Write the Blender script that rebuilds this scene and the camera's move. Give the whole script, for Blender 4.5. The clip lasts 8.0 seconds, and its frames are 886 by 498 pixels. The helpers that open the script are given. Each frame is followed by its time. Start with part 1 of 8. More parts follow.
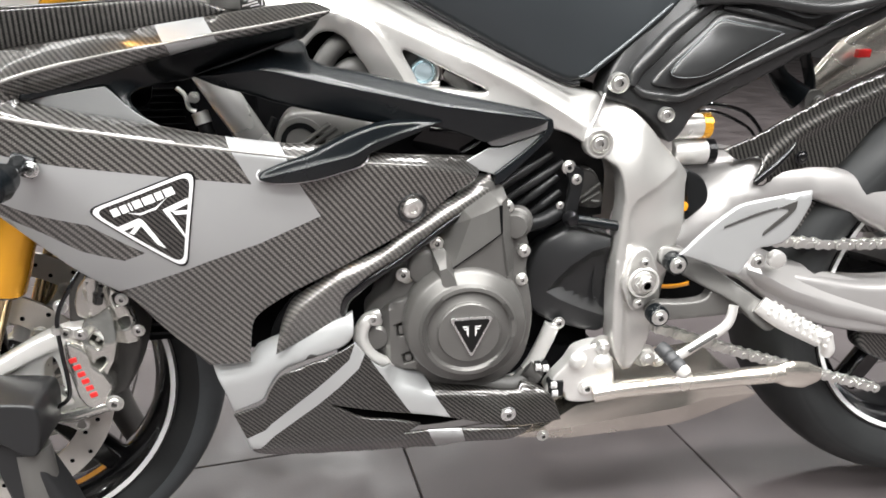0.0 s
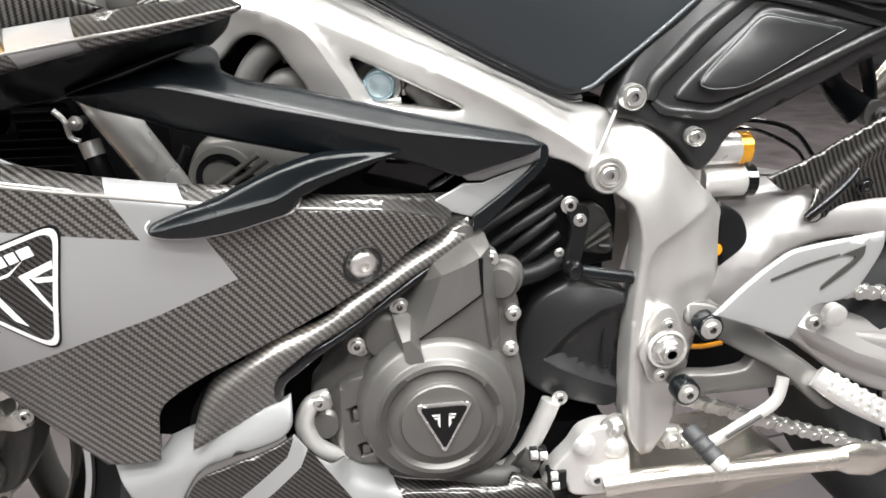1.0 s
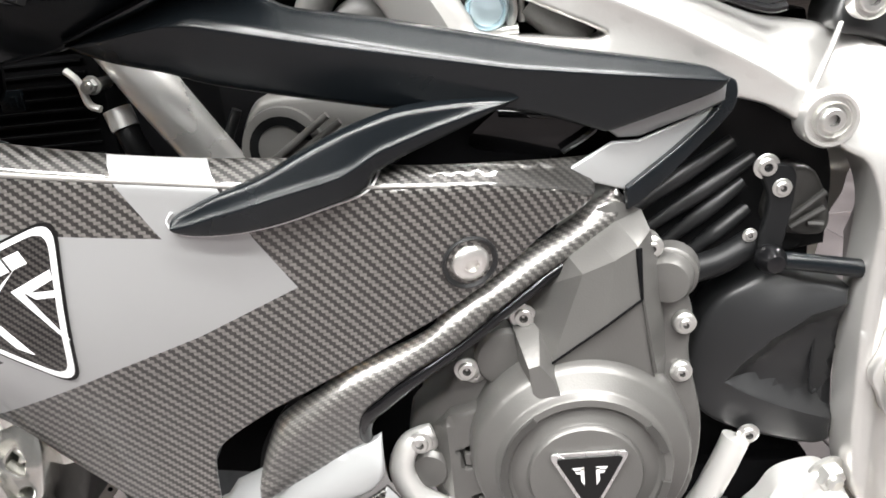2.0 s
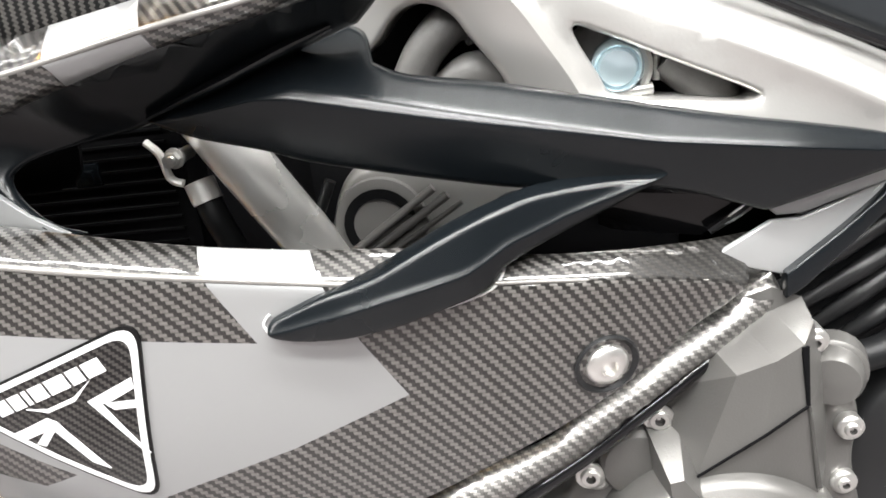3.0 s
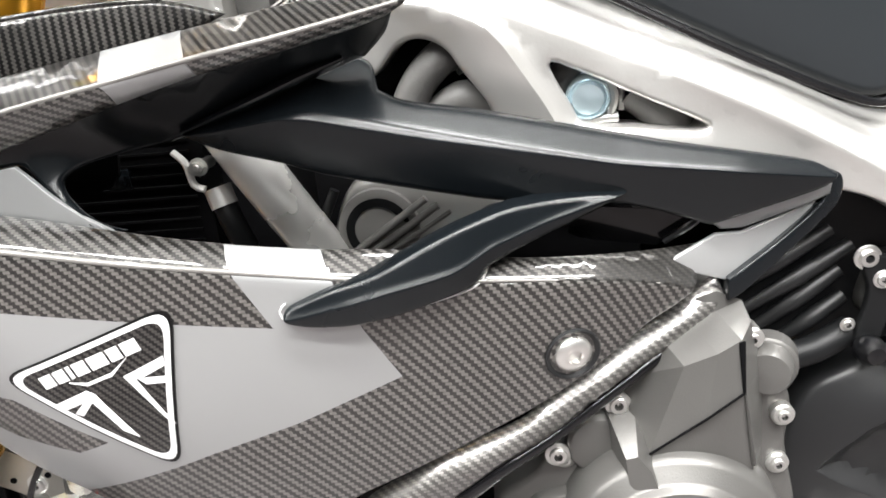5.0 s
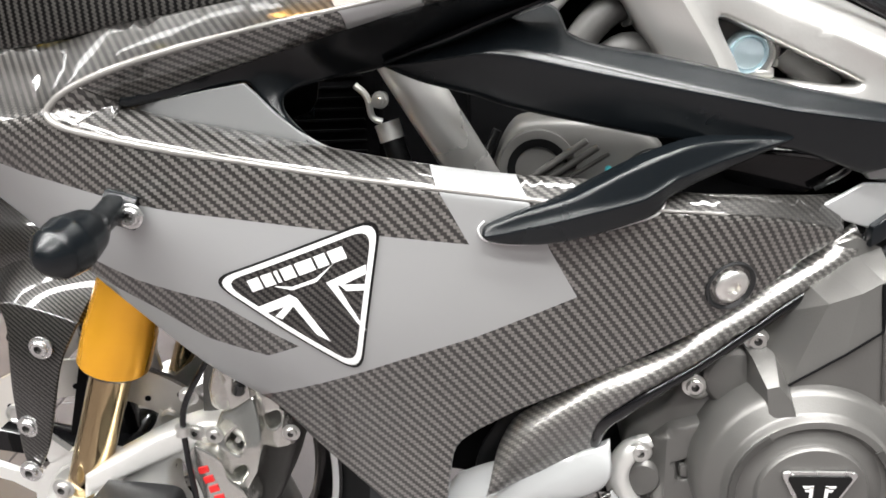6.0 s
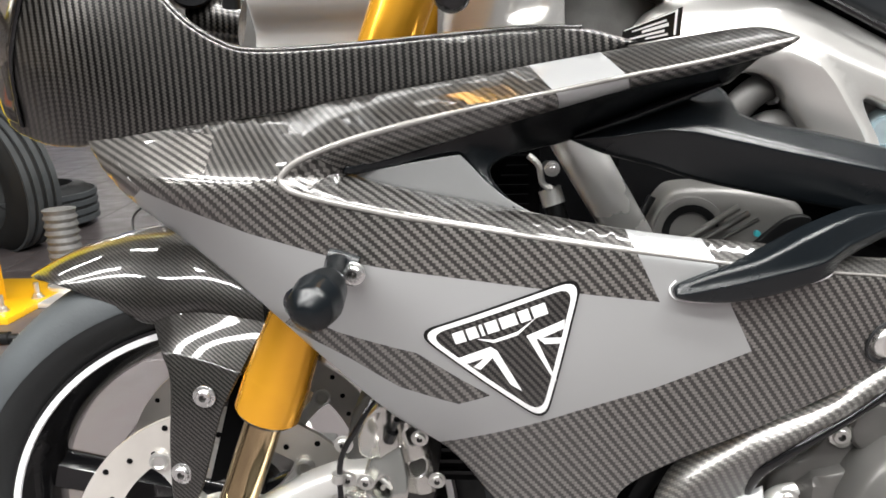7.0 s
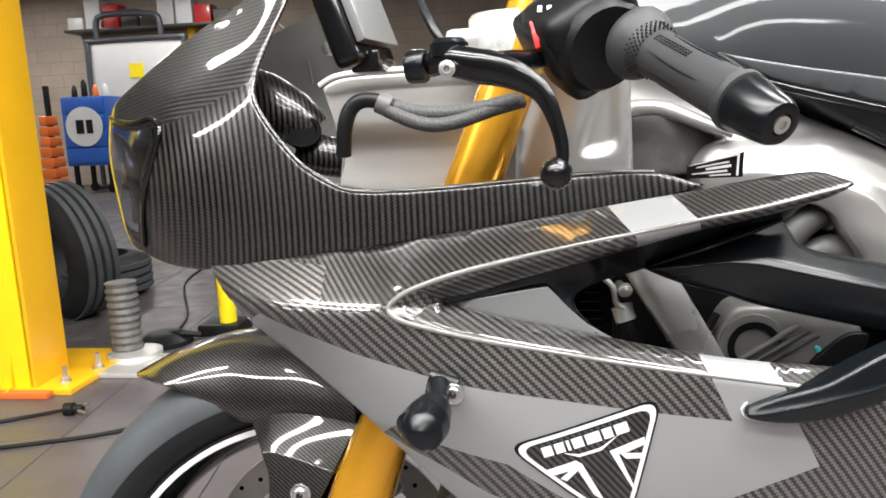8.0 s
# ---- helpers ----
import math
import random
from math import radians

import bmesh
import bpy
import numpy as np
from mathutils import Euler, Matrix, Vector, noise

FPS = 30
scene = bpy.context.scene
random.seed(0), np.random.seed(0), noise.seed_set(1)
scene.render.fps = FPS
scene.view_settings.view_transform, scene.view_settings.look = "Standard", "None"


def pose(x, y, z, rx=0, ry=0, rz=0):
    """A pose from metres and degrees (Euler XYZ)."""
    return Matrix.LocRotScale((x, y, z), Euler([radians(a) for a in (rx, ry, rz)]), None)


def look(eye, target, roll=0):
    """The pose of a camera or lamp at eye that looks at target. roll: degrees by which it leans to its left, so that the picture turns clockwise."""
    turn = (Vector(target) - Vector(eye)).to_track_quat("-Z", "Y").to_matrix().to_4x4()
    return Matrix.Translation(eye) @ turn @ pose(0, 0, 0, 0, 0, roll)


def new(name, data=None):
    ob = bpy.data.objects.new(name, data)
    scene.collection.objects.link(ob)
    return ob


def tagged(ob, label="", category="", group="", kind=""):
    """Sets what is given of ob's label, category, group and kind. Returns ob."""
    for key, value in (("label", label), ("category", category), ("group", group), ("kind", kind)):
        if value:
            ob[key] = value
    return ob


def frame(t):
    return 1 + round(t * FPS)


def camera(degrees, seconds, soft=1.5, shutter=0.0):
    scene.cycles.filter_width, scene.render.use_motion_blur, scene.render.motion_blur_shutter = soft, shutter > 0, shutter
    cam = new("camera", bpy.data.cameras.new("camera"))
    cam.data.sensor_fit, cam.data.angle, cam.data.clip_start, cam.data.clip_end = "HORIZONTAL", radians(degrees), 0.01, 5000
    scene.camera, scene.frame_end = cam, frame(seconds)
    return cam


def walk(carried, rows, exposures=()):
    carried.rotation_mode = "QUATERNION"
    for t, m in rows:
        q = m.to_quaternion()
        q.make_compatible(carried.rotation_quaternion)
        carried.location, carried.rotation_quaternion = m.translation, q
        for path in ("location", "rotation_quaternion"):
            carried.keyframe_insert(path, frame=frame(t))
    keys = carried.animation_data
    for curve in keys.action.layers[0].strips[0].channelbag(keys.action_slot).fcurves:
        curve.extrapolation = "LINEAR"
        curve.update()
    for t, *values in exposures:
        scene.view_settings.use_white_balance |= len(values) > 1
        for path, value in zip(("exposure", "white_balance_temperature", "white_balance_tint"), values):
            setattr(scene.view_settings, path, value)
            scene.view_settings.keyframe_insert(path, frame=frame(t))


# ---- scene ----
# ======== camera and its walk: seconds, eye x y z, yaw, pitch, roll ========
cam = camera(62.2, 8.0, soft=1.7, shutter=0.0)
PATH = [
    (0.0, 0.0000, 0.0000, 0.8100, -7.89, -19.30, -0.32),
    (0.5, 0.0280, 0.0568, 0.8011, -8.34, -18.91, 0.01),
    (1.0, 0.0740, 0.1941, 0.7952, -6.73, -18.81, -1.16),
    (1.2, 0.0820, 0.2455, 0.7804, -5.65, -19.21, -2.01),
    (2.3, 0.0868, 0.4000, 0.7459, 5.72, -20.65, -6.90),
    (2.5, 0.0768, 0.4143, 0.7571, 5.85, -20.69, -6.97),
    (3.0, 0.0397, 0.4416, 0.7699, 6.92, -18.64, -7.27),
    (3.5, 0.0071, 0.4293, 0.7879, 7.04, -17.06, -6.17),
    (4.0, 0.0393, 0.4086, 0.8156, 6.14, -15.40, -6.12),
    (4.2, 0.0530, 0.4027, 0.8205, 5.62, -15.64, -6.85),
    (5.3, 0.0206, 0.3654, 0.7742, 5.47, -18.66, -4.33),
    (5.5, -0.0041, 0.3497, 0.7723, 5.71, -18.81, -3.52),
    (6.0, -0.0685, 0.3272, 0.7676, 5.47, -18.80, -2.64),
    (6.5, -0.1345, 0.3099, 0.7666, 4.25, -17.41, -2.61),
    (7.0, -0.1996, 0.2770, 0.7874, 4.52, -14.57, -1.90),
    (7.5, -0.2259, 0.2447, 0.8243, 6.01, -11.75, -1.60),
    (8.0, -0.2350, 0.2249, 0.8496, 7.08, -9.85, -2.50),
]


def eye_pose(x, y, z, yaw, pitch, roll):
    a, b = radians(yaw), radians(pitch)
    ahead = Vector((-math.sin(a) * math.cos(b), math.cos(a) * math.cos(b), math.sin(b)))
    eye = Vector((x, y, z))
    return look(eye, eye + ahead, roll)


EXPOSURES = [(0.0, 0.09), (1.0, 0.03), (2.5, 0.52), (3.0, 0.42), (3.5, 0.32), (4.0, 0.45), (5.5, 0.21), (6.5, 0.06), (7.5, -0.04), (8.0, -0.11)]
walk(cam, [(t, eye_pose(*row)) for t, *row in PATH], EXPOSURES)

# ======== light: a bright workshop lit by rows of ceiling panels ========
world = bpy.data.worlds.new("workshop_air")
scene.world = world
world.use_nodes = True
world.node_tree.nodes["Background"].inputs[0].default_value = (0.9, 0.95, 1.0, 1)
world.node_tree.nodes["Background"].inputs[1].default_value = 0.015
scene.view_settings.exposure = 0.0
CEILING = 3.3
# x, y and the two sides of each panel
# the panel at (1.2, 1.0) is an added source that brightens the cockpit
PANELS = [(-1.37, -0.25, 2.7, 0.36), (1.37, -0.25, 2.7, 0.36), (-4.1, -1.15, 2.7, 0.36), (-1.37, -1.15, 2.7, 0.36), (1.37, -1.15, 2.7, 0.36), (0.0, -2.9, 2.7, 0.36), (-3.0, 1.60, 0.42, 0.24), (3.2, 3.0, 2.4, 0.36), (-0.4, 5.4, 2.4, 0.36), (1.2, 1.0, 1.8, 0.36)]
# four unseen panels, added to brighten the far wall
PANELS += [(x, y, 0.34, 1.3) for x in (-8.4, -5.6) for y in (7.6, 10.4)]
PANEL_WATTS = 138.0
for px_, py_, sx_, sy_ in PANELS:
    lamp = bpy.data.lights.new("ceiling_panel_light", "AREA")
    lamp.shape, lamp.size, lamp.size_y, lamp.energy, lamp.color = "RECTANGLE", sx_ - 0.04, sy_ - 0.04, PANEL_WATTS * sx_ * sy_, (0.985, 0.98, 0.965)
    ob = new("ceiling_panel_light", lamp)
    ob.matrix_world = pose(px_, py_, CEILING - 0.045)

# ======== materials ========
def shader(name, base=(0.5, 0.5, 0.5), rough=0.5, metal=0.0, coat=0.0, coat_rough=0.05, vary=0.0, vary_scale=6.0, grain=0.0, grain_scale=300.0, rough_vary=0.0, spec=0.5):
    """A principled surface with stains at one scale, grain at a finer one, and relief."""
    m = bpy.data.materials.new(name)
    m.use_nodes = True
    nt = m.node_tree
    b = nt.nodes["Principled BSDF"]
    b.inputs["Base Color"].default_value = (*base, 1)
    b.inputs["Roughness"].default_value = rough
    b.inputs["Metallic"].default_value = metal
    b.inputs["Coat Weight"].default_value = coat
    b.inputs["Coat Roughness"].default_value = coat_rough
    b.inputs["Specular IOR Level"].default_value = spec
    tc = nt.nodes.new("ShaderNodeTexCoord")
    if vary or rough_vary:
        n = nt.nodes.new("ShaderNodeTexNoise")
        n.inputs["Scale"].default_value, n.inputs["Detail"].default_value = vary_scale, 6
        nt.links.new(tc.outputs["Object"], n.inputs["Vector"])
        if vary:
            r = nt.nodes.new("ShaderNodeMapRange")
            r.inputs[1].default_value, r.inputs[2].default_value = 0.3, 0.7
            r.inputs[3].default_value, r.inputs[4].default_value = 1 - vary, 1 + vary
            nt.links.new(n.outputs["Fac"], r.inputs[0])
            mix = nt.nodes.new("ShaderNodeVectorMath")
            mix.operation = "SCALE"
            mix.inputs[0].default_value = base
            nt.links.new(r.outputs[0], mix.inputs["Scale"])
            nt.links.new(mix.outputs[0], b.inputs["Base Color"])
        if rough_vary:
            r2 = nt.nodes.new("ShaderNodeMapRange")
            r2.inputs[1].default_value, r2.inputs[2].default_value = 0.3, 0.7
            r2.inputs[3].default_value, r2.inputs[4].default_value = max(0.02, rough - rough_vary), min(1, rough + rough_vary)
            nt.links.new(n.outputs["Fac"], r2.inputs[0])
            nt.links.new(r2.outputs[0], b.inputs["Roughness"])
    if grain:
        g = nt.nodes.new("ShaderNodeTexNoise")
        g.inputs["Scale"].default_value, g.inputs["Detail"].default_value = grain_scale, 3
        nt.links.new(tc.outputs["Object"], g.inputs["Vector"])
        bump = nt.nodes.new("ShaderNodeBump")
        bump.inputs["Strength"].default_value, bump.inputs["Distance"].default_value = grain, 0.0006
        nt.links.new(g.outputs["Fac"], bump.inputs["Height"])
        nt.links.new(bump.outputs[0], b.inputs["Normal"])
    return m


def math_node(nt, op, a, b=None, c=None):
    n = nt.nodes.new("ShaderNodeMath")
    n.operation = op
    for i, v in enumerate((a, b, c)):
        if v is None:
            continue
        if isinstance(v, (int, float)):
            n.inputs[i].default_value = v
        else:
            nt.links.new(v, n.inputs[i])
    return n.outputs[0]


def carbon_weave(name, tow, dark, light, rough=0.32, coat=1.0, coat_rough=0.03, turn=0.0, fold=0.85):
    """Two-by-two twill under clear lacquer: tows of the given width, over two and under two."""
    m = bpy.data.materials.new(name)
    m.use_nodes = True
    nt = m.node_tree
    b = nt.nodes["Principled BSDF"]
    tc = nt.nodes.new("ShaderNodeTexCoord")
    warp_noise = nt.nodes.new("ShaderNodeTexNoise")
    warp_noise.inputs["Scale"].default_value, warp_noise.inputs["Detail"].default_value = 5, 1
    nt.links.new(tc.outputs["Object"], warp_noise.inputs["Vector"])
    sep = nt.nodes.new("ShaderNodeSeparateXYZ")
    turned = nt.nodes.new("ShaderNodeMapping")
    turned.inputs["Rotation"].default_value = (0, radians(turn), 0)
    nt.links.new(tc.outputs["Object"], turned.inputs["Vector"])
    nt.links.new(turned.outputs[0], sep.inputs[0])
    bend = math_node(nt, "MULTIPLY", math_node(nt, "SUBTRACT", warp_noise.outputs["Fac"], 0.5), 2.5)
    across = math_node(nt, "ADD", math_node(nt, "DIVIDE", sep.outputs["X"], tow), bend)
    up = math_node(nt, "DIVIDE", math_node(nt, "ADD", sep.outputs["Z"], math_node(nt, "MULTIPLY", sep.outputs["Y"], fold)), tow)
    fu, fv = math_node(nt, "FLOOR", across), math_node(nt, "FLOOR", up)
    step = math_node(nt, "FLOORED_MODULO", math_node(nt, "ADD", fu, fv), 4.0)
    over = math_node(nt, "LESS_THAN", step, 1.5)
    # roundness of each tow
    pu = math_node(nt, "SUBTRACT", math_node(nt, "FRACT", across), 0.5)
    pv = math_node(nt, "SUBTRACT", math_node(nt, "FRACT", up), 0.5)
    hu = math_node(nt, "SUBTRACT", 1.0, math_node(nt, "MULTIPLY", math_node(nt, "MULTIPLY", pu, pu), 1.3))
    hv = math_node(nt, "SUBTRACT", 1.0, math_node(nt, "MULTIPLY", math_node(nt, "MULTIPLY", pv, pv), 1.3))
    mixh = nt.nodes.new("ShaderNodeMix")
    nt.links.new(over, mixh.inputs[0]), nt.links.new(hu, mixh.inputs[2]), nt.links.new(hv, mixh.inputs[3])
    mixc = nt.nodes.new("ShaderNodeMix")
    mixc.data_type = "RGBA"
    mixc.inputs[6].default_value, mixc.inputs[7].default_value = (*dark, 1), (*light, 1)
    nt.links.new(over, mixc.inputs[0])
    fibre = nt.nodes.new("ShaderNodeTexNoise")
    fibre.inputs["Scale"].default_value, fibre.inputs["Detail"].default_value = 420, 2
    nt.links.new(tc.outputs["Object"], fibre.inputs["Vector"])
    shade = math_node(nt, "MULTIPLY", mixh.outputs[0], math_node(nt, "ADD", 0.55, math_node(nt, "MULTIPLY", fibre.outputs["Fac"], 0.9)))
    scaled = nt.nodes.new("ShaderNodeVectorMath")
    scaled.operation = "SCALE"
    nt.links.new(mixc.outputs[2], scaled.inputs[0]), nt.links.new(shade, scaled.inputs["Scale"])
    nt.links.new(scaled.outputs[0], b.inputs["Base Color"])
    bump = nt.nodes.new("ShaderNodeBump")
    bump.inputs["Strength"].default_value, bump.inputs["Distance"].default_value = 0.35, 0.0004
    nt.links.new(mixh.outputs[0], bump.inputs["Height"])
    nt.links.new(bump.outputs[0], b.inputs["Normal"])
    b.inputs["Metallic"].default_value = 0.55
    b.inputs["Roughness"].default_value = rough
    # fibres of the two tow directions scatter the light across themselves
    ca, sa = math.cos(radians(turn)), math.sin(radians(turn))
    lie = nt.nodes.new("ShaderNodeMix")
    lie.data_type = "VECTOR"
    lie.inputs[4].default_value, lie.inputs[5].default_value = (ca, 0, sa), (-sa, 0.3, ca)
    nt.links.new(over, lie.inputs[0])
    nt.links.new(lie.outputs[1], b.inputs["Tangent"])
    b.inputs["Anisotropic"].default_value = 0.75
    b.inputs["Coat Weight"].default_value, b.inputs["Coat Roughness"].default_value = coat, coat_rough
    return m


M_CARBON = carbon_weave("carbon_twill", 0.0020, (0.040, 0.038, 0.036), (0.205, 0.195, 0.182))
# both tows paled: the scoop's broad reflection put into the colour
M_CARBON_SCOOP = carbon_weave("carbon_scoop_sheen", 0.0020, (0.105, 0.101, 0.096), (0.225, 0.216, 0.204), coat=1.0, coat_rough=0.16)
# same carbon for the top face, darkened to offset the lamps' glare
M_CARBON_TOP = carbon_weave("carbon_upper_dimmed", 0.0018, (0.016, 0.0152, 0.0142), (0.112, 0.106, 0.099), turn=-34)
# paler than the carbon: the creases' bright reflection put into the bead's colour
M_CREASE_GLINT = shader("pale_crease_glint", (0.20, 0.192, 0.18), 0.22, 0.0, coat=1.0, coat_rough=0.04, vary=0.1, vary_scale=60)
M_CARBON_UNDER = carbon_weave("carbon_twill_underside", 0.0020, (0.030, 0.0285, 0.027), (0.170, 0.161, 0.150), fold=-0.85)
# same carbon for the ledge, darkened where it mirrors the lamps
M_CARBON_LEDGE = carbon_weave("carbon_ledge_dimmed", 0.0020, (0.022, 0.021, 0.0198), (0.082, 0.078, 0.073), rough=0.46)
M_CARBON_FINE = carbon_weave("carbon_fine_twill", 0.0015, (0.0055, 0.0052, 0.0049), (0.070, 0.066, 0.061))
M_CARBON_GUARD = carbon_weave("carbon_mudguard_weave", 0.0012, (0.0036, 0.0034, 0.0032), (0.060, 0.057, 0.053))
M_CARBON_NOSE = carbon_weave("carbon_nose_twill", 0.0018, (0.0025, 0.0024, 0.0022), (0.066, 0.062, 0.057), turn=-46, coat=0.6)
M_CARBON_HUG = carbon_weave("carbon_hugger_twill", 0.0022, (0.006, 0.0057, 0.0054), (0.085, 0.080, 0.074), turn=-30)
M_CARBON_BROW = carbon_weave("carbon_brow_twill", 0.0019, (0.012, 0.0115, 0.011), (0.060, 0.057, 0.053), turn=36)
M_SILVER = shader("silver_lacquer", (0.385, 0.390, 0.390), 0.38, 0.45, coat=0.6, coat_rough=0.12, vary=0.02, grain=0.05, grain_scale=900)
M_BLACK = shader("satin_black_plastic", (0.0040, 0.0054, 0.0066), 0.25, 0.0, spec=0.40, vary=0.12, vary_scale=12, grain=0.004, grain_scale=1600, rough_vary=0.03)
M_COVER = shader("charcoal_moulded_plastic", (0.0120, 0.0123, 0.0130), 0.40, 0.0, spec=0.45, vary=0.12, vary_scale=16, grain=0.08, grain_scale=900)
M_DARK = shader("dark_engine_plastic", (0.006, 0.0063, 0.0068), 0.45, 0.0, spec=0.28, vary=0.2, vary_scale=18, grain=0.2, grain_scale=700)
# near-black of radiators, and of gaps and recesses with shade in the colour
M_PIT = shader("deep_shade_black", (0.0022, 0.0022, 0.0026), 0.8, 0.0, spec=0.08, vary=0.3, vary_scale=25, grain=0.3)
M_GLOSSBLACK = shader("gloss_black_paint", (0.004, 0.004, 0.0046), 0.25, 0.0, spec=0.2, coat=0.7, coat_rough=0.03, rough_vary=0.05)
M_TANK = shader("tank_black_lacquer", (0.0200, 0.0230, 0.0255), 0.45, 0.0, spec=0.2, coat=0.38, coat_rough=0.05, vary=0.05)
M_SEAT = shader("satin_black_moulding", (0.0165, 0.0170, 0.0174), 0.34, 0.0, spec=0.62, vary=0.10, vary_scale=14, grain=0.05, grain_scale=1200)
M_FRAME = shader("silver_frame_paint", (0.585, 0.574, 0.553), 0.33, 0.72, coat=0.3, coat_rough=0.2, vary=0.03, vary_scale=9, grain=0.16, grain_scale=500, rough_vary=0.05)
M_SWING = shader("silver_swingarm_paint", (0.37, 0.358, 0.352), 0.40, 0.62, coat=0.25, coat_rough=0.25, vary=0.04, vary_scale=9, grain=0.16, grain_scale=500, rough_vary=0.05)
M_ENGINE = shader("grey_magnesium_paint", (0.128, 0.1245, 0.1185), 0.38, 0.5, vary=0.08, vary_scale=14, grain=0.22, grain_scale=800, rough_vary=0.06)
M_ENGINE_DK = shader("dark_magnesium_paint", (0.06, 0.058, 0.055), 0.45, 0.3, vary=0.12, vary_scale=16, grain=0.25, grain_scale=700)
M_ALLOY = shader("cast_alloy", (0.74, 0.73, 0.705), 0.32, 0.62, vary=0.06, vary_scale=15, grain=0.22, grain_scale=600, rough_vary=0.08)
M_POLISHED = shader("polished_steel", (0.72, 0.72, 0.71), 0.27, 0.95, vary=0.05, vary_scale=60, rough_vary=0.03)
M_ZINC = shader("zinc_plated_steel", (0.66, 0.655, 0.63), 0.33, 0.90, vary=0.06, vary_scale=60, rough_vary=0.03)
M_BUTTON = shader("bright_button_steel", (0.80, 0.785, 0.755), 0.30, 0.9, vary=0.03, vary_scale=120, rough_vary=0.04)
M_TITAN = shader("satin_stainless", (0.80, 0.755, 0.68), 0.24, 0.92, vary=0.05, vary_scale=10, grain=0.1, grain_scale=300, rough_vary=0.07)
M_CAM = shader("pale_engine_paint", (0.185, 0.180, 0.172), 0.4, 0.3, vary=0.06, vary_scale=15, grain=0.2, grain_scale=700)
M_GOLD = shader("gold_anodised_alloy", (1.0, 0.48, 0.035), 0.27, 0.68, coat=0.3, coat_rough=0.12, vary=0.04, vary_scale=20)
M_BRONZE = shader("bronze_coated_tube", (0.50, 0.38, 0.22), 0.14, 1.0, vary=0.05, vary_scale=30, rough_vary=0.04)
M_RUBBER = shader("tyre_rubber", (0.0165, 0.0175, 0.0180), 0.6, 0.0, spec=0.28, vary=0.2, vary_scale=10, grain=0.35, grain_scale=500, rough_vary=0.1)
M_RUBBER_WORN = shader("tread_rubber", (0.052, 0.058, 0.062), 0.62, 0.0, vary=0.18, vary_scale=14, grain=0.4, grain_scale=420)
M_GRIP = shader("grip_rubber", (0.032, 0.033, 0.035), 0.55, 0.0, vary=0.1, vary_scale=30, grain=0.3, grain_scale=900)
M_HOSE = shader("grey_hose_rubber", (0.105, 0.102, 0.098), 0.5, 0.0, vary=0.25, vary_scale=40, grain=0.4, grain_scale=500)
M_DISC = shader("brake_disc_steel", (0.62, 0.59, 0.55), 0.36, 0.55, vary=0.07, vary_scale=25, grain=0.1, grain_scale=900, rough_vary=0.08)
M_WHITE = shader("white_decal", (0.82, 0.82, 0.82), 0.35, 0.0, coat=0.5)
M_BLACKDECAL = shader("black_decal", (0.004, 0.004, 0.004), 0.35, 0.0, spec=0.25, coat=0.15)
M_RED = shader("red_paint", (0.62, 0.02, 0.02), 0.35, 0.0, coat=0.4)
M_BLUECAP = shader("pale_blue_plated_cap", (0.62, 0.76, 0.82), 0.22, 0.7, vary=0.05, vary_scale=40)
M_TEAL = shader("teal_paint_mark", (0.05, 0.45, 0.50), 0.5)
M_AMBER = shader("amber_plastic", (0.80, 0.33, 0.02), 0.25, 0.0, coat=0.8)
M_SMOKE = shader("smoked_lens", (0.006, 0.007, 0.010), 0.08, 0.0, coat=1.0, coat_rough=0.02)
M_LENS = shader("clear_lens", (0.82, 0.86, 0.92), 0.02, 0.0)
M_LENS.node_tree.nodes["Principled BSDF"].inputs["Transmission Weight"].default_value = 1.0
M_BOWL = shader("blue_black_lamp_bowl", (0.030, 0.036, 0.052), 0.22, 0.5, vary=0.3, vary_scale=25)
M_INNER = shader("grey_inner_panel", (0.14, 0.138, 0.133), 0.42, 0.0, vary=0.1, vary_scale=12, grain=0.15)
M_BRAID = shader("braided_sleeve", (0.06, 0.06, 0.06), 0.6, 0.0, vary=0.6, vary_scale=700, grain=0.8, grain_scale=700)
M_INNERSTRIP = shader("slate_metallic_strip", (0.105, 0.115, 0.120), 0.35, 0.3, vary=0.05)
M_BEVEL = shader("mid_grey_metallic", (0.27, 0.275, 0.275), 0.35, 0.4, vary=0.05)
M_NICKEL = shader("nickel_plated_alloy", (0.66, 0.655, 0.62), 0.2, 0.92, vary=0.06, vary_scale=30, grain=0.08, grain_scale=500, rough_vary=0.06)
M_BRACKET = shader("pale_alloy_bracket", (0.66, 0.65, 0.63), 0.38, 0.2, vary=0.05, vary_scale=8)
M_INNERFRAME = shader("slate_grey_enamel", (0.07, 0.075, 0.085), 0.4, 0.2, vary=0.08)
M_LIGHTGREY = shader("pale_grey_panel", (0.66, 0.65, 0.64), 0.4, 0.1, vary=0.03)
# the lift's one yellow in two tones: orange for shaded faces, lemon for lit
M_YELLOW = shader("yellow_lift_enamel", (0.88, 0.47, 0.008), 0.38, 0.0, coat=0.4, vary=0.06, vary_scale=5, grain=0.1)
M_YELLOW_LIT = shader("lit_yellow_enamel", (0.92, 0.72, 0.005), 0.38, 0.0, coat=0.4, vary=0.05, vary_scale=5)
M_ORANGE = shader("orange_hose_plastic", (0.75, 0.16, 0.03), 0.45, vary=0.1)
M_BLUE = shader("blue_cabinet_enamel", (0.02, 0.10, 0.42), 0.4, coat=0.3, vary=0.08)
M_WALL = shader("pale_block_wall", (0.50, 0.41, 0.33), 0.8, vary=0.12, vary_scale=2.2, grain=0.5, grain_scale=60)
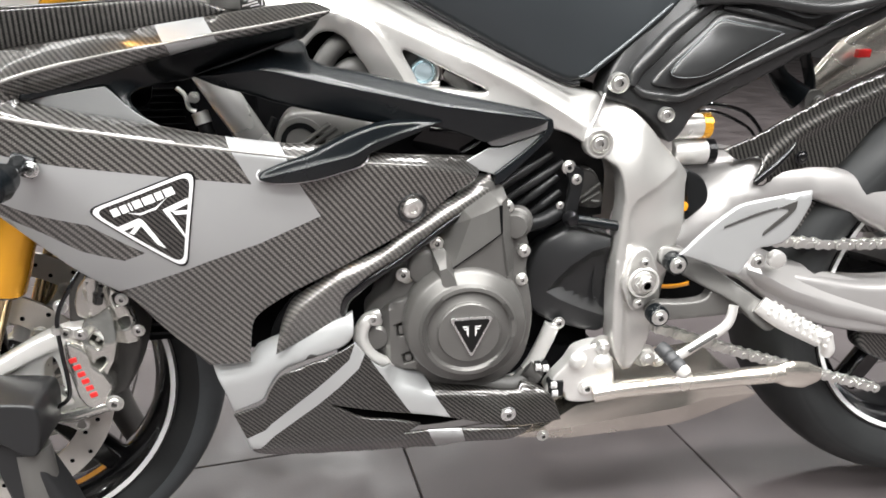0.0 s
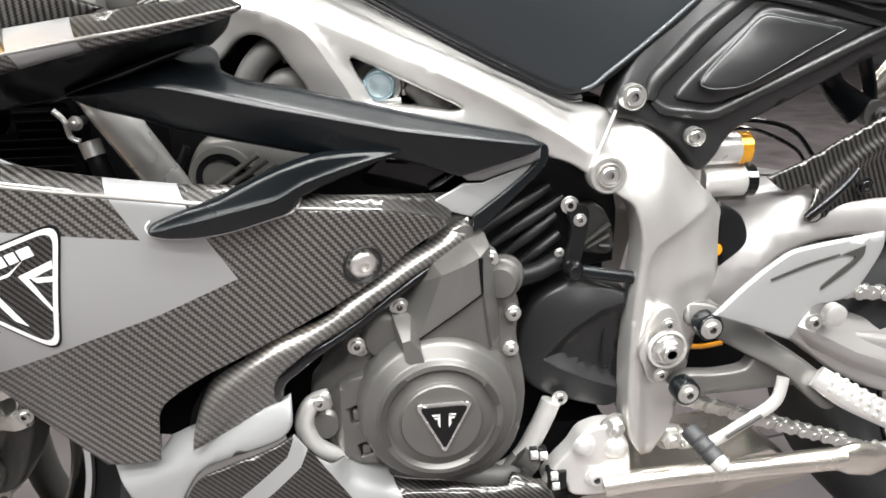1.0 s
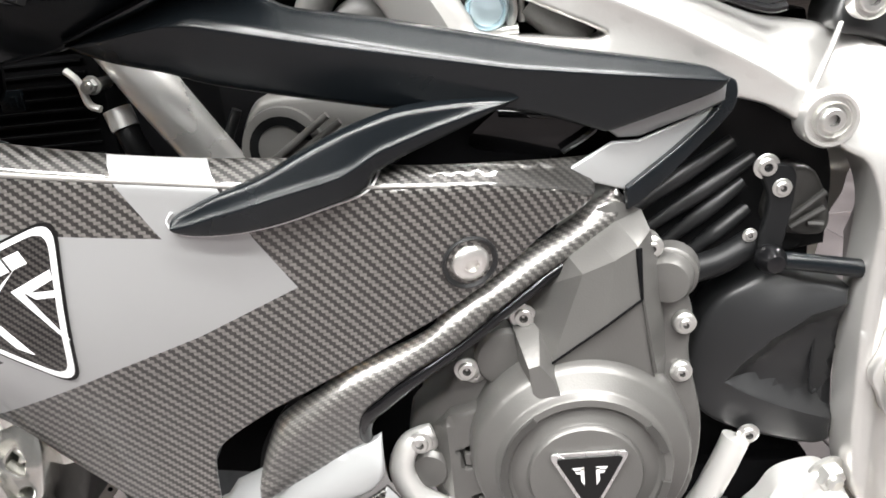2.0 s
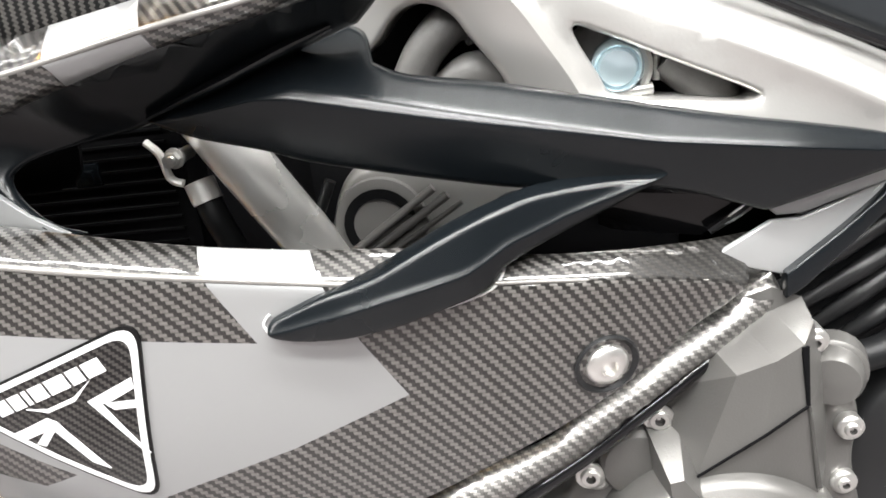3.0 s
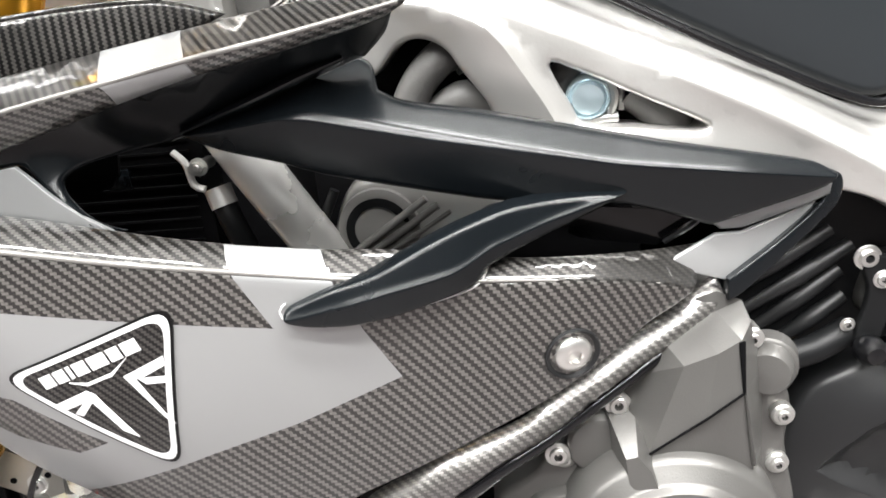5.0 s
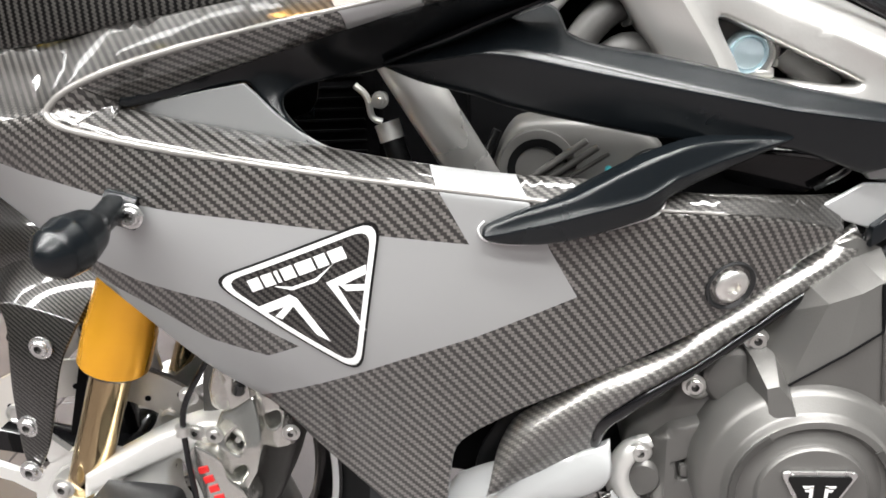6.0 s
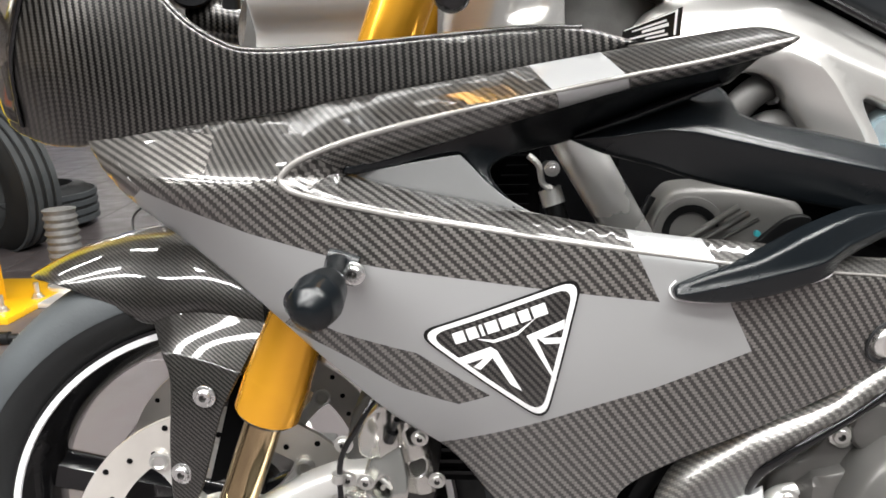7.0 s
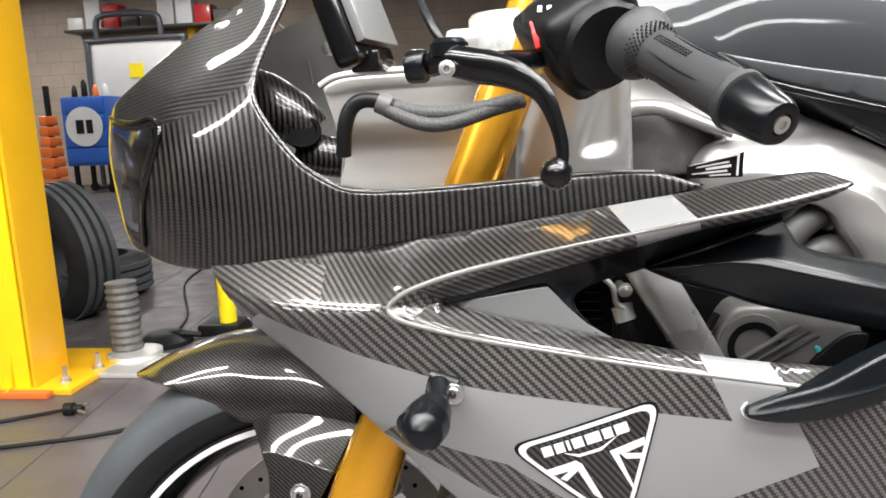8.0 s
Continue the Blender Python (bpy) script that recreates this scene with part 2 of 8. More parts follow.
M_PLASTER = shader("grey_plaster", (0.30, 0.295, 0.29), 0.8, vary=0.04, vary_scale=1.5, grain=0.3, grain_scale=50)
# for walls out of view, dark so that they reflect little
M_SHADE = shader("dark_unseen_wall_paint", (0.10, 0.10, 0.103), 0.75, vary=0.06, vary_scale=1.5, grain=0.3, grain_scale=50)
M_TILE = shader("mauve_grey_floor_tile", (0.090, 0.078, 0.079), 0.42, vary=0.18, vary_scale=7.0, grain=0.30, grain_scale=240, rough_vary=0.14)
M_GROUT = shader("mid_grey_grout", (0.075, 0.068, 0.068), 0.85, vary=0.2, vary_scale=20)
M_LAMP = shader("lamp_housing", (0.8, 0.8, 0.8), 0.5)

# ======== building helpers ========
from mathutils.geometry import delaunay_2d_cdt

BASE = {}


def thing(name, at, label, category, group="", kind=""):
    ob = new(name)
    ob.location = at
    ob.empty_display_size = 0.05
    BASE[ob] = Vector(at)
    return tagged(ob, label, category, group, kind)


def finish(me, mats, smooth=40):
    for m in mats if isinstance(mats, (list, tuple)) else [mats]:
        me.materials.append(m)
    if smooth:
        me.shade_smooth()
        me.set_sharp_from_angle(angle=radians(smooth))
    return me


def part(name, shape, mats, parent, label="", smooth=40):
    """One mesh object under a thing or a part. shape: a bmesh, or (verts, faces[, slots]), in the world's metres."""
    base = BASE[parent]
    me = bpy.data.meshes.new(name)
    if isinstance(shape, bmesh.types.BMesh):
        bmesh.ops.translate(shape, verts=shape.verts, vec=-base)
        shape.to_mesh(me)
        shape.free()
    else:
        vs, fs = shape[0], shape[1]
        me.from_pydata([(v[0] - base.x, v[1] - base.y, v[2] - base.z) for v in vs], [], fs)
        if len(shape) > 2:
            me.polygons.foreach_set("material_index", shape[2])
            # slot 1 of a bolt is its socket, coloured dark for the shade inside
            if max(shape[2]) == 1 and not isinstance(mats, list):
                mats = [mats, M_ENGINE_DK]
    me.validate()
    finish(me, mats, smooth)
    ob = new(name, me)
    ob.parent = parent
    BASE[ob] = base
    return tagged(ob, label)


def solo(name, shape, mats, label, category, kind="", smooth=40, group=""):
    """A thing that is one mesh; its origin lies at the middle of its foot."""
    me = bpy.data.meshes.new(name)
    if isinstance(shape, bmesh.types.BMesh):
        shape.to_mesh(me)
        shape.free()
    else:
        me.from_pydata([tuple(v) for v in shape[0]], [], shape[1])
        if len(shape) > 2:
            me.polygons.foreach_set("material_index", shape[2])
    co = np.array([v.co[:] for v in me.vertices])
    foot = Vector((*(co[:, :2].min(0) + co[:, :2].max(0)) / 2, co[:, 2].min()))
    me.transform(Matrix.Translation(-foot))
    me.validate()
    finish(me, mats, smooth)
    ob = new(name, me)
    ob.location = foot
    BASE[ob] = foot
    return tagged(ob, label, category, group, kind)


def curve_through(pts, n=5, closed=True):
    """A smooth line through (x, z) points; a third value of 1 marks a sharp corner."""
    P = [np.array(p[:2], float) for p in pts]
    C = [len(p) > 2 and p[2] for p in pts]
    out, N = [], len(P)
    for i in range(N if closed else N - 1):
        p1, p2 = P[i], P[(i + 1) % N]
        p0 = P[i - 1] if closed or i > 0 else p1
        p3 = P[(i + 2) % N] if closed or i + 2 < N else p2
        m1 = (p2 - p1) if C[i] else (p2 - p0) / 2
        m2 = (p2 - p1) if C[(i + 1) % N] else (p3 - p1) / 2
        L = np.linalg.norm(p2 - p1)
        m1 = m1 * min(1, 1.3 * L / (np.linalg.norm(m1) + 1e-9))
        m2 = m2 * min(1, 1.3 * L / (np.linalg.norm(m2) + 1e-9))
        for k in range(n):
            s = k / n
            out.append((2 * s**3 - 3 * s**2 + 1) * p1 + (s**3 - 2 * s**2 + s) * m1 + (3 * s**2 - 2 * s**3) * p2 + (s**3 - s**2) * m2)
    if not closed:
        out.append(P[-1])
    return np.array(out)


def inside(q, poly):
    x, y = q[:, 0], q[:, 1]
    hit = np.zeros(len(q), bool)
    for (x1, y1), (x2, y2) in zip(poly, np.roll(poly, -1, 0)):
        if y1 != y2:
            hit ^= ((y1 > y) != (y2 > y)) & (x < (x2 - x1) * (y - y1) / (y2 - y1) + x1)
    return hit


def reach(q, line, closed=True):
    """Distance of each point from a polyline."""
    best = np.full(len(q), 9.0)
    ends = np.roll(line, -1, 0) if closed else line[1:]
    for a, b in zip(line, ends):
        d = b - a
        s = np.clip(((q - a) @ d) / (d @ d + 1e-12), 0, 1)
        best = np.minimum(best, np.linalg.norm(q - a - s[:, None] * d, axis=1))
    return best


def depth_map(controls, soft=1e-5):
    """A smooth depth y(x, z) through a few controls (x, z, y): a thin plate."""
    A = np.array(controls, float)
    P, y, n = A[:, :2], A[:, 2], len(A)

    def kernel(r2):
        return np.where(r2 > 1e-14, r2 * np.log(r2 + 1e-14), 0)

    K = kernel(((P[:, None] - P[None]) ** 2).sum(-1)) + soft * np.eye(n)
    Q = np.c_[np.ones(n), P]
    S = np.linalg.solve(np.block([[K, Q], [Q.T, np.zeros((3, 3))]]), np.r_[y, 0, 0, 0])

    def at(q):
        q = np.atleast_2d(q)
        return kernel(((q[:, None] - P[None]) ** 2).sum(-1)) @ S[:n] + np.c_[np.ones(len(q)), q] @ S[n:]

    return at


def smooth_max(a, b, k):
    w = np.clip(k - np.abs(a - b), 0, None) / k
    return np.maximum(a, b) + w * w * k / 4


def smooth_min(a, b, k):
    return -smooth_max(-a, -b, k)


def rail(table, blur=0.006):
    """A smooth function of x through (x, value) pairs."""
    T = np.array(table, float)
    xs = np.arange(T[0, 0] - 0.05, T[-1, 0] + 0.05, 0.001)
    v = np.interp(xs, T[:, 0], T[:, 1])
    v[xs < T[0, 0]] = T[0, 1] + (xs[xs < T[0, 0]] - T[0, 0]) * (T[1, 1] - T[0, 1]) / (T[1, 0] - T[0, 0])
    v[xs > T[-1, 0]] = T[-1, 1] + (xs[xs > T[-1, 0]] - T[-1, 0]) * (T[-1, 1] - T[-2, 1]) / (T[-1, 0] - T[-2, 0])
    g = np.exp(-0.5 * (np.arange(-30, 31) * 0.001 / blur) ** 2)
    v = np.convolve(np.pad(v, 30, "edge"), g / g.sum(), "valid")
    return lambda x: np.interp(x, xs, v)


def flat(y):
    return lambda q: np.full(len(np.atleast_2d(q)), float(y))


def slope(x0, z0, y0, dx=0.0, dz=0.0):
    """A plane: depth y0 at (x0, z0), growing by dx and dz per metre."""
    return lambda q: y0 + (np.atleast_2d(q)[:, 0] - x0) * dx + (np.atleast_2d(q)[:, 1] - z0) * dz


def sheet(outline, depth, thick=0.004, step=0.014, round_edge=0.003, holes=(), regions=(), lines=(), n=5, band=(0.0015, 0.0035, 0.007)):
    """A shell of even thickness: a smooth outline in x and z, filled at the depth y(x, z), with rounded rims, holes and painted regions.
    regions: [(polygon, slot)]; lines: extra creases that the mesh follows."""
    rim = curve_through(outline, n)
    rims = [rim] + [curve_through(h, n) for h in holes]
    pts, edges = [], []

    def add(loop, closed):
        i0 = len(pts)
        pts.extend(map(tuple, loop))
        m = len(loop)
        edges.extend((i0 + i, i0 + (i + 1) % m) for i in range(m if closed else m - 1))

    for r in rims:
        add(r, True)
    for poly, _ in regions:
        ring = np.array([p[:2] for p in poly], float)
        dense = []
        for a, b in zip(ring, np.roll(ring, -1, 0)):
            k = max(1, int(np.linalg.norm(b - a) / step))
            dense += [a + (b - a) * i / k for i in range(k)]
        dense = np.array(dense)
        add(dense, True)
    for ln in lines:
        add(curve_through(ln, 6, False), False)
    lo, hi = rim.min(0), rim.max(0)
    gx, gz = np.meshgrid(np.arange(lo[0], hi[0], step), np.arange(lo[1], hi[1], step))
    gx[1::2] += step / 2
    grid = np.c_[gx.ravel(), gz.ravel()]
    if round_edge:
        off = np.min([reach(grid, r) for r in rims], axis=0)
        grid = grid[off > round_edge * 1.1 + 0.22 * step]
        for r in rims:
            t = np.roll(r, -1, 0) - np.roll(r, 1, 0)
            nrm = np.c_[-t[:, 1], t[:, 0]] / (np.linalg.norm(t, axis=1)[:, None] + 1e-9)
            for k in (0.25, 0.6, 1.0):
                grid = np.r_[grid, r + nrm * round_edge * k, r - nrm * round_edge * k]
    for ln in lines:
        c_ = curve_through(ln, 14, False)
        t = np.gradient(c_, axis=0)
        nrm = np.c_[-t[:, 1], t[:, 0]] / (np.linalg.norm(t, axis=1)[:, None] + 1e-9)
        near = reach(grid, c_, False) < band[-1] * 1.3
        grid = grid[~near]
        for k in band:
            grid = np.r_[grid, c_ + nrm * k, c_ - nrm * k]
    keep = inside(grid, rim)
    for h in rims[1:]:
        keep &= ~inside(grid, h)
    edge_d = np.min([reach(grid, r) for r in rims], axis=0)
    keep &= edge_d > (round_edge * 0.2 if round_edge else step * 0.3)
    pts2 = [Vector(p) for p in pts] + [Vector(p) for p in grid[keep]]
    v2, _, tris, _, _, _ = delaunay_2d_cdt(pts2, edges, [], 0, 1e-5)
    q = np.array([v[:] for v in v2])
    tri = np.array([t for t in tris if len(t) == 3])
    c = q[tri].mean(1)
    ok = inside(c, rim)
    for h in rims[1:]:
        ok &= ~inside(c, h)
    tri, c = tri[ok], c[ok]
    used = np.unique(tri)
    remap = -np.ones(len(q), int)
    remap[used] = np.arange(len(used))
    q, tri = q[used], remap[tri]
    y = depth(q)
    if round_edge:
        d = np.clip(np.min([reach(q, r) for r in rims], axis=0) / round_edge, 0, 1)
        y = y + round_edge * (1 - np.sqrt(np.clip(1 - (1 - d) ** 2, 0, 1)))
    slot = np.zeros(len(tri), int)
    for poly, s in regions:
        slot[inside(c, np.array([p[:2] for p in poly], float))] = s
    # seen from -y: x right, z up
    a, b = q[tri[:, 1]] - q[tri[:, 0]], q[tri[:, 2]] - q[tri[:, 0]]
    flip = (a[:, 0] * b[:, 1] - a[:, 1] * b[:, 0]) < 0
    tri[flip] = tri[flip][:, ::-1]
    N = len(q)
    back = depth(q) + thick
    verts = np.r_[np.c_[q[:, 0], y, q[:, 1]], np.c_[q[:, 0], np.maximum(back, y + 0.0005), q[:, 1]]]
    count = {}
    for t in tri.tolist():
        for e in ((t[0], t[1]), (t[1], t[2]), (t[2], t[0])):
            count[e] = 1
    faces = tri.tolist() + (tri[:, ::-1] + N).tolist()
    slots = slot.tolist() * 2
    for (i, j) in list(count):
        if (j, i) not in count:
            faces.append([j, i, i + N, j + N])
            slots.append(0)
    return verts.tolist(), faces, slots


def ridged(top, bottom, ridge, depth, thick, round_edge, bands, nx=150, extra=()):
    """A long shell on an even grid: its rows run along the upper edge, the ridge and the lower edge."""
    T, B = curve_through(top, 8, False), curve_through(bottom, 8, False)
    xs = np.unique(np.round(np.concatenate([np.linspace(T[0, 0] + 0.0003, T[-1, 0] - 0.0003, nx), extra]), 5))
    hi, lo = np.interp(xs, T[:, 0], T[:, 1]), np.interp(xs, B[:, 0], B[:, 1])
    mid = np.clip(ridge(xs), lo + 0.15 * (hi - lo), hi - 0.15 * (hi - lo))
    near = np.array(bands)
    up = np.minimum(1, 0.7 * (hi - mid) / near[-1])[:, None] * near
    down = np.minimum(1, 0.7 * (mid - lo) / near[-1])[:, None] * near
    steps = np.array([0.0, 0.25, 0.6, 1.0, 1.6])
    rows = []
    rim_lo = np.minimum(1, 0.2 * (mid - lo) / (round_edge * 1.6))[:, None] * round_edge * steps
    rim_hi = np.minimum(1, 0.2 * (hi - mid) / (round_edge * 1.6))[:, None] * round_edge * steps
    a, b = lo + rim_lo[:, -1], mid - down[:, -1]
    c, d = mid + up[:, -1], hi - rim_hi[:, -1]
    rows += [lo + rim_lo[:, k] for k in range(5)] + [a + (b - a) * s for s in (0.2, 0.4, 0.6, 0.8)] + [mid - down[:, k] for k in range(len(near) - 1, -1, -1)] + [mid]
    rows += [mid + up[:, k] for k in range(len(near))] + [c + (d - c) * s for s in (0.2, 0.4, 0.6, 0.8)] + [hi - rim_hi[:, k] for k in range(4, -1, -1)]
    Z = np.array(rows)
    m, n = Z.shape
    q = np.c_[np.tile(xs, m), Z.ravel()]
    rim = np.r_[np.c_[xs, hi], np.c_[xs, lo][::-1]]
    base = depth(q)
    r = np.clip(reach(q, rim) / round_edge, 0, 1)
    front = base + round_edge * (1 - np.sqrt(np.clip(1 - (1 - r) ** 2, 0, 1)))
    verts = np.r_[np.c_[q[:, 0], front, q[:, 1]], np.c_[q[:, 0], np.maximum(base + thick, front + 0.0005), q[:, 1]]].tolist()
    N, faces = m * n, []
    for i in range(m - 1):
        for j in range(n - 1):
            f = (i * n + j, i * n + j + 1, (i + 1) * n + j + 1, (i + 1) * n + j)
            faces += [f, tuple(N + k for k in f[::-1])]
    loop = list(range(n)) + [i * n + n - 1 for i in range(1, m)] + [(m - 1) * n + j for j in range(n - 2, -1, -1)] + [i * n for i in range(m - 2, 0, -1)]
    faces += [(loop[k], loop[k - 1], N + loop[k - 1], N + loop[k]) for k in range(len(loop))]
    return verts, faces


def join(*shapes):
    vs, fs, ss = [], [], []
    for s in shapes:
        k = len(vs)
        vs += [tuple(v) for v in s[0]]
        fs += [[i + k for i in f] for f in s[1]]
        ss += list(s[2]) if len(s) > 2 else [0] * len(s[1])
    return vs, fs, ss


def moved(shape, m):
    return ([tuple(m @ Vector(v)) for v in shape[0]], *shape[1:])


def slab(x0, y0, z0, x1, y1, z1, bevel=0.002, seg=2):
    bm = bmesh.new()
    bmesh.ops.create_cube(bm, size=1, matrix=Matrix.LocRotScale(((x0 + x1) / 2, (y0 + y1) / 2, (z0 + z1) / 2), None, (abs(x1 - x0), abs(y1 - y0), abs(z1 - z0))))
    if bevel:
        bmesh.ops.bevel(bm, geom=bm.edges[:], offset=bevel, segments=seg, affect="EDGES", profile=0.6)
    return out_of(bm)


def out_of(bm):
    bm.verts.index_update()
    s = ([v.co[:] for v in bm.verts], [[v.index for v in f.verts] for f in bm.faces])
    bm.free()
    return s


def lathe(profile, centre, axis="y", n=40, closed=False):
    """Turns (radius, along) pairs round an axis through centre; along grows away from the viewer for y."""
    vs, fs = [], []
    k = len(profile)
    for i in range(n):
        a = 2 * math.pi * i / n
        c, s = math.cos(a), math.sin(a)
        for r, h in profile:
            p = {"y": (r * c, h, r * s), "z": (r * c, -r * s, h), "x": (h, r * s, r * c)}[axis]
            vs.append((p[0] + centre[0], p[1] + centre[1], p[2] + centre[2]))
    for i in range(n):
        j = (i + 1) % n
        for m in range(k if closed else k - 1):
            m2 = (m + 1) % k
            fs.append([i * k + m, i * k + m2, j * k + m2, j * k + m])
    if not closed:
        if profile[0][0] > 1e-6:
            fs.append([i * k for i in range(n)])
        if profile[-1][0] > 1e-6:
            fs.append([i * k + k - 1 for i in range(n)][::-1])
    return vs, fs


def aim(at, way, roll=0.0):
    """A pose whose +z runs along way."""
    return Matrix.Translation(at) @ Vector(way).to_track_quat("Z", "Y").to_matrix().to_4x4() @ Matrix.Rotation(roll, 4, "Z")


def spin(profile, at, way, n=32):
    """A turned body: (radius, along) pairs along a direction."""
    return moved(lathe(profile, (0, 0, 0), "z", n), aim(at, way))


def smooth3(pts, n=6):
    P = np.array(pts, float)
    out = []
    for i in range(len(P) - 1):
        p0, p1, p2, p3 = P[max(i - 1, 0)], P[i], P[i + 1], P[min(i + 2, len(P) - 1)]
        for k in range(n):
            s = k / n
            out.append(0.5 * (2 * p1 + (p2 - p0) * s + (2 * p0 - 5 * p1 + 4 * p2 - p3) * s**2 + (3 * p1 - p0 - 3 * p2 + p3) * s**3))
    out.append(P[-1])
    return np.array(out)


def tube(pts, radius, n=12, smooth=6, flat_y=1.0, caps=True):
    """A round rod along a smooth line of (x, y, z); radius: one number, or one for each given point. flat_y squeezes it in depth."""
    P = smooth3(pts, smooth) if smooth else np.array(pts, float)
    R = np.interp(np.linspace(0, 1, len(P)), np.linspace(0, 1, len(radius)), radius) if isinstance(radius, (list, tuple)) else np.full(len(P), radius)
    T = np.gradient(P, axis=0)
    T /= np.linalg.norm(T, axis=1)[:, None] + 1e-12
    side = np.array([0, 1.0, 0]) if abs(T[0][1]) < 0.9 else np.array([1.0, 0, 0])
    vs, fs = [], []
    for i, (p, t) in enumerate(zip(P, T)):
        side = side - t * (side @ t)
        side /= np.linalg.norm(side)
        other = np.cross(t, side)
        for k in range(n):
            a = 2 * math.pi * k / n
            vs.append(tuple(p + R[i] * (math.cos(a) * side * flat_y + math.sin(a) * other)))
    for i in range(len(P) - 1):
        for k in range(n):
            k2 = (k + 1) % n
            fs.append([i * n + k, i * n + k2, (i + 1) * n + k2, (i + 1) * n + k])
    if caps:
        fs += [list(range(n))[::-1], list(range((len(P) - 1) * n, len(P) * n))]
    return vs, fs


def loft(sections, closed=True, caps=True):
    """Skins equal rings of points."""
    n = len(sections[0])
    vs = [tuple(p) for s in sections for p in s]
    fs = []
    for i in range(len(sections) - 1):
        for k in range(n if closed else n - 1):
            k2 = (k + 1) % n
            fs.append([i * n + k, i * n + k2, (i + 1) * n + k2, (i + 1) * n + k])
    if caps and closed:
        fs += [list(range(n))[::-1], list(range((len(sections) - 1) * n, len(sections) * n))]
    return vs, fs


def hexbolt(x, y, z, r, way=(0, -1, 0), washer=True):
    """A flanged bolt head with a socket, its washer face at y, standing towards the viewer."""
    socket = 0.48 * r
    prof = ([(r * 1.42, 0), (r * 1.42, 0.18 * r), (r * 1.30, 0.26 * r)] if washer else [(r, 0)]) + [(r, 0.26 * r), (r * 0.97, 0.62 * r), (r * 0.86, 0.72 * r), (socket, 0.72 * r), (socket * 0.94, 0.25 * r), (0.001, 0.20 * r)]
    vs, fs = spin(prof, (x, y, z), way, 18)
    k = len(prof) - 1
    # socket wall and floor take slot 1, shade put into the colour
    return vs, fs, [1 if i < 18 * k and i % k >= k - 2 else 0 for i in range(len(fs))]


def nuts(x, y, z, r, way=(0, -1, 0)):
    """A six-sided nut on a round washer with a stud end."""
    hexa = spin([(r, 0), (r, 0.75 * r), (r * 0.88, 0.9 * r), (0.6 * r, 0.9 * r)], (x, y, z), way, 6)
    return join(spin([(r * 1.35, -0.001), (r * 1.35, 0.12 * r), (r, 0.14 * r)], (x, y, z), way, 24), hexa, spin([(0.55 * r, 0.5 * r), (0.55 * r, 1.15 * r), (0.4 * r, 1.3 * r), (0.001, 1.3 * r)], (x, y, z), way, 16))

# ======== the motorcycle: bodywork ========
BIKE = thing("motorcycle", (0.19, 0.975, 0.0), "carbon and silver faired sports motorcycle standing on paddock stands", "motorcycle")
MID = 0.975

# -- side fairing: crease lines run back from the tip of a V
MAIN_FACE = depth_map([
    (-0.345, 0.712, 0.746), (-0.296, 0.695, 0.743), (-0.228, 0.682, 0.742), (-0.160, 0.670, 0.743), (-0.112, 0.662, 0.746), (-0.059, 0.650, 0.752), (0.022, 0.637, 0.767), (0.093, 0.630, 0.784), (0.136, 0.615, 0.803),
    (-0.251, 0.605, 0.747), (-0.149, 0.642, 0.745), (-0.167, 0.539, 0.758), (-0.092, 0.624, 0.752), (-0.025, 0.580, 0.766), (0.075, 0.580, 0.787), (-0.294, 0.652, 0.741), (-0.230, 0.550, 0.756),
    (0.150, 0.593, 0.815), (0.103, 0.559, 0.800), (0.052, 0.535, 0.790), (-0.018, 0.507, 0.784), (-0.101, 0.464, 0.787), (-0.119, 0.399, 0.796), (-0.167, 0.397, 0.800),
    (-0.213, 0.456, 0.790), (-0.236, 0.497, 0.780), (-0.329, 0.569, 0.782), (-0.437, 0.664, 0.798), (-0.493, 0.703, 0.812), (-0.517, 0.735, 0.820), (-0.475, 0.715, 0.785), (-0.429, 0.710, 0.761), (-0.384, 0.708, 0.751)], 1e-3)
LOW_Z = rail([(-0.36, 0.717), (-0.345, 0.7125), (-0.330, 0.708), (-0.296, 0.696), (-0.228, 0.682), (-0.160, 0.670), (-0.112, 0.661), (-0.059, 0.651), (0.022, 0.638), (0.093, 0.629), (0.136, 0.616), (0.17, 0.600)])
TOP_Z = rail([(-0.60, 0.745), (-0.517, 0.728), (-0.475, 0.716), (-0.429, 0.711), (-0.384, 0.709), (-0.356, 0.711), (-0.345, 0.715), (-0.328, 0.7255), (-0.303, 0.735), (-0.253, 0.7485), (-0.196, 0.7585), (-0.159, 0.7645), (-0.116, 0.773), (-0.070, 0.780), (-0.004, 0.793), (0.02, 0.798)], 0.007)
TOP_Y = rail([(-0.60, 0.87), (-0.517, 0.820), (-0.475, 0.785), (-0.429, 0.761), (-0.384, 0.751), (-0.345, 0.746), (-0.303, 0.747), (-0.253, 0.748), (-0.196, 0.751), (-0.116, 0.757), (-0.070, 0.765), (-0.004, 0.782), (0.02, 0.788)], 0.014)
TOP_LEAN = rail([(-0.60, 0.95), (-0.464, 1.05), (-0.392, 1.10), (-0.299, 1.55), (-0.210, 1.95), (-0.129, 2.0), (0.02, 2.0)], 0.02)


def TOP_FACE(q):
    """The upper face leans back from its crease, more steeply towards the nose."""
    q = np.atleast_2d(q)
    return TOP_Y(q[:, 0]) + TOP_LEAN(q[:, 0]) * (q[:, 1] - TOP_Z(q[:, 0]))


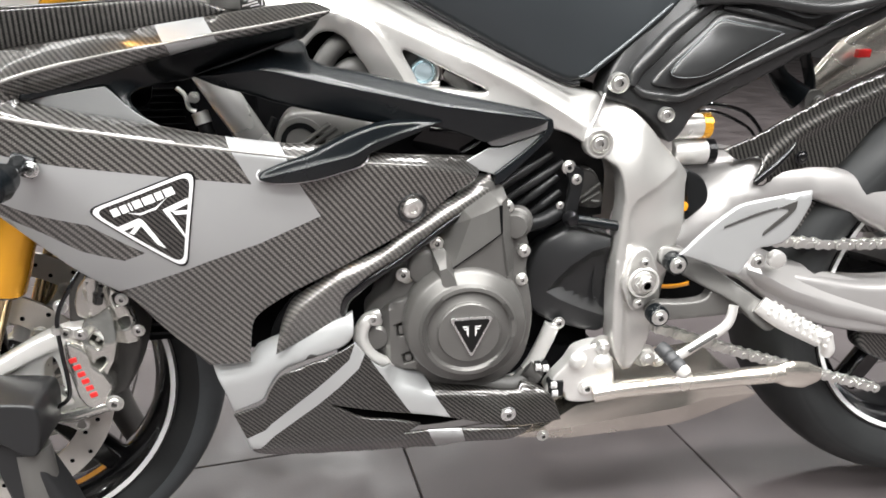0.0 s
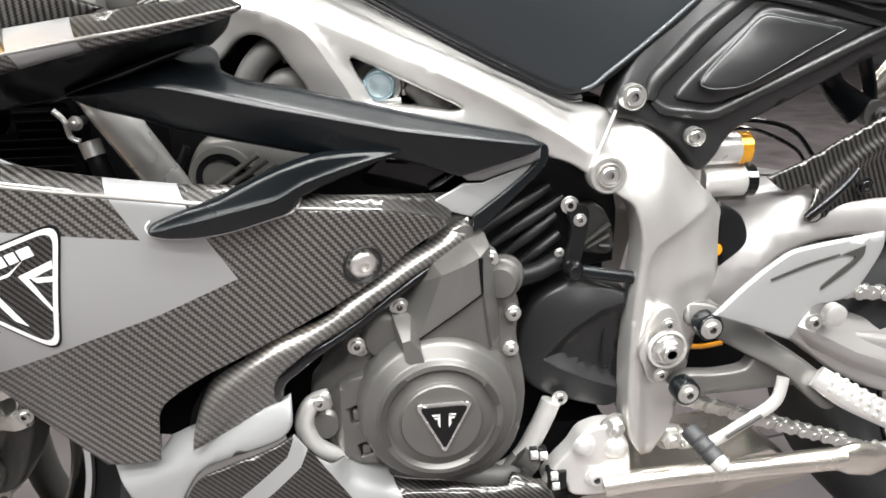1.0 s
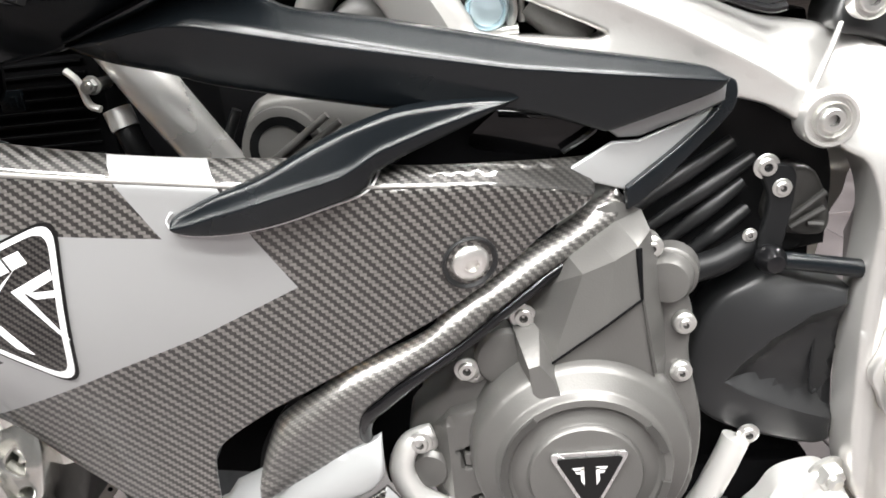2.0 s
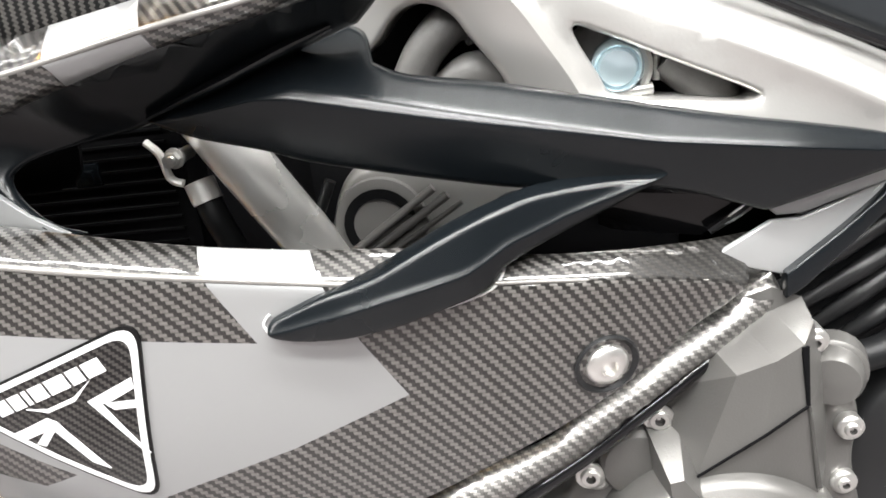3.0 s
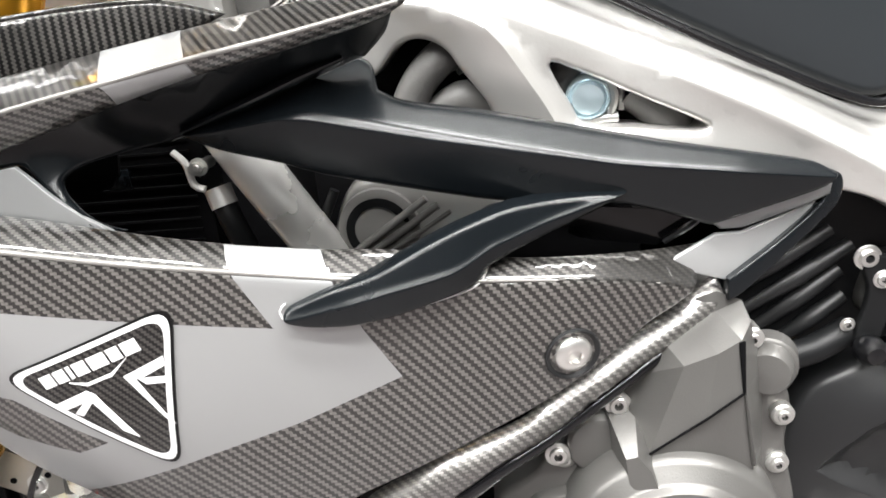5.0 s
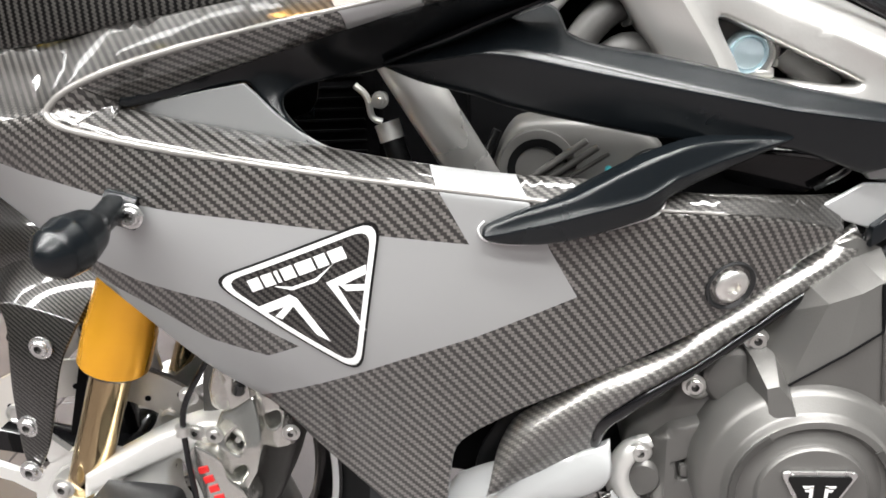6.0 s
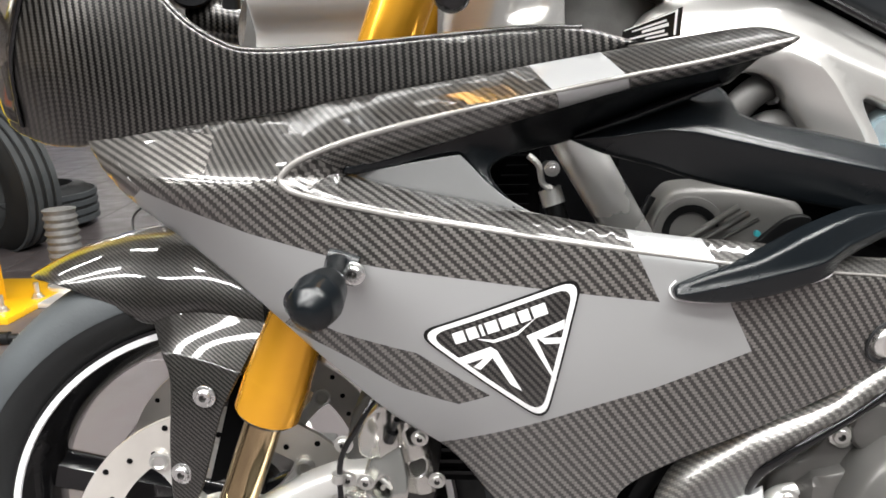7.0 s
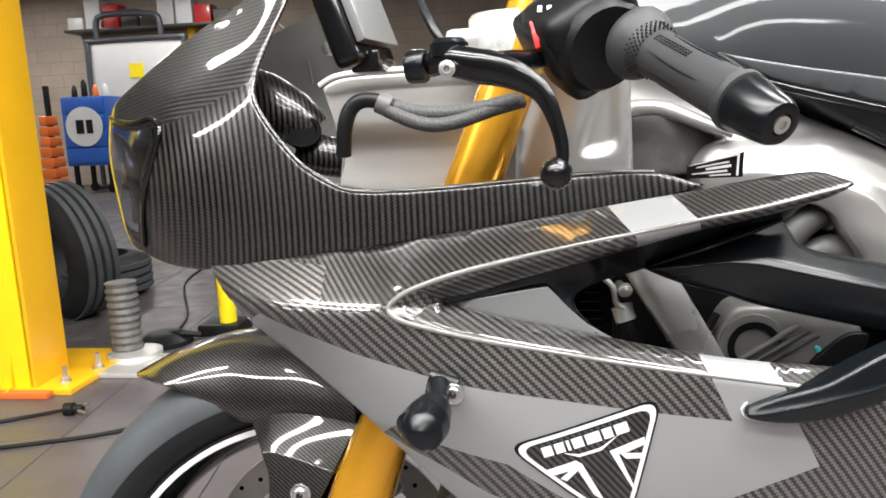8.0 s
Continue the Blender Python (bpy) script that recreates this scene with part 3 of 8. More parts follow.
def FAIR_DEPTH(q):
    """Four faces that meet in creases: main face, ledge over it, top face, and the strip under the top face."""
    q = np.atleast_2d(q)
    x, z = q[:, 0], q[:, 1]
    zl, zt, yt = LOW_Z(x), TOP_Z(x), TOP_Y(x)
    ledge = MAIN_FACE(np.c_[x, zl]) + 1.15 * (z - zl)
    strip = TOP_FACE(np.c_[x, zt]) + 0.7 * (zt - z)
    body = smooth_max(MAIN_FACE(q), TOP_FACE(q), 0.016)
    return smooth_max(body, smooth_min(ledge, strip, 0.002), 0.0045)


fair_outline = [
    (-0.517, 0.735, 1), (-0.464, 0.741), (-0.392, 0.750), (-0.299, 0.763), (-0.210, 0.776), (-0.129, 0.788), (-0.083, 0.795), (-0.027, 0.801), (-0.0065, 0.7950), (-0.0040, 0.7920), (-0.0100, 0.7880),
    (-0.022, 0.783), (-0.067, 0.773), (-0.117, 0.764), (-0.161, 0.753), (-0.220, 0.737), (-0.258, 0.727), (-0.302, 0.714, 1),
    (-0.267, 0.705), (-0.196, 0.690), (-0.125, 0.675), (-0.068, 0.665), (-0.019, 0.658), (0.042, 0.646), (0.096, 0.639), (0.163, 0.627, 1),
    (0.152, 0.606), (0.123, 0.591), (0.103, 0.577), (0.083, 0.5640), (0.053, 0.5465), (0.029, 0.5350), (-0.008, 0.5165), (-0.047, 0.4980), (-0.067, 0.4880), (-0.097, 0.4690), (-0.109, 0.4560), (-0.114, 0.437), (-0.119, 0.399, 1),
    (-0.167, 0.397, 1), (-0.190, 0.427), (-0.213, 0.458), (-0.240, 0.498), (-0.284, 0.529), (-0.329, 0.569), (-0.383, 0.619), (-0.437, 0.662), (-0.487, 0.702),
]
# slots: 0 carbon, 1 silver, 2 underside, 3 top and 4 ledge, both darkened against glare
silver_band = [(-0.48, 0.725), (-0.455, 0.703), (-0.421, 0.690), (-0.373, 0.674), (-0.324, 0.663), (-0.267, 0.652), (-0.196, 0.641), (-0.093, 0.625), (-0.124, 0.690), (-0.072, 0.680), (-0.055, 0.647),
               (-0.044, 0.619), (-0.026, 0.584), (-0.090, 0.558), (-0.146, 0.541), (-0.206, 0.520), (-0.260, 0.500), (-0.330, 0.545), (-0.40, 0.60), (-0.50, 0.69)]
carbon_flash = [(-0.36, 0.600), (-0.348, 0.611), (-0.315, 0.600), (-0.258, 0.589), (-0.207, 0.556), (-0.230, 0.547), (-0.273, 0.557), (-0.309, 0.577), (-0.34, 0.59)]
nose_carbon = [(-0.56, 0.75), (-0.52, 0.690), (-0.478, 0.690), (-0.455, 0.703), (-0.40, 0.69), (-0.40, 0.74)]
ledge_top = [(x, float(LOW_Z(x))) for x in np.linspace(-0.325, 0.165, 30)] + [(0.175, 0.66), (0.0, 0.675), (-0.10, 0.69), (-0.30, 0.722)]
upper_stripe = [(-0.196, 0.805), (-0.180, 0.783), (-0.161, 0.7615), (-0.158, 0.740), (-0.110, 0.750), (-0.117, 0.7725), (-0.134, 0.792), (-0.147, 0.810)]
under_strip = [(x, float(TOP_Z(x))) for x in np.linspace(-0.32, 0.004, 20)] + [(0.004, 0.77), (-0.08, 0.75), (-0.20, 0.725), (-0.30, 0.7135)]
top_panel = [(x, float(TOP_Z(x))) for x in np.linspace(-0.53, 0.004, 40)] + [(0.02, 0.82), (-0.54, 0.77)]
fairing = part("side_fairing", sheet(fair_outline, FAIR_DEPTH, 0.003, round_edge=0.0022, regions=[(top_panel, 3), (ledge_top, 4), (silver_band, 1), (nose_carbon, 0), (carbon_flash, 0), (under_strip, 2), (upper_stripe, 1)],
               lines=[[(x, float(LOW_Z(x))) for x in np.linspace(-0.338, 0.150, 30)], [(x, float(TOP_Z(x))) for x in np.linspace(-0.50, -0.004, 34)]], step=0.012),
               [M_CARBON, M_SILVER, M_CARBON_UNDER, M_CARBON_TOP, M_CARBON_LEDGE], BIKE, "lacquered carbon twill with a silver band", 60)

# a raised bead runs round the V and back along both creases, their highlight put into its pale colour
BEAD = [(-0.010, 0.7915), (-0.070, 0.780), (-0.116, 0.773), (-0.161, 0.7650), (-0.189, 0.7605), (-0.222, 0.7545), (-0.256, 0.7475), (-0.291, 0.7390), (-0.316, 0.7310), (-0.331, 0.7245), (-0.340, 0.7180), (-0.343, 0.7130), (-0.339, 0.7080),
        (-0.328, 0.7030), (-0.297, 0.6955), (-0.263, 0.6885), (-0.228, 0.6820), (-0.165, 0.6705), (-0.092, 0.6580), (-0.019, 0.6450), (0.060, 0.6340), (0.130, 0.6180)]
part("crease_bead", tube([(x, float(FAIR_DEPTH((x, z))[0]) + 0.0004, z) for x, z in BEAD], [0.0010] + [0.0016] * 5 + [0.0024] * 10 + [0.0018] * 3 + [0.0014, 0.0010, 0.0006], 12), M_CREASE_GLINT, fairing, "glossy bead along the creases, highlight put into its colour", 80)


def decal(name, outline, mat, parent, lift=0.0012, holes=(), step=0.02, n=4, over=None, label=""):
    over = over or FAIR_DEPTH
    return part(name, sheet(outline, lambda q: over(q) - lift, 0.0010, step, 0.0, holes=holes, n=n), mat, parent, label)


def rounded(corners, r):
    """Rounds the corners of a polygon in x and z."""
    P, out = [np.array(c, float) for c in corners], []
    for i, p in enumerate(P):
        a, b = P[i - 1] - p, P[(i + 1) % len(P)] - p
        a, b = a / np.linalg.norm(a), b / np.linalg.norm(b)
        p1, p2 = p + a * r, p + b * r
        for k in range(7):
            s = k / 6
            q = (1 - s) ** 2 * p1 + 2 * s * (1 - s) * p + s**2 * p2
            out.append((q[0], q[1], 1))
    return out


def toward(corners, k):
    P = np.array(corners, float)
    c = P.mean(0)
    return [tuple(c + (p - c) * k) for p in P]


# -- triangular badge, a black field of carbon in white and black lines; the name on it is drawn as plain bars
TRI = [(-0.259, 0.606), (-0.144, 0.647), (-0.168, 0.532)]
badge = decal("badge", rounded(toward(TRI, 1.0), 0.016), M_BLACKDECAL, fairing, 0.0010, label="triangular black, white and carbon badge")
decal("white_line", rounded(toward(TRI, 0.955), 0.0155), M_WHITE, badge, 0.0016, holes=[rounded(toward(TRI, 0.86), 0.014)])
decal("carbon_field", rounded(toward(TRI, 0.86), 0.014), M_CARBON_FINE, badge, 0.0014)


def badge_bar(corners, lift=0.0019):
    decal("white_mark", [(*c, 1) for c in corners], M_WHITE, badge, lift, n=1)


# seven slanting bars in place of the name, an arc under them, and two halves of a flag
U0, U1, DROP = np.array((-0.2325, 0.6060)), np.array((-0.1700, 0.6282)), np.array((0.0026, -0.0078))
for s0, s1 in ((0.0, 0.12), (0.15, 0.26), (0.29, 0.325), (0.355, 0.48), (0.51, 0.68), (0.71, 0.82), (0.85, 1.0)):
    a_, b_ = U0 + (U1 - U0) * s0, U0 + (U1 - U0) * s1
    badge_bar([tuple(a_), tuple(b_), tuple(b_ + DROP), tuple(a_ + DROP)])
badge_bar([(-0.215, 0.6022), (-0.204, 0.6015), (-0.188, 0.6075), (-0.176, 0.6172), (-0.188, 0.6050), (-0.204, 0.5995)])
for mark in ([(-0.230, 0.5865), (-0.2065, 0.5962), (-0.2035, 0.5940), (-0.206, 0.5895), (-0.2225, 0.5832)], [(-0.2065, 0.5962), (-0.202, 0.5935), (-0.185, 0.5610), (-0.193, 0.5665), (-0.2065, 0.5905)], [(-0.218, 0.5805), (-0.2135, 0.5785), (-0.2045, 0.5885), (-0.2070, 0.5915)],
             [(-0.182, 0.6042), (-0.1565, 0.6155), (-0.157, 0.6092), (-0.172, 0.6022), (-0.177, 0.6020)], [(-0.174, 0.6022), (-0.157, 0.6022), (-0.158, 0.5980), (-0.170, 0.5980)], [(-0.182, 0.6042), (-0.1755, 0.6022), (-0.161, 0.5685), (-0.1652, 0.5735)]):
    badge_bar(mark)

# -- fairing bolt and its dished washer
bolt_y = float(FAIR_DEPTH((0.075, 0.582))[0])
BOLT_WAY = (float(FAIR_DEPTH((0.085, 0.582))[0] - FAIR_DEPTH((0.065, 0.582))[0]) / 0.02, -1, float(FAIR_DEPTH((0.075, 0.592))[0] - FAIR_DEPTH((0.075, 0.572))[0]) / 0.02)
well = part("bolt_well", spin([(0.0178, -0.002), (0.0178, 0.0010), (0.0168, 0.0017), (0.0158, 0.0010), (0.0128, -0.0020), (0.001, -0.0022)], (0.075, bolt_y, 0.582), BOLT_WAY, 48), M_COVER, fairing, "dished dark washer")
part("fairing_bolt", spin([(0.0120, -0.002), (0.0120, 0.0008), (0.0116, 0.0020), (0.0102, 0.0034), (0.0080, 0.0044), (0.0052, 0.0049), (0.0046, 0.0046), (0.0043, 0.0012), (0.001, 0.0010)], (0.075, bolt_y, 0.582), BOLT_WAY, 48), M_BUTTON, fairing, "polished button-head bolt")

# -- silver filler beside the radiator and the black duct frame round it
FAIR_EDGE = rail([(-0.302, 0.714), (-0.267, 0.705), (-0.196, 0.690), (-0.125, 0.675), (-0.068, 0.665)], 0.003)


def EDGE_DEPTH(q):
    """The fairing's upper edge carried inwards, leaning back a little."""
    q = np.atleast_2d(q)
    ze = FAIR_EDGE(q[:, 0])
    return FAIR_DEPTH(np.c_[q[:, 0], ze]) + 0.003 - 0.04 * np.clip(q[:, 1] - ze, 0, 1)


part("duct_filler", sheet([(-0.302, 0.7125, 1), (-0.250, 0.7215), (-0.225, 0.7250, 1), (-0.218, 0.718), (-0.208, 0.707), (-0.194, 0.695), (-0.178, 0.6850, 1), (-0.196, 0.6880), (-0.24, 0.697), (-0.27, 0.703)], lambda q: EDGE_DEPTH(q) + 0.0015, 0.003, 0.012, 0.0005), M_BEVEL, BIKE, "silver inner panel")
BLK_DEPTH = depth_map([(-0.30, 0.717, 0.758), (-0.23, 0.739, 0.766), (-0.158, 0.757, 0.770), (-0.056, 0.778, 0.785), (-0.010, 0.789, 0.795), (-0.24, 0.724, 0.768), (-0.175, 0.724, 0.796), (-0.21, 0.712, 0.767), (-0.186, 0.689, 0.763), (-0.149, 0.727, 0.808), (-0.08, 0.752, 0.812), (-0.04, 0.764, 0.815), (-0.02, 0.775, 0.82)], 1e-5)
duct = part("black_duct_frame", sheet([(-0.304, 0.7145, 1), (-0.300, 0.721), (-0.230, 0.7395), (-0.158, 0.7580), (-0.056, 0.7795), (-0.014, 0.7875, 1), (-0.022, 0.776), (-0.035, 0.764, 1), (-0.075, 0.751), (-0.115, 0.739), (-0.149, 0.727), (-0.172, 0.7235), (-0.193, 0.7205), (-0.2035, 0.7155), (-0.2045, 0.7090), (-0.199, 0.7010), (-0.189, 0.6915), (-0.176, 0.6820, 1), (-0.186, 0.6840, 1), (-0.199, 0.6970), (-0.2125, 0.7090), (-0.2205, 0.7190), (-0.2275, 0.7240), (-0.250, 0.7205), (-0.280, 0.7160), (-0.297, 0.7130, 1)], BLK_DEPTH, 0.004, 0.010, 0.003), M_BLACK, BIKE, "satin black plastic")

# -- black wing panel with its folded edge and the hooked fin
RIDGE_Z = rail([(-0.15, 0.7285), (-0.120, 0.731), (-0.085, 0.7355), (-0.066, 0.7355), (0.0, 0.719), (0.054, 0.706), (0.108, 0.693), (0.178, 0.681), (0.24, 0.670)], 0.004)
RIDGE_Y = rail([(-0.15, 0.806), (-0.120, 0.798), (-0.072, 0.790), (0.0, 0.790), (0.054, 0.794), (0.108, 0.800), (0.178, 0.809), (0.24, 0.823)])


WING_BEVEL = rail([(-0.15, 0.0002), (-0.085, 0.0004), (-0.066, 0.0024), (0.0, 0.0019), (0.062, 0.0011), (0.114, 0.0005), (0.24, 0.0003)], 0.004)


def WING_DEPTH(q):
    """Two faces that meet in a narrow bevel along the ridge."""
    q = np.atleast_2d(q)
    zr, yr = RIDGE_Z(q[:, 0]), RIDGE_Y(q[:, 0])
    d = q[:, 1] - zr
    upper, lower = yr + 1.45 * d, yr - 0.34 * d
    return smooth_max(smooth_max(upper, lower, 0.0010), yr + WING_BEVEL(q[:, 0]) + 0.68 * d, 0.0012)
wing = part("wing_panel", ridged([(-0.150, 0.7292, 1), (-0.115, 0.741), (-0.043, 0.7635, 1), (-0.0345, 0.7575), (-0.0295, 0.7440, 1), (-0.013, 0.737), (0.029, 0.728), (0.083, 0.714), (0.137, 0.700), (0.182, 0.690), (0.226, 0.679), (0.240, 0.671, 1)],
            [(-0.150, 0.7288, 1), (-0.125, 0.718), (-0.090, 0.708), (-0.061, 0.698), (-0.003, 0.684), (0.043, 0.674), (0.110, 0.666), (0.165, 0.646, 1), (0.200, 0.655), (0.232, 0.664), (0.240, 0.6705, 1)],
            RIDGE_Z, WING_DEPTH, 0.005, 0.003, (0.0007, 0.0015, 0.0024, 0.0036, 0.0052), 170, np.linspace(-0.046, -0.027, 16)), M_BLACK, BIKE, "satin black plastic", 50)
FIN_Z = rail([(-0.084, 0.6325), (-0.072, 0.6345), (-0.059, 0.6378), (-0.023, 0.6452), (0.010, 0.6505), (0.020, 0.6545), (0.031, 0.6600), (0.060, 0.6665), (0.093, 0.6725), (0.112, 0.6750)], 0.0022)
FIN_Y = rail([(-0.090, 0.744), (-0.050, 0.7405), (-0.019, 0.744), (0.012, 0.752), (0.035, 0.765), (0.064, 0.782), (0.112, 0.802)])


def FIN_DEPTH(q):
    """A hollow upper face and an undercut lower one, with a bevelled ridge between."""
    q = np.atleast_2d(q)
    zr, yr = FIN_Z(q[:, 0]), FIN_Y(q[:, 0])
    d = q[:, 1] - zr
    upper = smooth_min(yr + 0.0006 + 0.72 * d, yr + 0.0015 + 0.27 * d, 0.0010)
    return smooth_max(upper, yr - 0.30 * d, 0.0010)
part("hooked_fin", ridged([(-0.0852, 0.6330, 1), (-0.0838, 0.6362), (-0.0800, 0.6390), (-0.0730, 0.6420), (-0.057, 0.6480), (-0.034, 0.6540), (-0.018, 0.6605), (0.0, 0.6680), (0.017, 0.6735), (0.036, 0.6775), (0.046, 0.6785, 1), (0.075, 0.6778), (0.112, 0.6752, 1)],
            [(-0.0852, 0.6328, 1), (-0.0838, 0.6302), (-0.0800, 0.6282), (-0.070, 0.6262), (-0.048, 0.6255), (-0.025, 0.6280), (0.0, 0.6335), (0.0165, 0.6375), (0.0235, 0.6410), (0.0275, 0.6470), (0.041, 0.6525), (0.058, 0.6570), (0.079, 0.6630), (0.098, 0.6695), (0.112, 0.6748, 1)],
            FIN_Z, FIN_DEPTH, 0.020, 0.0032, (0.0006, 0.0012, 0.0020, 0.0030, 0.0042), 120, np.linspace(-0.0848, -0.078, 14)), M_BLACK, wing, "satin black plastic", 50)
part("fin_cut_edge", tube([(x, float(FAIR_DEPTH((x, z))[0]) - 0.0006, z) for x, z in ((-0.0835, 0.6400), (-0.0872, 0.6345), (-0.0832, 0.6276), (-0.070, 0.6243), (-0.048, 0.6236), (-0.025, 0.6260), (0.0, 0.6316), (0.0175, 0.6358), (0.0250, 0.6400), (0.0290, 0.6465))], 0.0007, 8), M_WHITE, fairing, "pale cut edge beside the fin", 80)
part("wing_lip", tube([(-0.146, 0.803, 0.7310), (-0.120, 0.803, 0.7395), (-0.103, 0.803, 0.7450), (-0.071, 0.805, 0.7565), (-0.046, 0.809, 0.7645)], [0.0012, 0.0026, 0.0032, 0.0034, 0.0020], 12, 6, 1.4), M_BLACK, wing)
# tail of the wing: silver facet and black edge
part("wing_tail_plate", sheet([(0.134, 0.6225, 1), (0.169, 0.6385, 1), (0.186, 0.6370, 1), (0.241, 0.6520, 1), (0.241, 0.648, 1), (0.214, 0.629), (0.177, 0.606, 1)], slope(0.17, 0.64, 0.8275, 0.25, 0.0), 0.003, 0.012, 0.0012), M_SILVER, wing, "silver facet")
# the black wing's bevel, coloured grey as the light catches it
part("wing_tail_bevel", sheet([(0.1645, 0.6480, 1), (0.200, 0.6550), (0.2405, 0.6670, 1), (0.2415, 0.6540, 1), (0.1865, 0.6390, 1), (0.1725, 0.6405, 1)], lambda q: 0.8245 + 0.25 * (np.atleast_2d(q)[:, 0] - 0.17) - 0.45 * (np.atleast_2d(q)[:, 1] - 0.648), 0.006, 0.010, 0.0018), M_BEVEL, wing, "bevel of the black wing, its lit tone put into grey")
part("wing_tail_edge", sheet([(0.240, 0.671, 1), (0.2495, 0.665), (0.247, 0.648), (0.215, 0.620), (0.188, 0.599), (0.177, 0.594, 1), (0.1765, 0.609, 1), (0.213, 0.6325), (0.238, 0.6535)], slope(0.17, 0.64, 0.8215, 0.25, 0.0), 0.010, 0.012, 0.002), M_BLACK, wing)
part("inner_vent", join(sheet([(0.105, 0.668, 1), (0.170, 0.650, 1), (0.135, 0.630, 1), (0.08, 0.642)], flat(0.838), 0.003, 0.014, 0.0), tube([(0.10, 0.832, 0.662), (0.160, 0.832, 0.652), (0.138, 0.832, 0.634)], 0.0025, 8)), M_GLOSSBLACK, wing)

# -- upper cowl round the nose, one side and its mirror image
COWL_DEPTH = depth_map([(-0.530, 0.730, 0.836), (-0.464, 0.741, 0.806), (-0.392, 0.750, 0.798), (-0.299, 0.763, 0.793), (-0.210, 0.776, 0.792), (-0.110, 0.792, 0.795), (-0.142, 0.804, 0.800), (-0.253, 0.800, 0.795), (-0.37, 0.796, 0.796), (-0.421, 0.820, 0.803), (-0.448, 0.849, 0.812), (-0.460, 0.880, 0.822), (-0.455, 0.915, 0.838), (-0.43, 0.965, 0.86),
                        (-0.52, 0.78, 0.818), (-0.54, 0.83, 0.830), (-0.58, 0.77, 0.858), (-0.595, 0.81, 0.862), (-0.55, 0.875, 0.852), (-0.630, 0.79, 0.900), (-0.640, 0.83, 0.902), (-0.620, 0.868, 0.898), (-0.560, 0.915, 0.892), (-0.49, 0.955, 0.888), (-0.605, 0.745, 0.892), (-0.57, 0.728, 0.868)], 6e-4)
cowl_outline = [(-0.530, 0.728, 1), (-0.464, 0.739), (-0.392, 0.748), (-0.299, 0.761), (-0.210, 0.774), (-0.129, 0.786), (-0.105, 0.794, 1), (-0.142, 0.8045), (-0.186, 0.805), (-0.253, 0.801), (-0.323, 0.797), (-0.370, 0.797), (-0.393, 0.803), (-0.421, 0.821), (-0.445, 0.848), (-0.4605, 0.872), (-0.4625, 0.890), (-0.456, 0.915), (-0.440, 0.960), (-0.430, 0.990, 1), (-0.482, 0.970), (-0.550, 0.937), (-0.612, 0.898), (-0.657, 0.872), (-0.682, 0.840), (-0.687, 0.809), (-0.676, 0.773), (-0.646, 0.741), (-0.590, 0.727)]
BROW = [(-0.60, 0.845), (-0.575, 0.851), (-0.540, 0.860), (-0.519, 0.866), (-0.493, 0.878), (-0.455, 0.893), (-0.40, 1.0), (-0.72, 1.0), (-0.72, 0.86)]
LAMP = [(-0.660, 0.867, 1), (-0.602, 0.859), (-0.572, 0.862), (-0.559, 0.854), (-0.563, 0.837), (-0.582, 0.801), (-0.599, 0.773), (-0.615, 0.742, 1), (-0.646, 0.750), (-0.672, 0.778), (-0.682, 0.811), (-0.678, 0.840)]
LAMP_IN = [(-0.652, 0.859, 1), (-0.604, 0.852), (-0.577, 0.854), (-0.569, 0.847), (-0.573, 0.834), (-0.591, 0.801), (-0.607, 0.776), (-0.620, 0.754, 1), (-0.642, 0.762), (-0.663, 0.782), (-0.672, 0.811), (-0.668, 0.837)]
def NOSE_DEPTH(q):
    """The cowl's side, bent sharply round at the very nose."""
    q = np.atleast_2d(q)
    return COWL_DEPTH(q) + 15.0 * np.clip(-0.628 - q[:, 0], 0, 1) ** 2


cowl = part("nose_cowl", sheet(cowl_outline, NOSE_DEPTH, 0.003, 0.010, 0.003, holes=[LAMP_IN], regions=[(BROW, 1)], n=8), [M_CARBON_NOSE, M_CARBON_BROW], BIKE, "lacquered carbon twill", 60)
RIM_LINE = [(-0.142, 0.8045), (-0.186, 0.805), (-0.253, 0.801), (-0.323, 0.797), (-0.370, 0.797), (-0.393, 0.803), (-0.421, 0.821), (-0.445, 0.848), (-0.4605, 0.872), (-0.4625, 0.890), (-0.456, 0.915), (-0.440, 0.960), (-0.432, 0.985)]
part("cowl_rim", tube([(x, float(COWL_DEPTH((x, z))[0]) + 0.0022, z) for x, z in RIM_LINE], 0.0021, 12), M_CARBON_BROW, cowl, "glossy rolled rim", 80)
v_, f_, s_ = sheet(cowl_outline, COWL_DEPTH, 0.003, 0.02, 0.0)
part("nose_cowl_far_side", ([(x, 2 * MID - y, z) for x, y, z in v_], [f[::-1] for f in f_], s_), M_INNER, BIKE, "dark grey inside of the cowl", 60)


headlight = part("headlight", sheet(LAMP, lambda q: NOSE_DEPTH(q) - 0.003, 0.003, 0.008, 0.003, n=8), M_LENS, cowl, "clear glossy headlight lens", 80)
part("lamp_bowl", sheet([(x, z, *k) for x, z, *k in LAMP], lambda q: NOSE_DEPTH(q) + 0.022 + 0.5 * np.abs(np.atleast_2d(q)[:, 1] - 0.805), 0.003, 0.01, 0.0), M_BOWL, headlight, "blue-black lamp bowl", 60)
part("lamp_divider", tube([(x, float(COWL_DEPTH((x, z))[0]) + 0.010, z) for x, z in ((-0.640, 0.850), (-0.618, 0.836), (-0.606, 0.812), (-0.612, 0.785), (-0.628, 0.765))], [0.003, 0.006, 0.007, 0.006, 0.003], 12), M_BOWL, headlight)
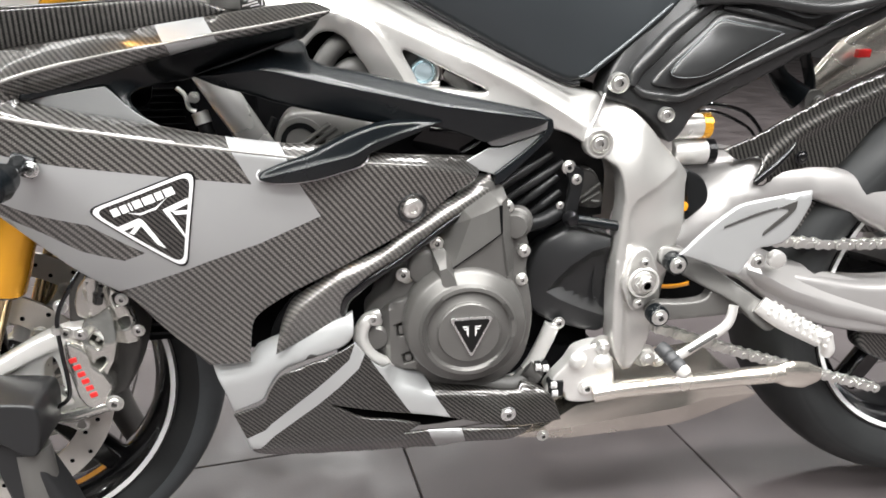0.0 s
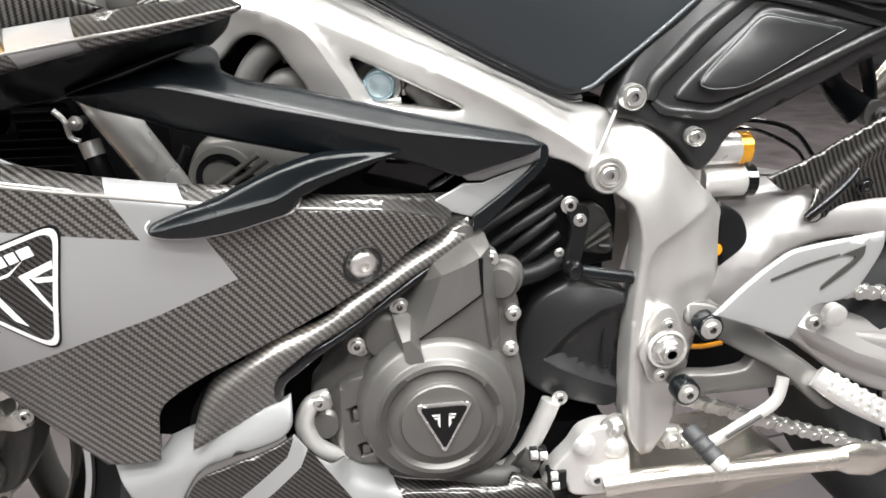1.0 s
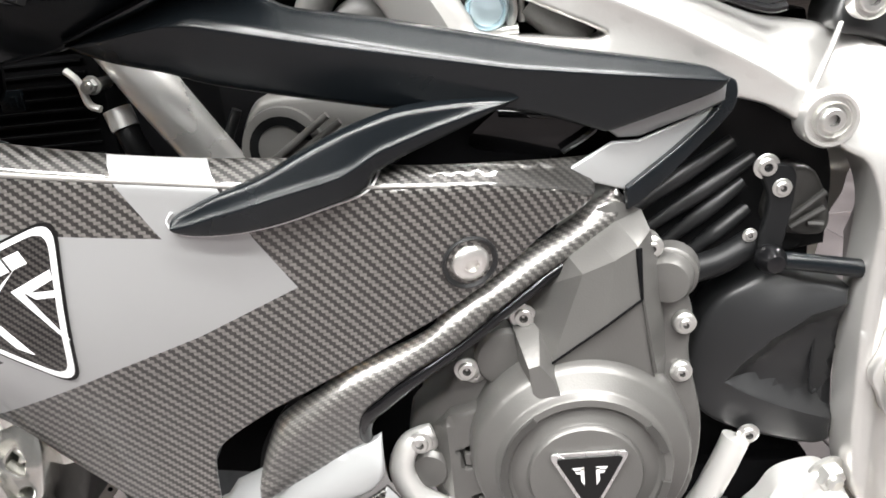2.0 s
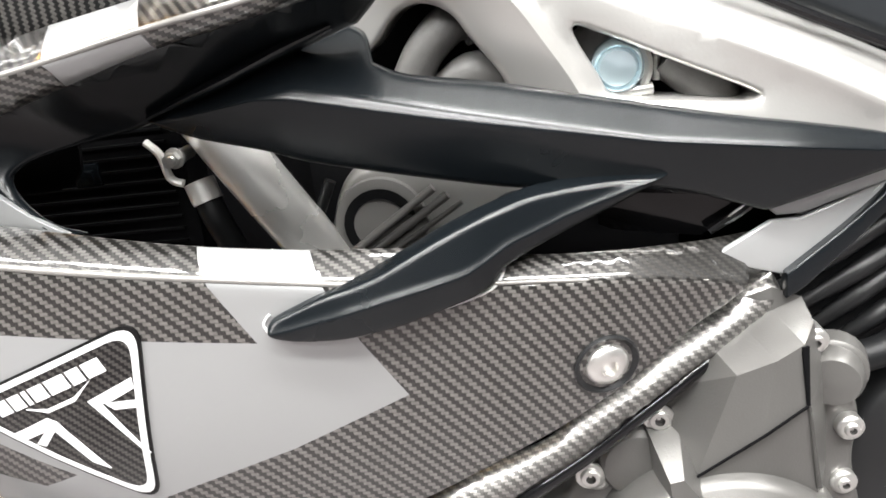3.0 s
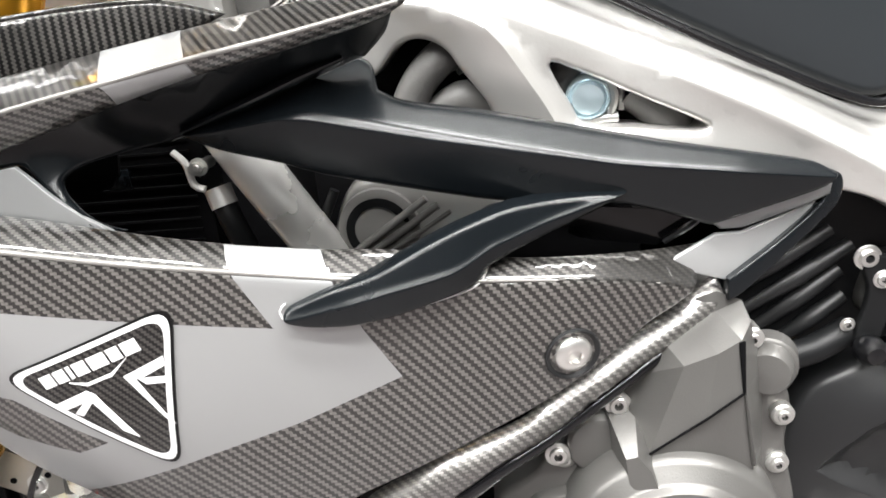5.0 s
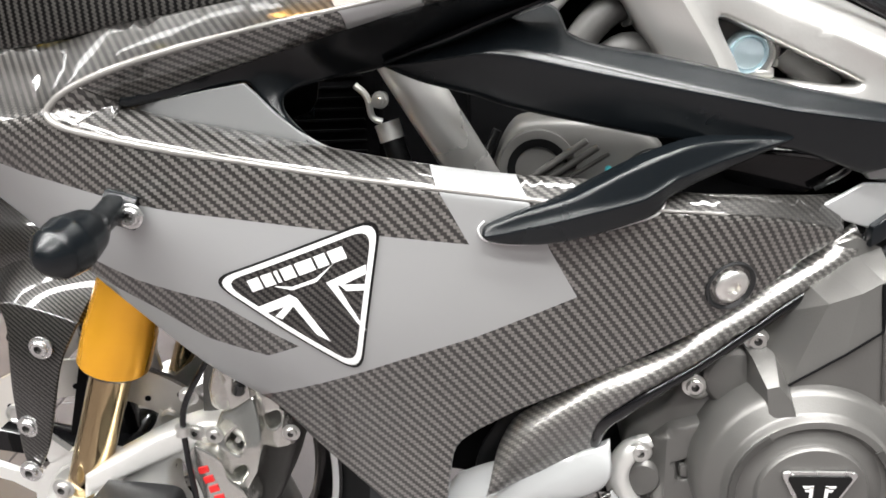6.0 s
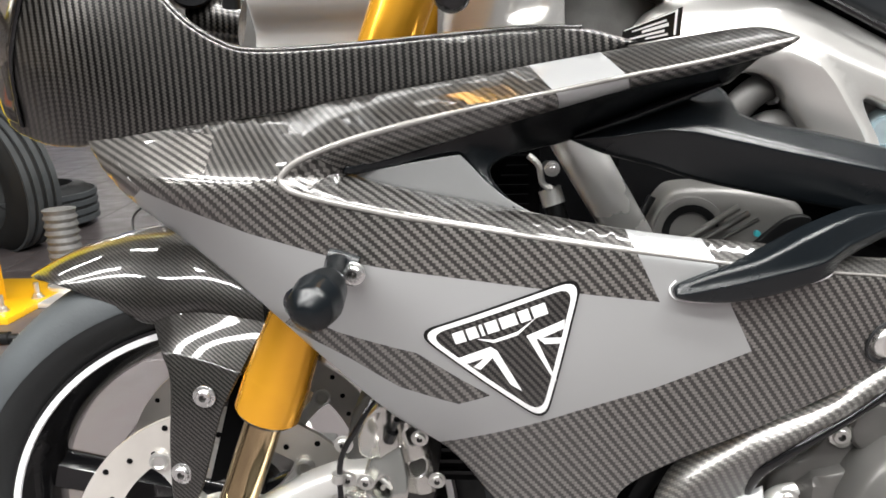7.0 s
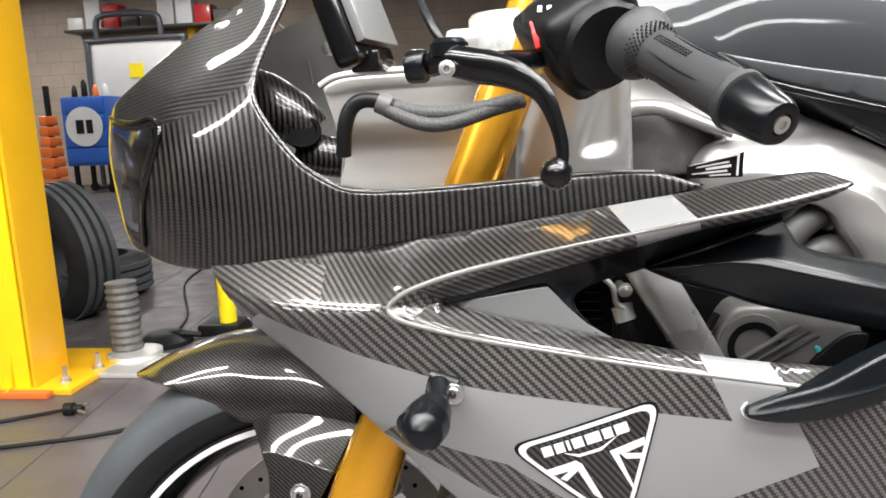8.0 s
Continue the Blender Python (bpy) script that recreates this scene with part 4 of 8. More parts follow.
part("lamp_gasket", tube([(x, float(NOSE_DEPTH((x, z))[0]) - 0.0015, z) for x, z in ((-0.655, 0.8675), (-0.602, 0.8605), (-0.572, 0.8635), (-0.5575, 0.8545), (-0.5620, 0.837), (-0.581, 0.801), (-0.598, 0.773), (-0.614, 0.742))], 0.0024, 10), M_GLOSSBLACK, cowl, "gloss black lens edge")

# -- lower duct: silver-tipped carbon scoop, belly pan
SCOOP_Z = rail([(-0.10, 0.410), (-0.083, 0.428), (-0.066, 0.461), (-0.033, 0.4865), (-0.01, 0.5020), (0.028, 0.5175), (0.05, 0.5310), (0.076, 0.5470), (0.102, 0.5600), (0.133, 0.5735), (0.165, 0.588)])
SCOOP_Y = rail([(-0.10, 0.788), (-0.05, 0.780), (0.0, 0.778), (0.05, 0.784), (0.10, 0.796), (0.165, 0.824)])


def SCOOP_DEPTH(q):
    q = np.atleast_2d(q)
    zr, yr = SCOOP_Z(q[:, 0]), SCOOP_Y(q[:, 0])
    return smooth_max(yr + 0.95 * (q[:, 1] - zr), yr + 0.42 * (zr - q[:, 1]), 0.007)


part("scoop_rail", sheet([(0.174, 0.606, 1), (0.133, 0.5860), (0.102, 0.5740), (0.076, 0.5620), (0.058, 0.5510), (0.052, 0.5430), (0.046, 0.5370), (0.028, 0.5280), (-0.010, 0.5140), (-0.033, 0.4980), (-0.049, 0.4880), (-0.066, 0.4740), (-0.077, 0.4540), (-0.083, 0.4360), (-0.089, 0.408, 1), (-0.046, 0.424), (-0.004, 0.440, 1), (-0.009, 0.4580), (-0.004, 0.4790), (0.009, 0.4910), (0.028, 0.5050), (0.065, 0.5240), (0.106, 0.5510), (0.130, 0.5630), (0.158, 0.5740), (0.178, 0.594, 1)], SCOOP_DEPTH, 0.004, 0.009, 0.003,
     lines=[[(x, float(SCOOP_Z(x))) for x in np.linspace(-0.075, 0.155, 14)]]), M_CARBON_SCOOP, BIKE, "lacquered carbon twill scoop, its sheen put into a paler weave", 60)
part("scoop_lip", tube([(x, float(SCOOP_DEPTH((x, z))[0]) + 0.004, z - 0.002) for x, z in ((0.176, 0.592), (0.158, 0.574), (0.130, 0.562), (0.106, 0.549), (0.065, 0.522), (0.028, 0.502), (0.009, 0.488), (-0.003, 0.477), (-0.008, 0.458), (-0.004, 0.440))], [0.003, 0.0045, 0.0045, 0.0045, 0.0045, 0.0055, 0.006, 0.006, 0.005, 0.003], 12), M_GLOSSBLACK, BIKE)
SKIRT_FOLD = rail([(-0.175, 0.372), (-0.150, 0.374), (-0.120, 0.384), (-0.080, 0.401), (-0.040, 0.417), (0.004, 0.437)], 0.005)


def SKIRT_DEPTH(q):
    """A lower face and, above a fold, a face that leans back."""
    q = np.atleast_2d(q)
    base = 0.7955 - 0.10 * (q[:, 0] + 0.08)
    d = q[:, 1] - SKIRT_FOLD(q[:, 0])
    return smooth_max(base + 0.55 * d, base - 0.10 * d, 0.004)


part("silver_skirt", sheet([(-0.170, 0.399, 1), (-0.135, 0.398), (-0.119, 0.404, 1), (-0.111, 0.414, 1), (-0.080, 0.4275), (-0.013, 0.4480), (0.003, 0.4560, 1), (0.002, 0.4280), (-0.015, 0.4110), (-0.080, 0.3860), (-0.100, 0.3610), (-0.110, 0.3430), (-0.146, 0.327, 1), (-0.156, 0.362)], SKIRT_DEPTH, 0.004, 0.010, 0.003), M_SILVER, BIKE, "silver lower fairing", 60)
PAN_SIDE = depth_map([(-0.145, 0.324, 0.804), (-0.112, 0.277, 0.802), (-0.022, 0.276, 0.797), (0.092, 0.277, 0.797), (0.263, 0.280, 0.800), (0.231, 0.331, 0.806), (0.194, 0.340, 0.806), (0.093, 0.343, 0.798), (0.051, 0.362, 0.793), (0.005, 0.419, 0.786), (-0.06, 0.34, 0.792), (0.03, 0.32, 0.790), (0.19, 0.308, 0.790), (-0.084, 0.383, 0.786)], 1e-4)


def BELLY_DEPTH(q):
    """The side of the pan, folded inwards under a low crease and over a high one."""
    q = np.atleast_2d(q)
    side = PAN_SIDE(q)
    under = side + 0.75 * (0.276 + 0.02 * np.clip(q[:, 0] - 0.05, 0, 1) - q[:, 1])
    over = side + 1.2 * (q[:, 1] - np.interp(q[:, 0], [0.0, 0.05, 0.09, 0.19, 0.235], [0.46, 0.352, 0.334, 0.331, 0.322]))
    return smooth_max(smooth_max(side, under, 0.004), over, 0.003)


belly_outline = [(-0.147, 0.325, 1), (-0.110, 0.341), (-0.100, 0.360), (-0.080, 0.3855), (-0.015, 0.410), (0.004, 0.421, 1), (0.024, 0.392), (0.051, 0.374), (0.085, 0.364), (0.094, 0.346), (0.150, 0.338), (0.205, 0.330), (0.216, 0.335), (0.250, 0.319), (0.266, 0.282, 1), (0.215, 0.286), (0.172, 0.292), (0.119, 0.302), (0.069, 0.313), (0.015, 0.327), (-0.026, 0.336, 1), (0.008, 0.316), (0.042, 0.309), (0.081, 0.296, 1), (0.063, 0.285, 1), (0.092, 0.286), (0.172, 0.287), (0.225, 0.282, 1), (0.199, 0.260, 1), (0.141, 0.260), (0.106, 0.246, 1), (0.0, 0.2475), (-0.093, 0.254), (-0.124, 0.261), (-0.134, 0.289)]
belly = part("belly_pan", sheet(belly_outline, BELLY_DEPTH, 0.004, 0.008, 0.002, regions=[([(0.006, 0.430), (0.015, 0.405), (0.007, 0.386), (-0.018, 0.362), (-0.046, 0.337), (-0.100, 0.294), (-0.119, 0.275), (-0.15, 0.268), (-0.15, 0.293), (-0.133, 0.291), (-0.110, 0.303), (-0.102, 0.312), (-0.045, 0.362), (-0.004, 0.399), (0.003, 0.418), (0.0, 0.43)], 1), ([(0.020, 0.397), (0.044, 0.380), (0.085, 0.368), (0.094, 0.344), (0.119, 0.303), (0.118, 0.298), (0.070, 0.305), (0.069, 0.314)], 1), ([(0.089, 0.290), (0.132, 0.290), (0.142, 0.25), (0.106, 0.238)], 1)]), [M_CARBON_FINE, M_SILVER], BIKE, "lacquered carbon belly pan with silver flashes", 60)
part("belly_bolt", hexbolt(0.191, 0.787, 0.307, 0.007), M_POLISHED, belly)
# black sheet in place of the shade inside the slot
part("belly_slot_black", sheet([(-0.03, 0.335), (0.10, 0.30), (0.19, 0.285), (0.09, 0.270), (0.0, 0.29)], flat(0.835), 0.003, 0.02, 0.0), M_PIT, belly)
# inside of the fairing: black sheets stand in for the shade behind the openings
part("fairing_gap_sheet", join(sheet([(-0.34, 0.640, 1), (-0.30, 0.645), (-0.12, 0.605), (0.06, 0.575), (0.14, 0.57, 1), (0.0, 0.525), (-0.10, 0.500), (-0.20, 0.525), (-0.28, 0.590)], slope(0, 0.6, 0.835, 0.05, 0.0), 0.003, 0.04, 0.0),
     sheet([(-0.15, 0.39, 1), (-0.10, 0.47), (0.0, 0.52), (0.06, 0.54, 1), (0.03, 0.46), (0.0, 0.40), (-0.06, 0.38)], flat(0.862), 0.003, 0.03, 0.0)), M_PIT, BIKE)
part("duct_vane", join(tube([(-0.095, 0.83, 0.385), (-0.085, 0.83, 0.43), (-0.055, 0.83, 0.47)], 0.008, 10, 6, 0.4), tube([(-0.03, 0.845, 0.44), (-0.035, 0.845, 0.50), (-0.02, 0.845, 0.53)], 0.007, 10)), M_DARK, BIKE)

# -- indicator on the fairing
ind = part("indicator", tube([(-0.314, 0.744, 0.658), (-0.304, 0.741, 0.655), (-0.294, 0.740, 0.652)], [0.0100, 0.0112, 0.0108], 18, 6, 0.5), M_BLACK, BIKE, "black rubber indicator foot")
part("stalk", tube([(-0.306, 0.738, 0.656), (-0.305, 0.724, 0.655), (-0.305, 0.710, 0.653)], [0.0095, 0.0080, 0.0085], 14), M_BLACK, ind)
part("lamp_body", tube([(-0.304, 0.718, 0.654), (-0.306, 0.707, 0.652), (-0.309, 0.692, 0.649), (-0.311, 0.678, 0.647), (-0.312, 0.669, 0.646)], [0.006, 0.0135, 0.0172, 0.0150, 0.005], 22, 6, 0.95), M_BLACK, ind, "black lamp shell")
part("lens", tube([(-0.314, 0.710, 0.650), (-0.3165, 0.700, 0.648), (-0.3180, 0.690, 0.646), (-0.3180, 0.680, 0.645)], [0.004, 0.0112, 0.0125, 0.004], 18), M_SMOKE, ind, "smoked lens")
part("indicator_bolt", hexbolt(-0.2955, 0.7355, 0.6520, 0.0056), M_POLISHED, ind)
# black sheet added behind the V's notch to keep it dark
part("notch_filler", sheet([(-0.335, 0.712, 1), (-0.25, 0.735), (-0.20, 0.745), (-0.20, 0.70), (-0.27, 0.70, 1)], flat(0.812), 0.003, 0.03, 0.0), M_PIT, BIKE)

# ======== the motorcycle: frame, engine, running gear ========
# -- twin-spar frame: welded spar with a triangular window, and the swingarm pivot plate
FRAME_FACE = depth_map([(-0.20, 0.85, 0.915), (-0.09, 0.86, 0.89), (0.005, 0.835, 0.872), (0.077, 0.800, 0.868), (0.144, 0.762, 0.866), (0.212, 0.728, 0.862), (0.30, 0.69, 0.858), (0.407, 0.62, 0.862), (0.44, 0.58, 0.868), (0.01, 0.78, 0.857), (0.06, 0.745, 0.855), (0.17, 0.71, 0.853), (0.09, 0.71, 0.857), (0.22, 0.68, 0.85), (0.29, 0.65, 0.846), (0.36, 0.62, 0.838), (0.35, 0.54, 0.838), (0.42, 0.52, 0.842), (0.425, 0.585, 0.845), (0.34, 0.46, 0.832), (0.41, 0.45, 0.84), (0.345, 0.37, 0.828), (0.37, 0.335, 0.83), (-0.03, 0.76, 0.875), (-0.013, 0.79, 0.868)], 1e-3)
SPAR_Z = rail([(-0.16, 0.812), (-0.10, 0.800), (-0.050, 0.796), (0.008, 0.796), (0.040, 0.785), (0.104, 0.756), (0.168, 0.728), (0.217, 0.704), (0.255, 0.680), (0.30, 0.648), (0.33, 0.60), (0.36, 0.55)], 0.005)
CREST_X = rail([(0.69, 0.089), (0.706, 0.0785), (0.726, 0.068), (0.744, 0.0565), (0.762, 0.045), (0.775, 0.0335), (0.784, 0.022), (0.790, 0.008), (0.796, -0.004)], 0.003)
SPAR_FOLD = rail([(0.10, 0.762), (0.13, 0.745), (0.163, 0.727), (0.197, 0.710), (0.246, 0.683), (0.296, 0.657), (0.33, 0.640)], 0.006)


PLATE = [(0.351, 0.300), (0.347, 0.460), (0.349, 0.540), (0.352, 0.555), (0.358, 0.566), (0.372, 0.576), (0.415, 0.601), (0.48, 0.64), (0.52, 0.300)]


def FRAME_DEPTH(q):
    """The spar's side, folded over along a soft edge."""
    q = np.atleast_2d(q)
    side = FRAME_FACE(q)
    fade = np.clip((0.36 - q[:, 0]) / 0.08, 0, 1)
    # the strut: a long face up to its crest, then a short one down to the web beside the window
    s = q[:, 0] - CREST_X(q[:, 1])
    ridge = 0.0105 * np.where(s < 0, 1 - np.clip(-s / 0.040, 0, 1), 1 - np.clip(s / 0.0095, 0, 1))
    # the lower band of the spar behind the window lies a little back
    under = np.clip(SPAR_FOLD(q[:, 0]) - q[:, 1], 0, 0.012) * np.clip((q[:, 0] - 0.12) / 0.05, 0, 1)
    side = side + 0.35 * under * fade
    low = side - 0.004 * fade - ridge * np.clip((SPAR_Z(q[:, 0]) - q[:, 1]) / 0.008, 0, 1) + 0.10 * fade * np.clip(SPAR_Z(q[:, 0]) - q[:, 1], 0, 0.03)
    back = np.where(inside(q, PLATE), np.clip(reach(q, PLATE) / 0.011, 0, 1), 0)
    swell = np.exp(-((q[:, 1] - 0.530) / 0.011) ** 2) * np.clip((q[:, 0] - 0.372) / 0.03, 0, 1)
    return smooth_max(low, side - 0.004 * fade + 0.75 * fade * (q[:, 1] - SPAR_Z(q[:, 0])), 0.003) + 0.0065 * back * back * (3 - 2 * back) - 0.0035 * swell


frame_outline = [(-0.150, 0.905, 1), (-0.060, 0.868), (0.005, 0.840), (0.027, 0.829), (0.077, 0.804), (0.144, 0.766), (0.212, 0.731), (0.269, 0.703), (0.322, 0.690), (0.366, 0.664), (0.407, 0.620), (0.438, 0.590), (0.436, 0.572), (0.430, 0.518), (0.419, 0.490), (0.404, 0.417), (0.390, 0.360), (0.371, 0.329, 1), (0.358, 0.329, 1), (0.345, 0.350), (0.338, 0.378), (0.337, 0.469), (0.343, 0.560), (0.335, 0.602), (0.318, 0.616), (0.290, 0.636), (0.265, 0.650), (0.182, 0.672), (0.093, 0.690), (0.045, 0.706), (0.033, 0.728), (0.018, 0.749), (0.009, 0.762), (-0.006, 0.769), (-0.022, 0.765), (-0.045, 0.745), (-0.075, 0.752), (-0.088, 0.778), (-0.090, 0.800), (-0.079, 0.8155), (-0.066, 0.8245), (-0.074, 0.8285), (-0.124, 0.8480), (-0.150, 0.852, 1)]
frame_window = [(0.074, 0.747), (0.090, 0.742), (0.130, 0.722), (0.171, 0.7015), (0.165, 0.6985), (0.130, 0.703), (0.096, 0.708), (0.086, 0.722)]
chassis = part("frame", sheet(frame_outline, FRAME_DEPTH, 0.035, 0.008, 0.004, holes=[frame_window], lines=[[(x, float(SPAR_Z(x))) for x in np.linspace(-0.06, 0.29, 30)], [(float(CREST_X(z)), z) for z in np.linspace(0.785, 0.712, 14)], [(x, float(SPAR_FOLD(x))) for x in np.linspace(0.15, 0.29, 10)], [(0.3500, 0.36), (0.3470, 0.460), (0.3490, 0.540), (0.3520, 0.555), (0.3580, 0.566), (0.3720, 0.576), (0.410, 0.598)]], band=(0.0015, 0.004, 0.008)), M_FRAME, BIKE, "silver painted alloy twin-spar frame", 60)
CAST_RIDGE = rail([(0.79, -0.2095), (0.811, -0.2030), (0.866, -0.1870), (0.93, -0.168)], 0.004)
CAST_WELL = curve_through([(-0.194, 0.816), (-0.180, 0.866), (-0.172, 0.915, 1), (-0.158, 0.915, 1), (-0.1545, 0.855), (-0.158, 0.818)], 5)


def CAST_DEPTH(q):
    """A casting folded along a slanting ridge, with a shallow well beside it."""
    q = np.atleast_2d(q)
    xr = CAST_RIDGE(q[:, 1])
    fold = smooth_max(0.893 + 0.55 * (xr - q[:, 0]), 0.893 + 0.12 * (q[:, 0] - xr), 0.004)
    well = np.where(inside(q, CAST_WELL), np.clip(reach(q, CAST_WELL) / 0.011, 0, 1), 0)
    return fold + 0.008 * well * well * (3 - 2 * well)


part("headstock", join(sheet([(-0.250, 0.785, 1), (-0.143, 0.785, 1), (-0.1455, 0.850), (-0.1475, 0.905, 1), (-0.175, 0.935), (-0.245, 0.935, 1)], CAST_DEPTH, 0.05, 0.0042, 0.004), tube([(-0.148, 0.915, 0.853), (-0.120, 0.905, 0.853), (-0.085, 0.893, 0.838), (-0.062, 0.888, 0.828)], [0.008, 0.007, 0.006, 0.004], 12)), M_FRAME, chassis)
part("weld_bead", tube([(0.316, 0.856, 0.694), (0.310, 0.853, 0.680), (0.301, 0.849, 0.662), (0.293, 0.846, 0.648)], [0.0016, 0.0022, 0.0022, 0.0024], 8), M_FRAME, chassis)

# pivot: diamond plate, nut, two small screws
part("pivot_plate", sheet([(0.373, 0.501), (0.382, 0.496), (0.391, 0.478), (0.3975, 0.462), (0.392, 0.446), (0.378, 0.426), (0.367, 0.417), (0.358, 0.423), (0.350, 0.440), (0.343, 0.458), (0.353, 0.478), (0.364, 0.497)], lambda q: FRAME_DEPTH(q) - 0.0085, 0.008, 0.006, 0.002), M_FRAME, chassis, "satin alloy pivot plate", 30)
part("pivot_ring", spin([(0.0205, 0.0), (0.0205, 0.0035), (0.0196, 0.0048), (0.0180, 0.0048), (0.0172, 0.0032), (0.0165, -0.001), (0.001, -0.001)], (0.3725, 0.8275, 0.4585), (0, -1, 0), 40), M_ALLOY, chassis, "turned alloy ring", 30)
part("pivot_nut", join(spin([(0.0160, 0), (0.0160, 0.0035), (0.0145, 0.0050), (0.0120, 0.0050)], (0.3725, 0.8285, 0.4585), (0, -1, 0), 32), spin([(0.0125, 0.0), (0.0125, 0.0090), (0.0112, 0.0105), (0.0085, 0.0105)], (0.3725, 0.8285, 0.4585), (0, -1, 0), 6)), M_ZINC, chassis, "", 30)
part("pivot_axle", spin([(0.0085, 0.006), (0.0085, 0.0150), (0.0078, 0.0160), (0.0052, 0.0160), (0.0050, 0.0150)], (0.3725, 0.8285, 0.4585), (0, -1, 0), 28), M_ZINC, chassis, "", 30)
# dark disc for the shade in the hollow axle
part("axle_socket", spin([(0.0052, 0.0150), (0.001, 0.0148)], (0.3725, 0.8285, 0.4585), (0, -1, 0), 20), M_ENGINE_DK, chassis)
for bx, bz in ((0.372, 0.4855), (0.368, 0.4305)):
    part("pivot_screw", hexbolt(bx, 0.826, bz, 0.0052), M_ZINC, chassis)
for bx, by, bz, br in ((0.307, 0.8405, 0.637, 0.0078), (0.332, 0.856, 0.706, 0.0082), (0.397, 0.858, 0.666, 0.0062)):
    part("frame_bolt", join(spin([(br * 1.5, 0.006), (br * 1.5, -0.003), (br * 1.4, -0.0045), (br * 1.2, -0.002)], (bx, by, bz), (0, 1, 0), 32), hexbolt(bx, by, bz, br)), M_ZINC, chassis)
part("bolt_boss", spin([(0.0185, 0.012), (0.0185, -0.002), (0.0170, -0.004), (0.0150, -0.004), (0.0140, -0.0015), (0.001, -0.0015)], (0.307, 0.842, 0.637), (0, 1, 0), 36), M_FRAME, chassis)
part("down_tube", tube([(-0.165, 0.862, 0.765), (-0.130, 0.861, 0.704), (-0.101, 0.862, 0.655), (-0.070, 0.868, 0.600)], [0.0180, 0.0180, 0.0176, 0.0170], 24, 8, 0.8), M_ALLOY, chassis, "pale silver down tube")
# -- engine: block and head behind, then the covers
engine = part("engine_block", slab(-0.02, 0.900, 0.33, 0.33, 1.05, 0.56, 0.012), M_PIT, BIKE, "near-black engine block, deep shade put into its colour")
# black slab added to fill the shaded space under the engine
part("underside_filler", slab(0.16, 0.888, 0.270, 0.338, 1.04, 0.345, 0.008), M_PIT, engine)
part("cylinder_head", slab(-0.10, 0.905, 0.54, 0.14, 1.06, 0.72, 0.012), M_PIT, engine)
part("gearbox_housing", slab(0.10, 0.93, 0.55, 0.33, 1.05, 0.70, 0.01), M_PIT, engine)
CASE = [(0.159, 0.584), (0.179, 0.590), (0.198, 0.568), (0.213, 0.543), (0.222, 0.513), (0.219, 0.484), (0.228, 0.422), (0.214, 0.359), (0.170, 0.330), (0.096, 0.340), (0.045, 0.364), (0.022, 0.413), (0.020, 0.445), (0.049, 0.470), (0.062, 0.494), (0.084, 0.508), (0.104, 0.532), (0.124, 0.528), (0.139, 0.560)]
cover = part("crankcase_cover", sheet(CASE, depth_map([(0.159, 0.584, 0.832), (0.198, 0.568, 0.828), (0.22, 0.5, 0.828), (0.21, 0.36, 0.825), (0.10, 0.34, 0.822), (0.022, 0.41, 0.828), (0.062, 0.49, 0.828), (0.14, 0.43, 0.808), (0.11, 0.52, 0.826)], 1e-5), 0.07, 0.010, 0.004), M_ENGINE, engine, "grey painted crankcase cover")
CX, CZ = 0.138, 0.430
alt = part("alternator_cover", lathe([(0.0762, 0.832), (0.0760, 0.806), (0.0745, 0.796), (0.0725, 0.790), (0.0700, 0.787), (0.0600, 0.7835), (0.0585, 0.7815), (0.0575, 0.7775), (0.0565, 0.7760), (0.0520, 0.7755), (0.0505, 0.7780), (0.0485, 0.7795), (0.0400, 0.7775), (0.0385, 0.7765), (0.0375, 0.7735), (0.0365, 0.7725), (0.0200, 0.7715), (0.001, 0.7712)], (CX, 0, CZ), "y", 72), M_ENGINE, engine, "round grey painted alternator cover", 35)
for a0, a1 in ((125, 205), (300, 350), (15, 40)):
    seg = []
    for k in range(9):
        a = radians(a0 + (a1 - a0) * k / 8)
        seg.append([(CX + r * math.cos(a), y, CZ + r * math.sin(a)) for r, y in ((0.0505, 0.782), (0.0510, 0.7745), (0.0560, 0.7738), (0.0575, 0.782))])
    part("raised_arc", loft(seg), M_ENGINE_DK, alt)
eb = [(0.1135, 0.4515), (0.1665, 0.4515), (0.1400, 0.3990)]
part("engine_badge", sheet(rounded(eb, 0.006), flat(0.7690), 0.002, 0.02, 0.0004, n=1), M_POLISHED, alt, "black triangular badge with a bright rim")
part("badge_field", sheet(rounded(toward(eb, 0.84), 0.0045), flat(0.7682), 0.001, 0.02, 0.0, n=1), M_BLACKDECAL, alt)
for mirror in (1, -1):
    for mk in ([(0.0150, 0.0060), (0.0052, 0.0060), (0.0052, 0.0040), (0.0138, 0.0040)], [(0.0128, 0.0022), (0.0080, 0.0022), (0.0080, 0.0002), (0.0116, 0.0002)], [(0.0082, 0.0062), (0.0052, 0.0062), (0.0052, -0.0110), (0.0082, -0.0065)]):
        part("badge_mark", sheet([(0.14 + mirror * x * 0.74, 0.4365 + z * 0.80, 1) for x, z in mk], flat(0.7676), 0.0006, 0.02, 0.0, n=1), M_LIGHTGREY, alt)
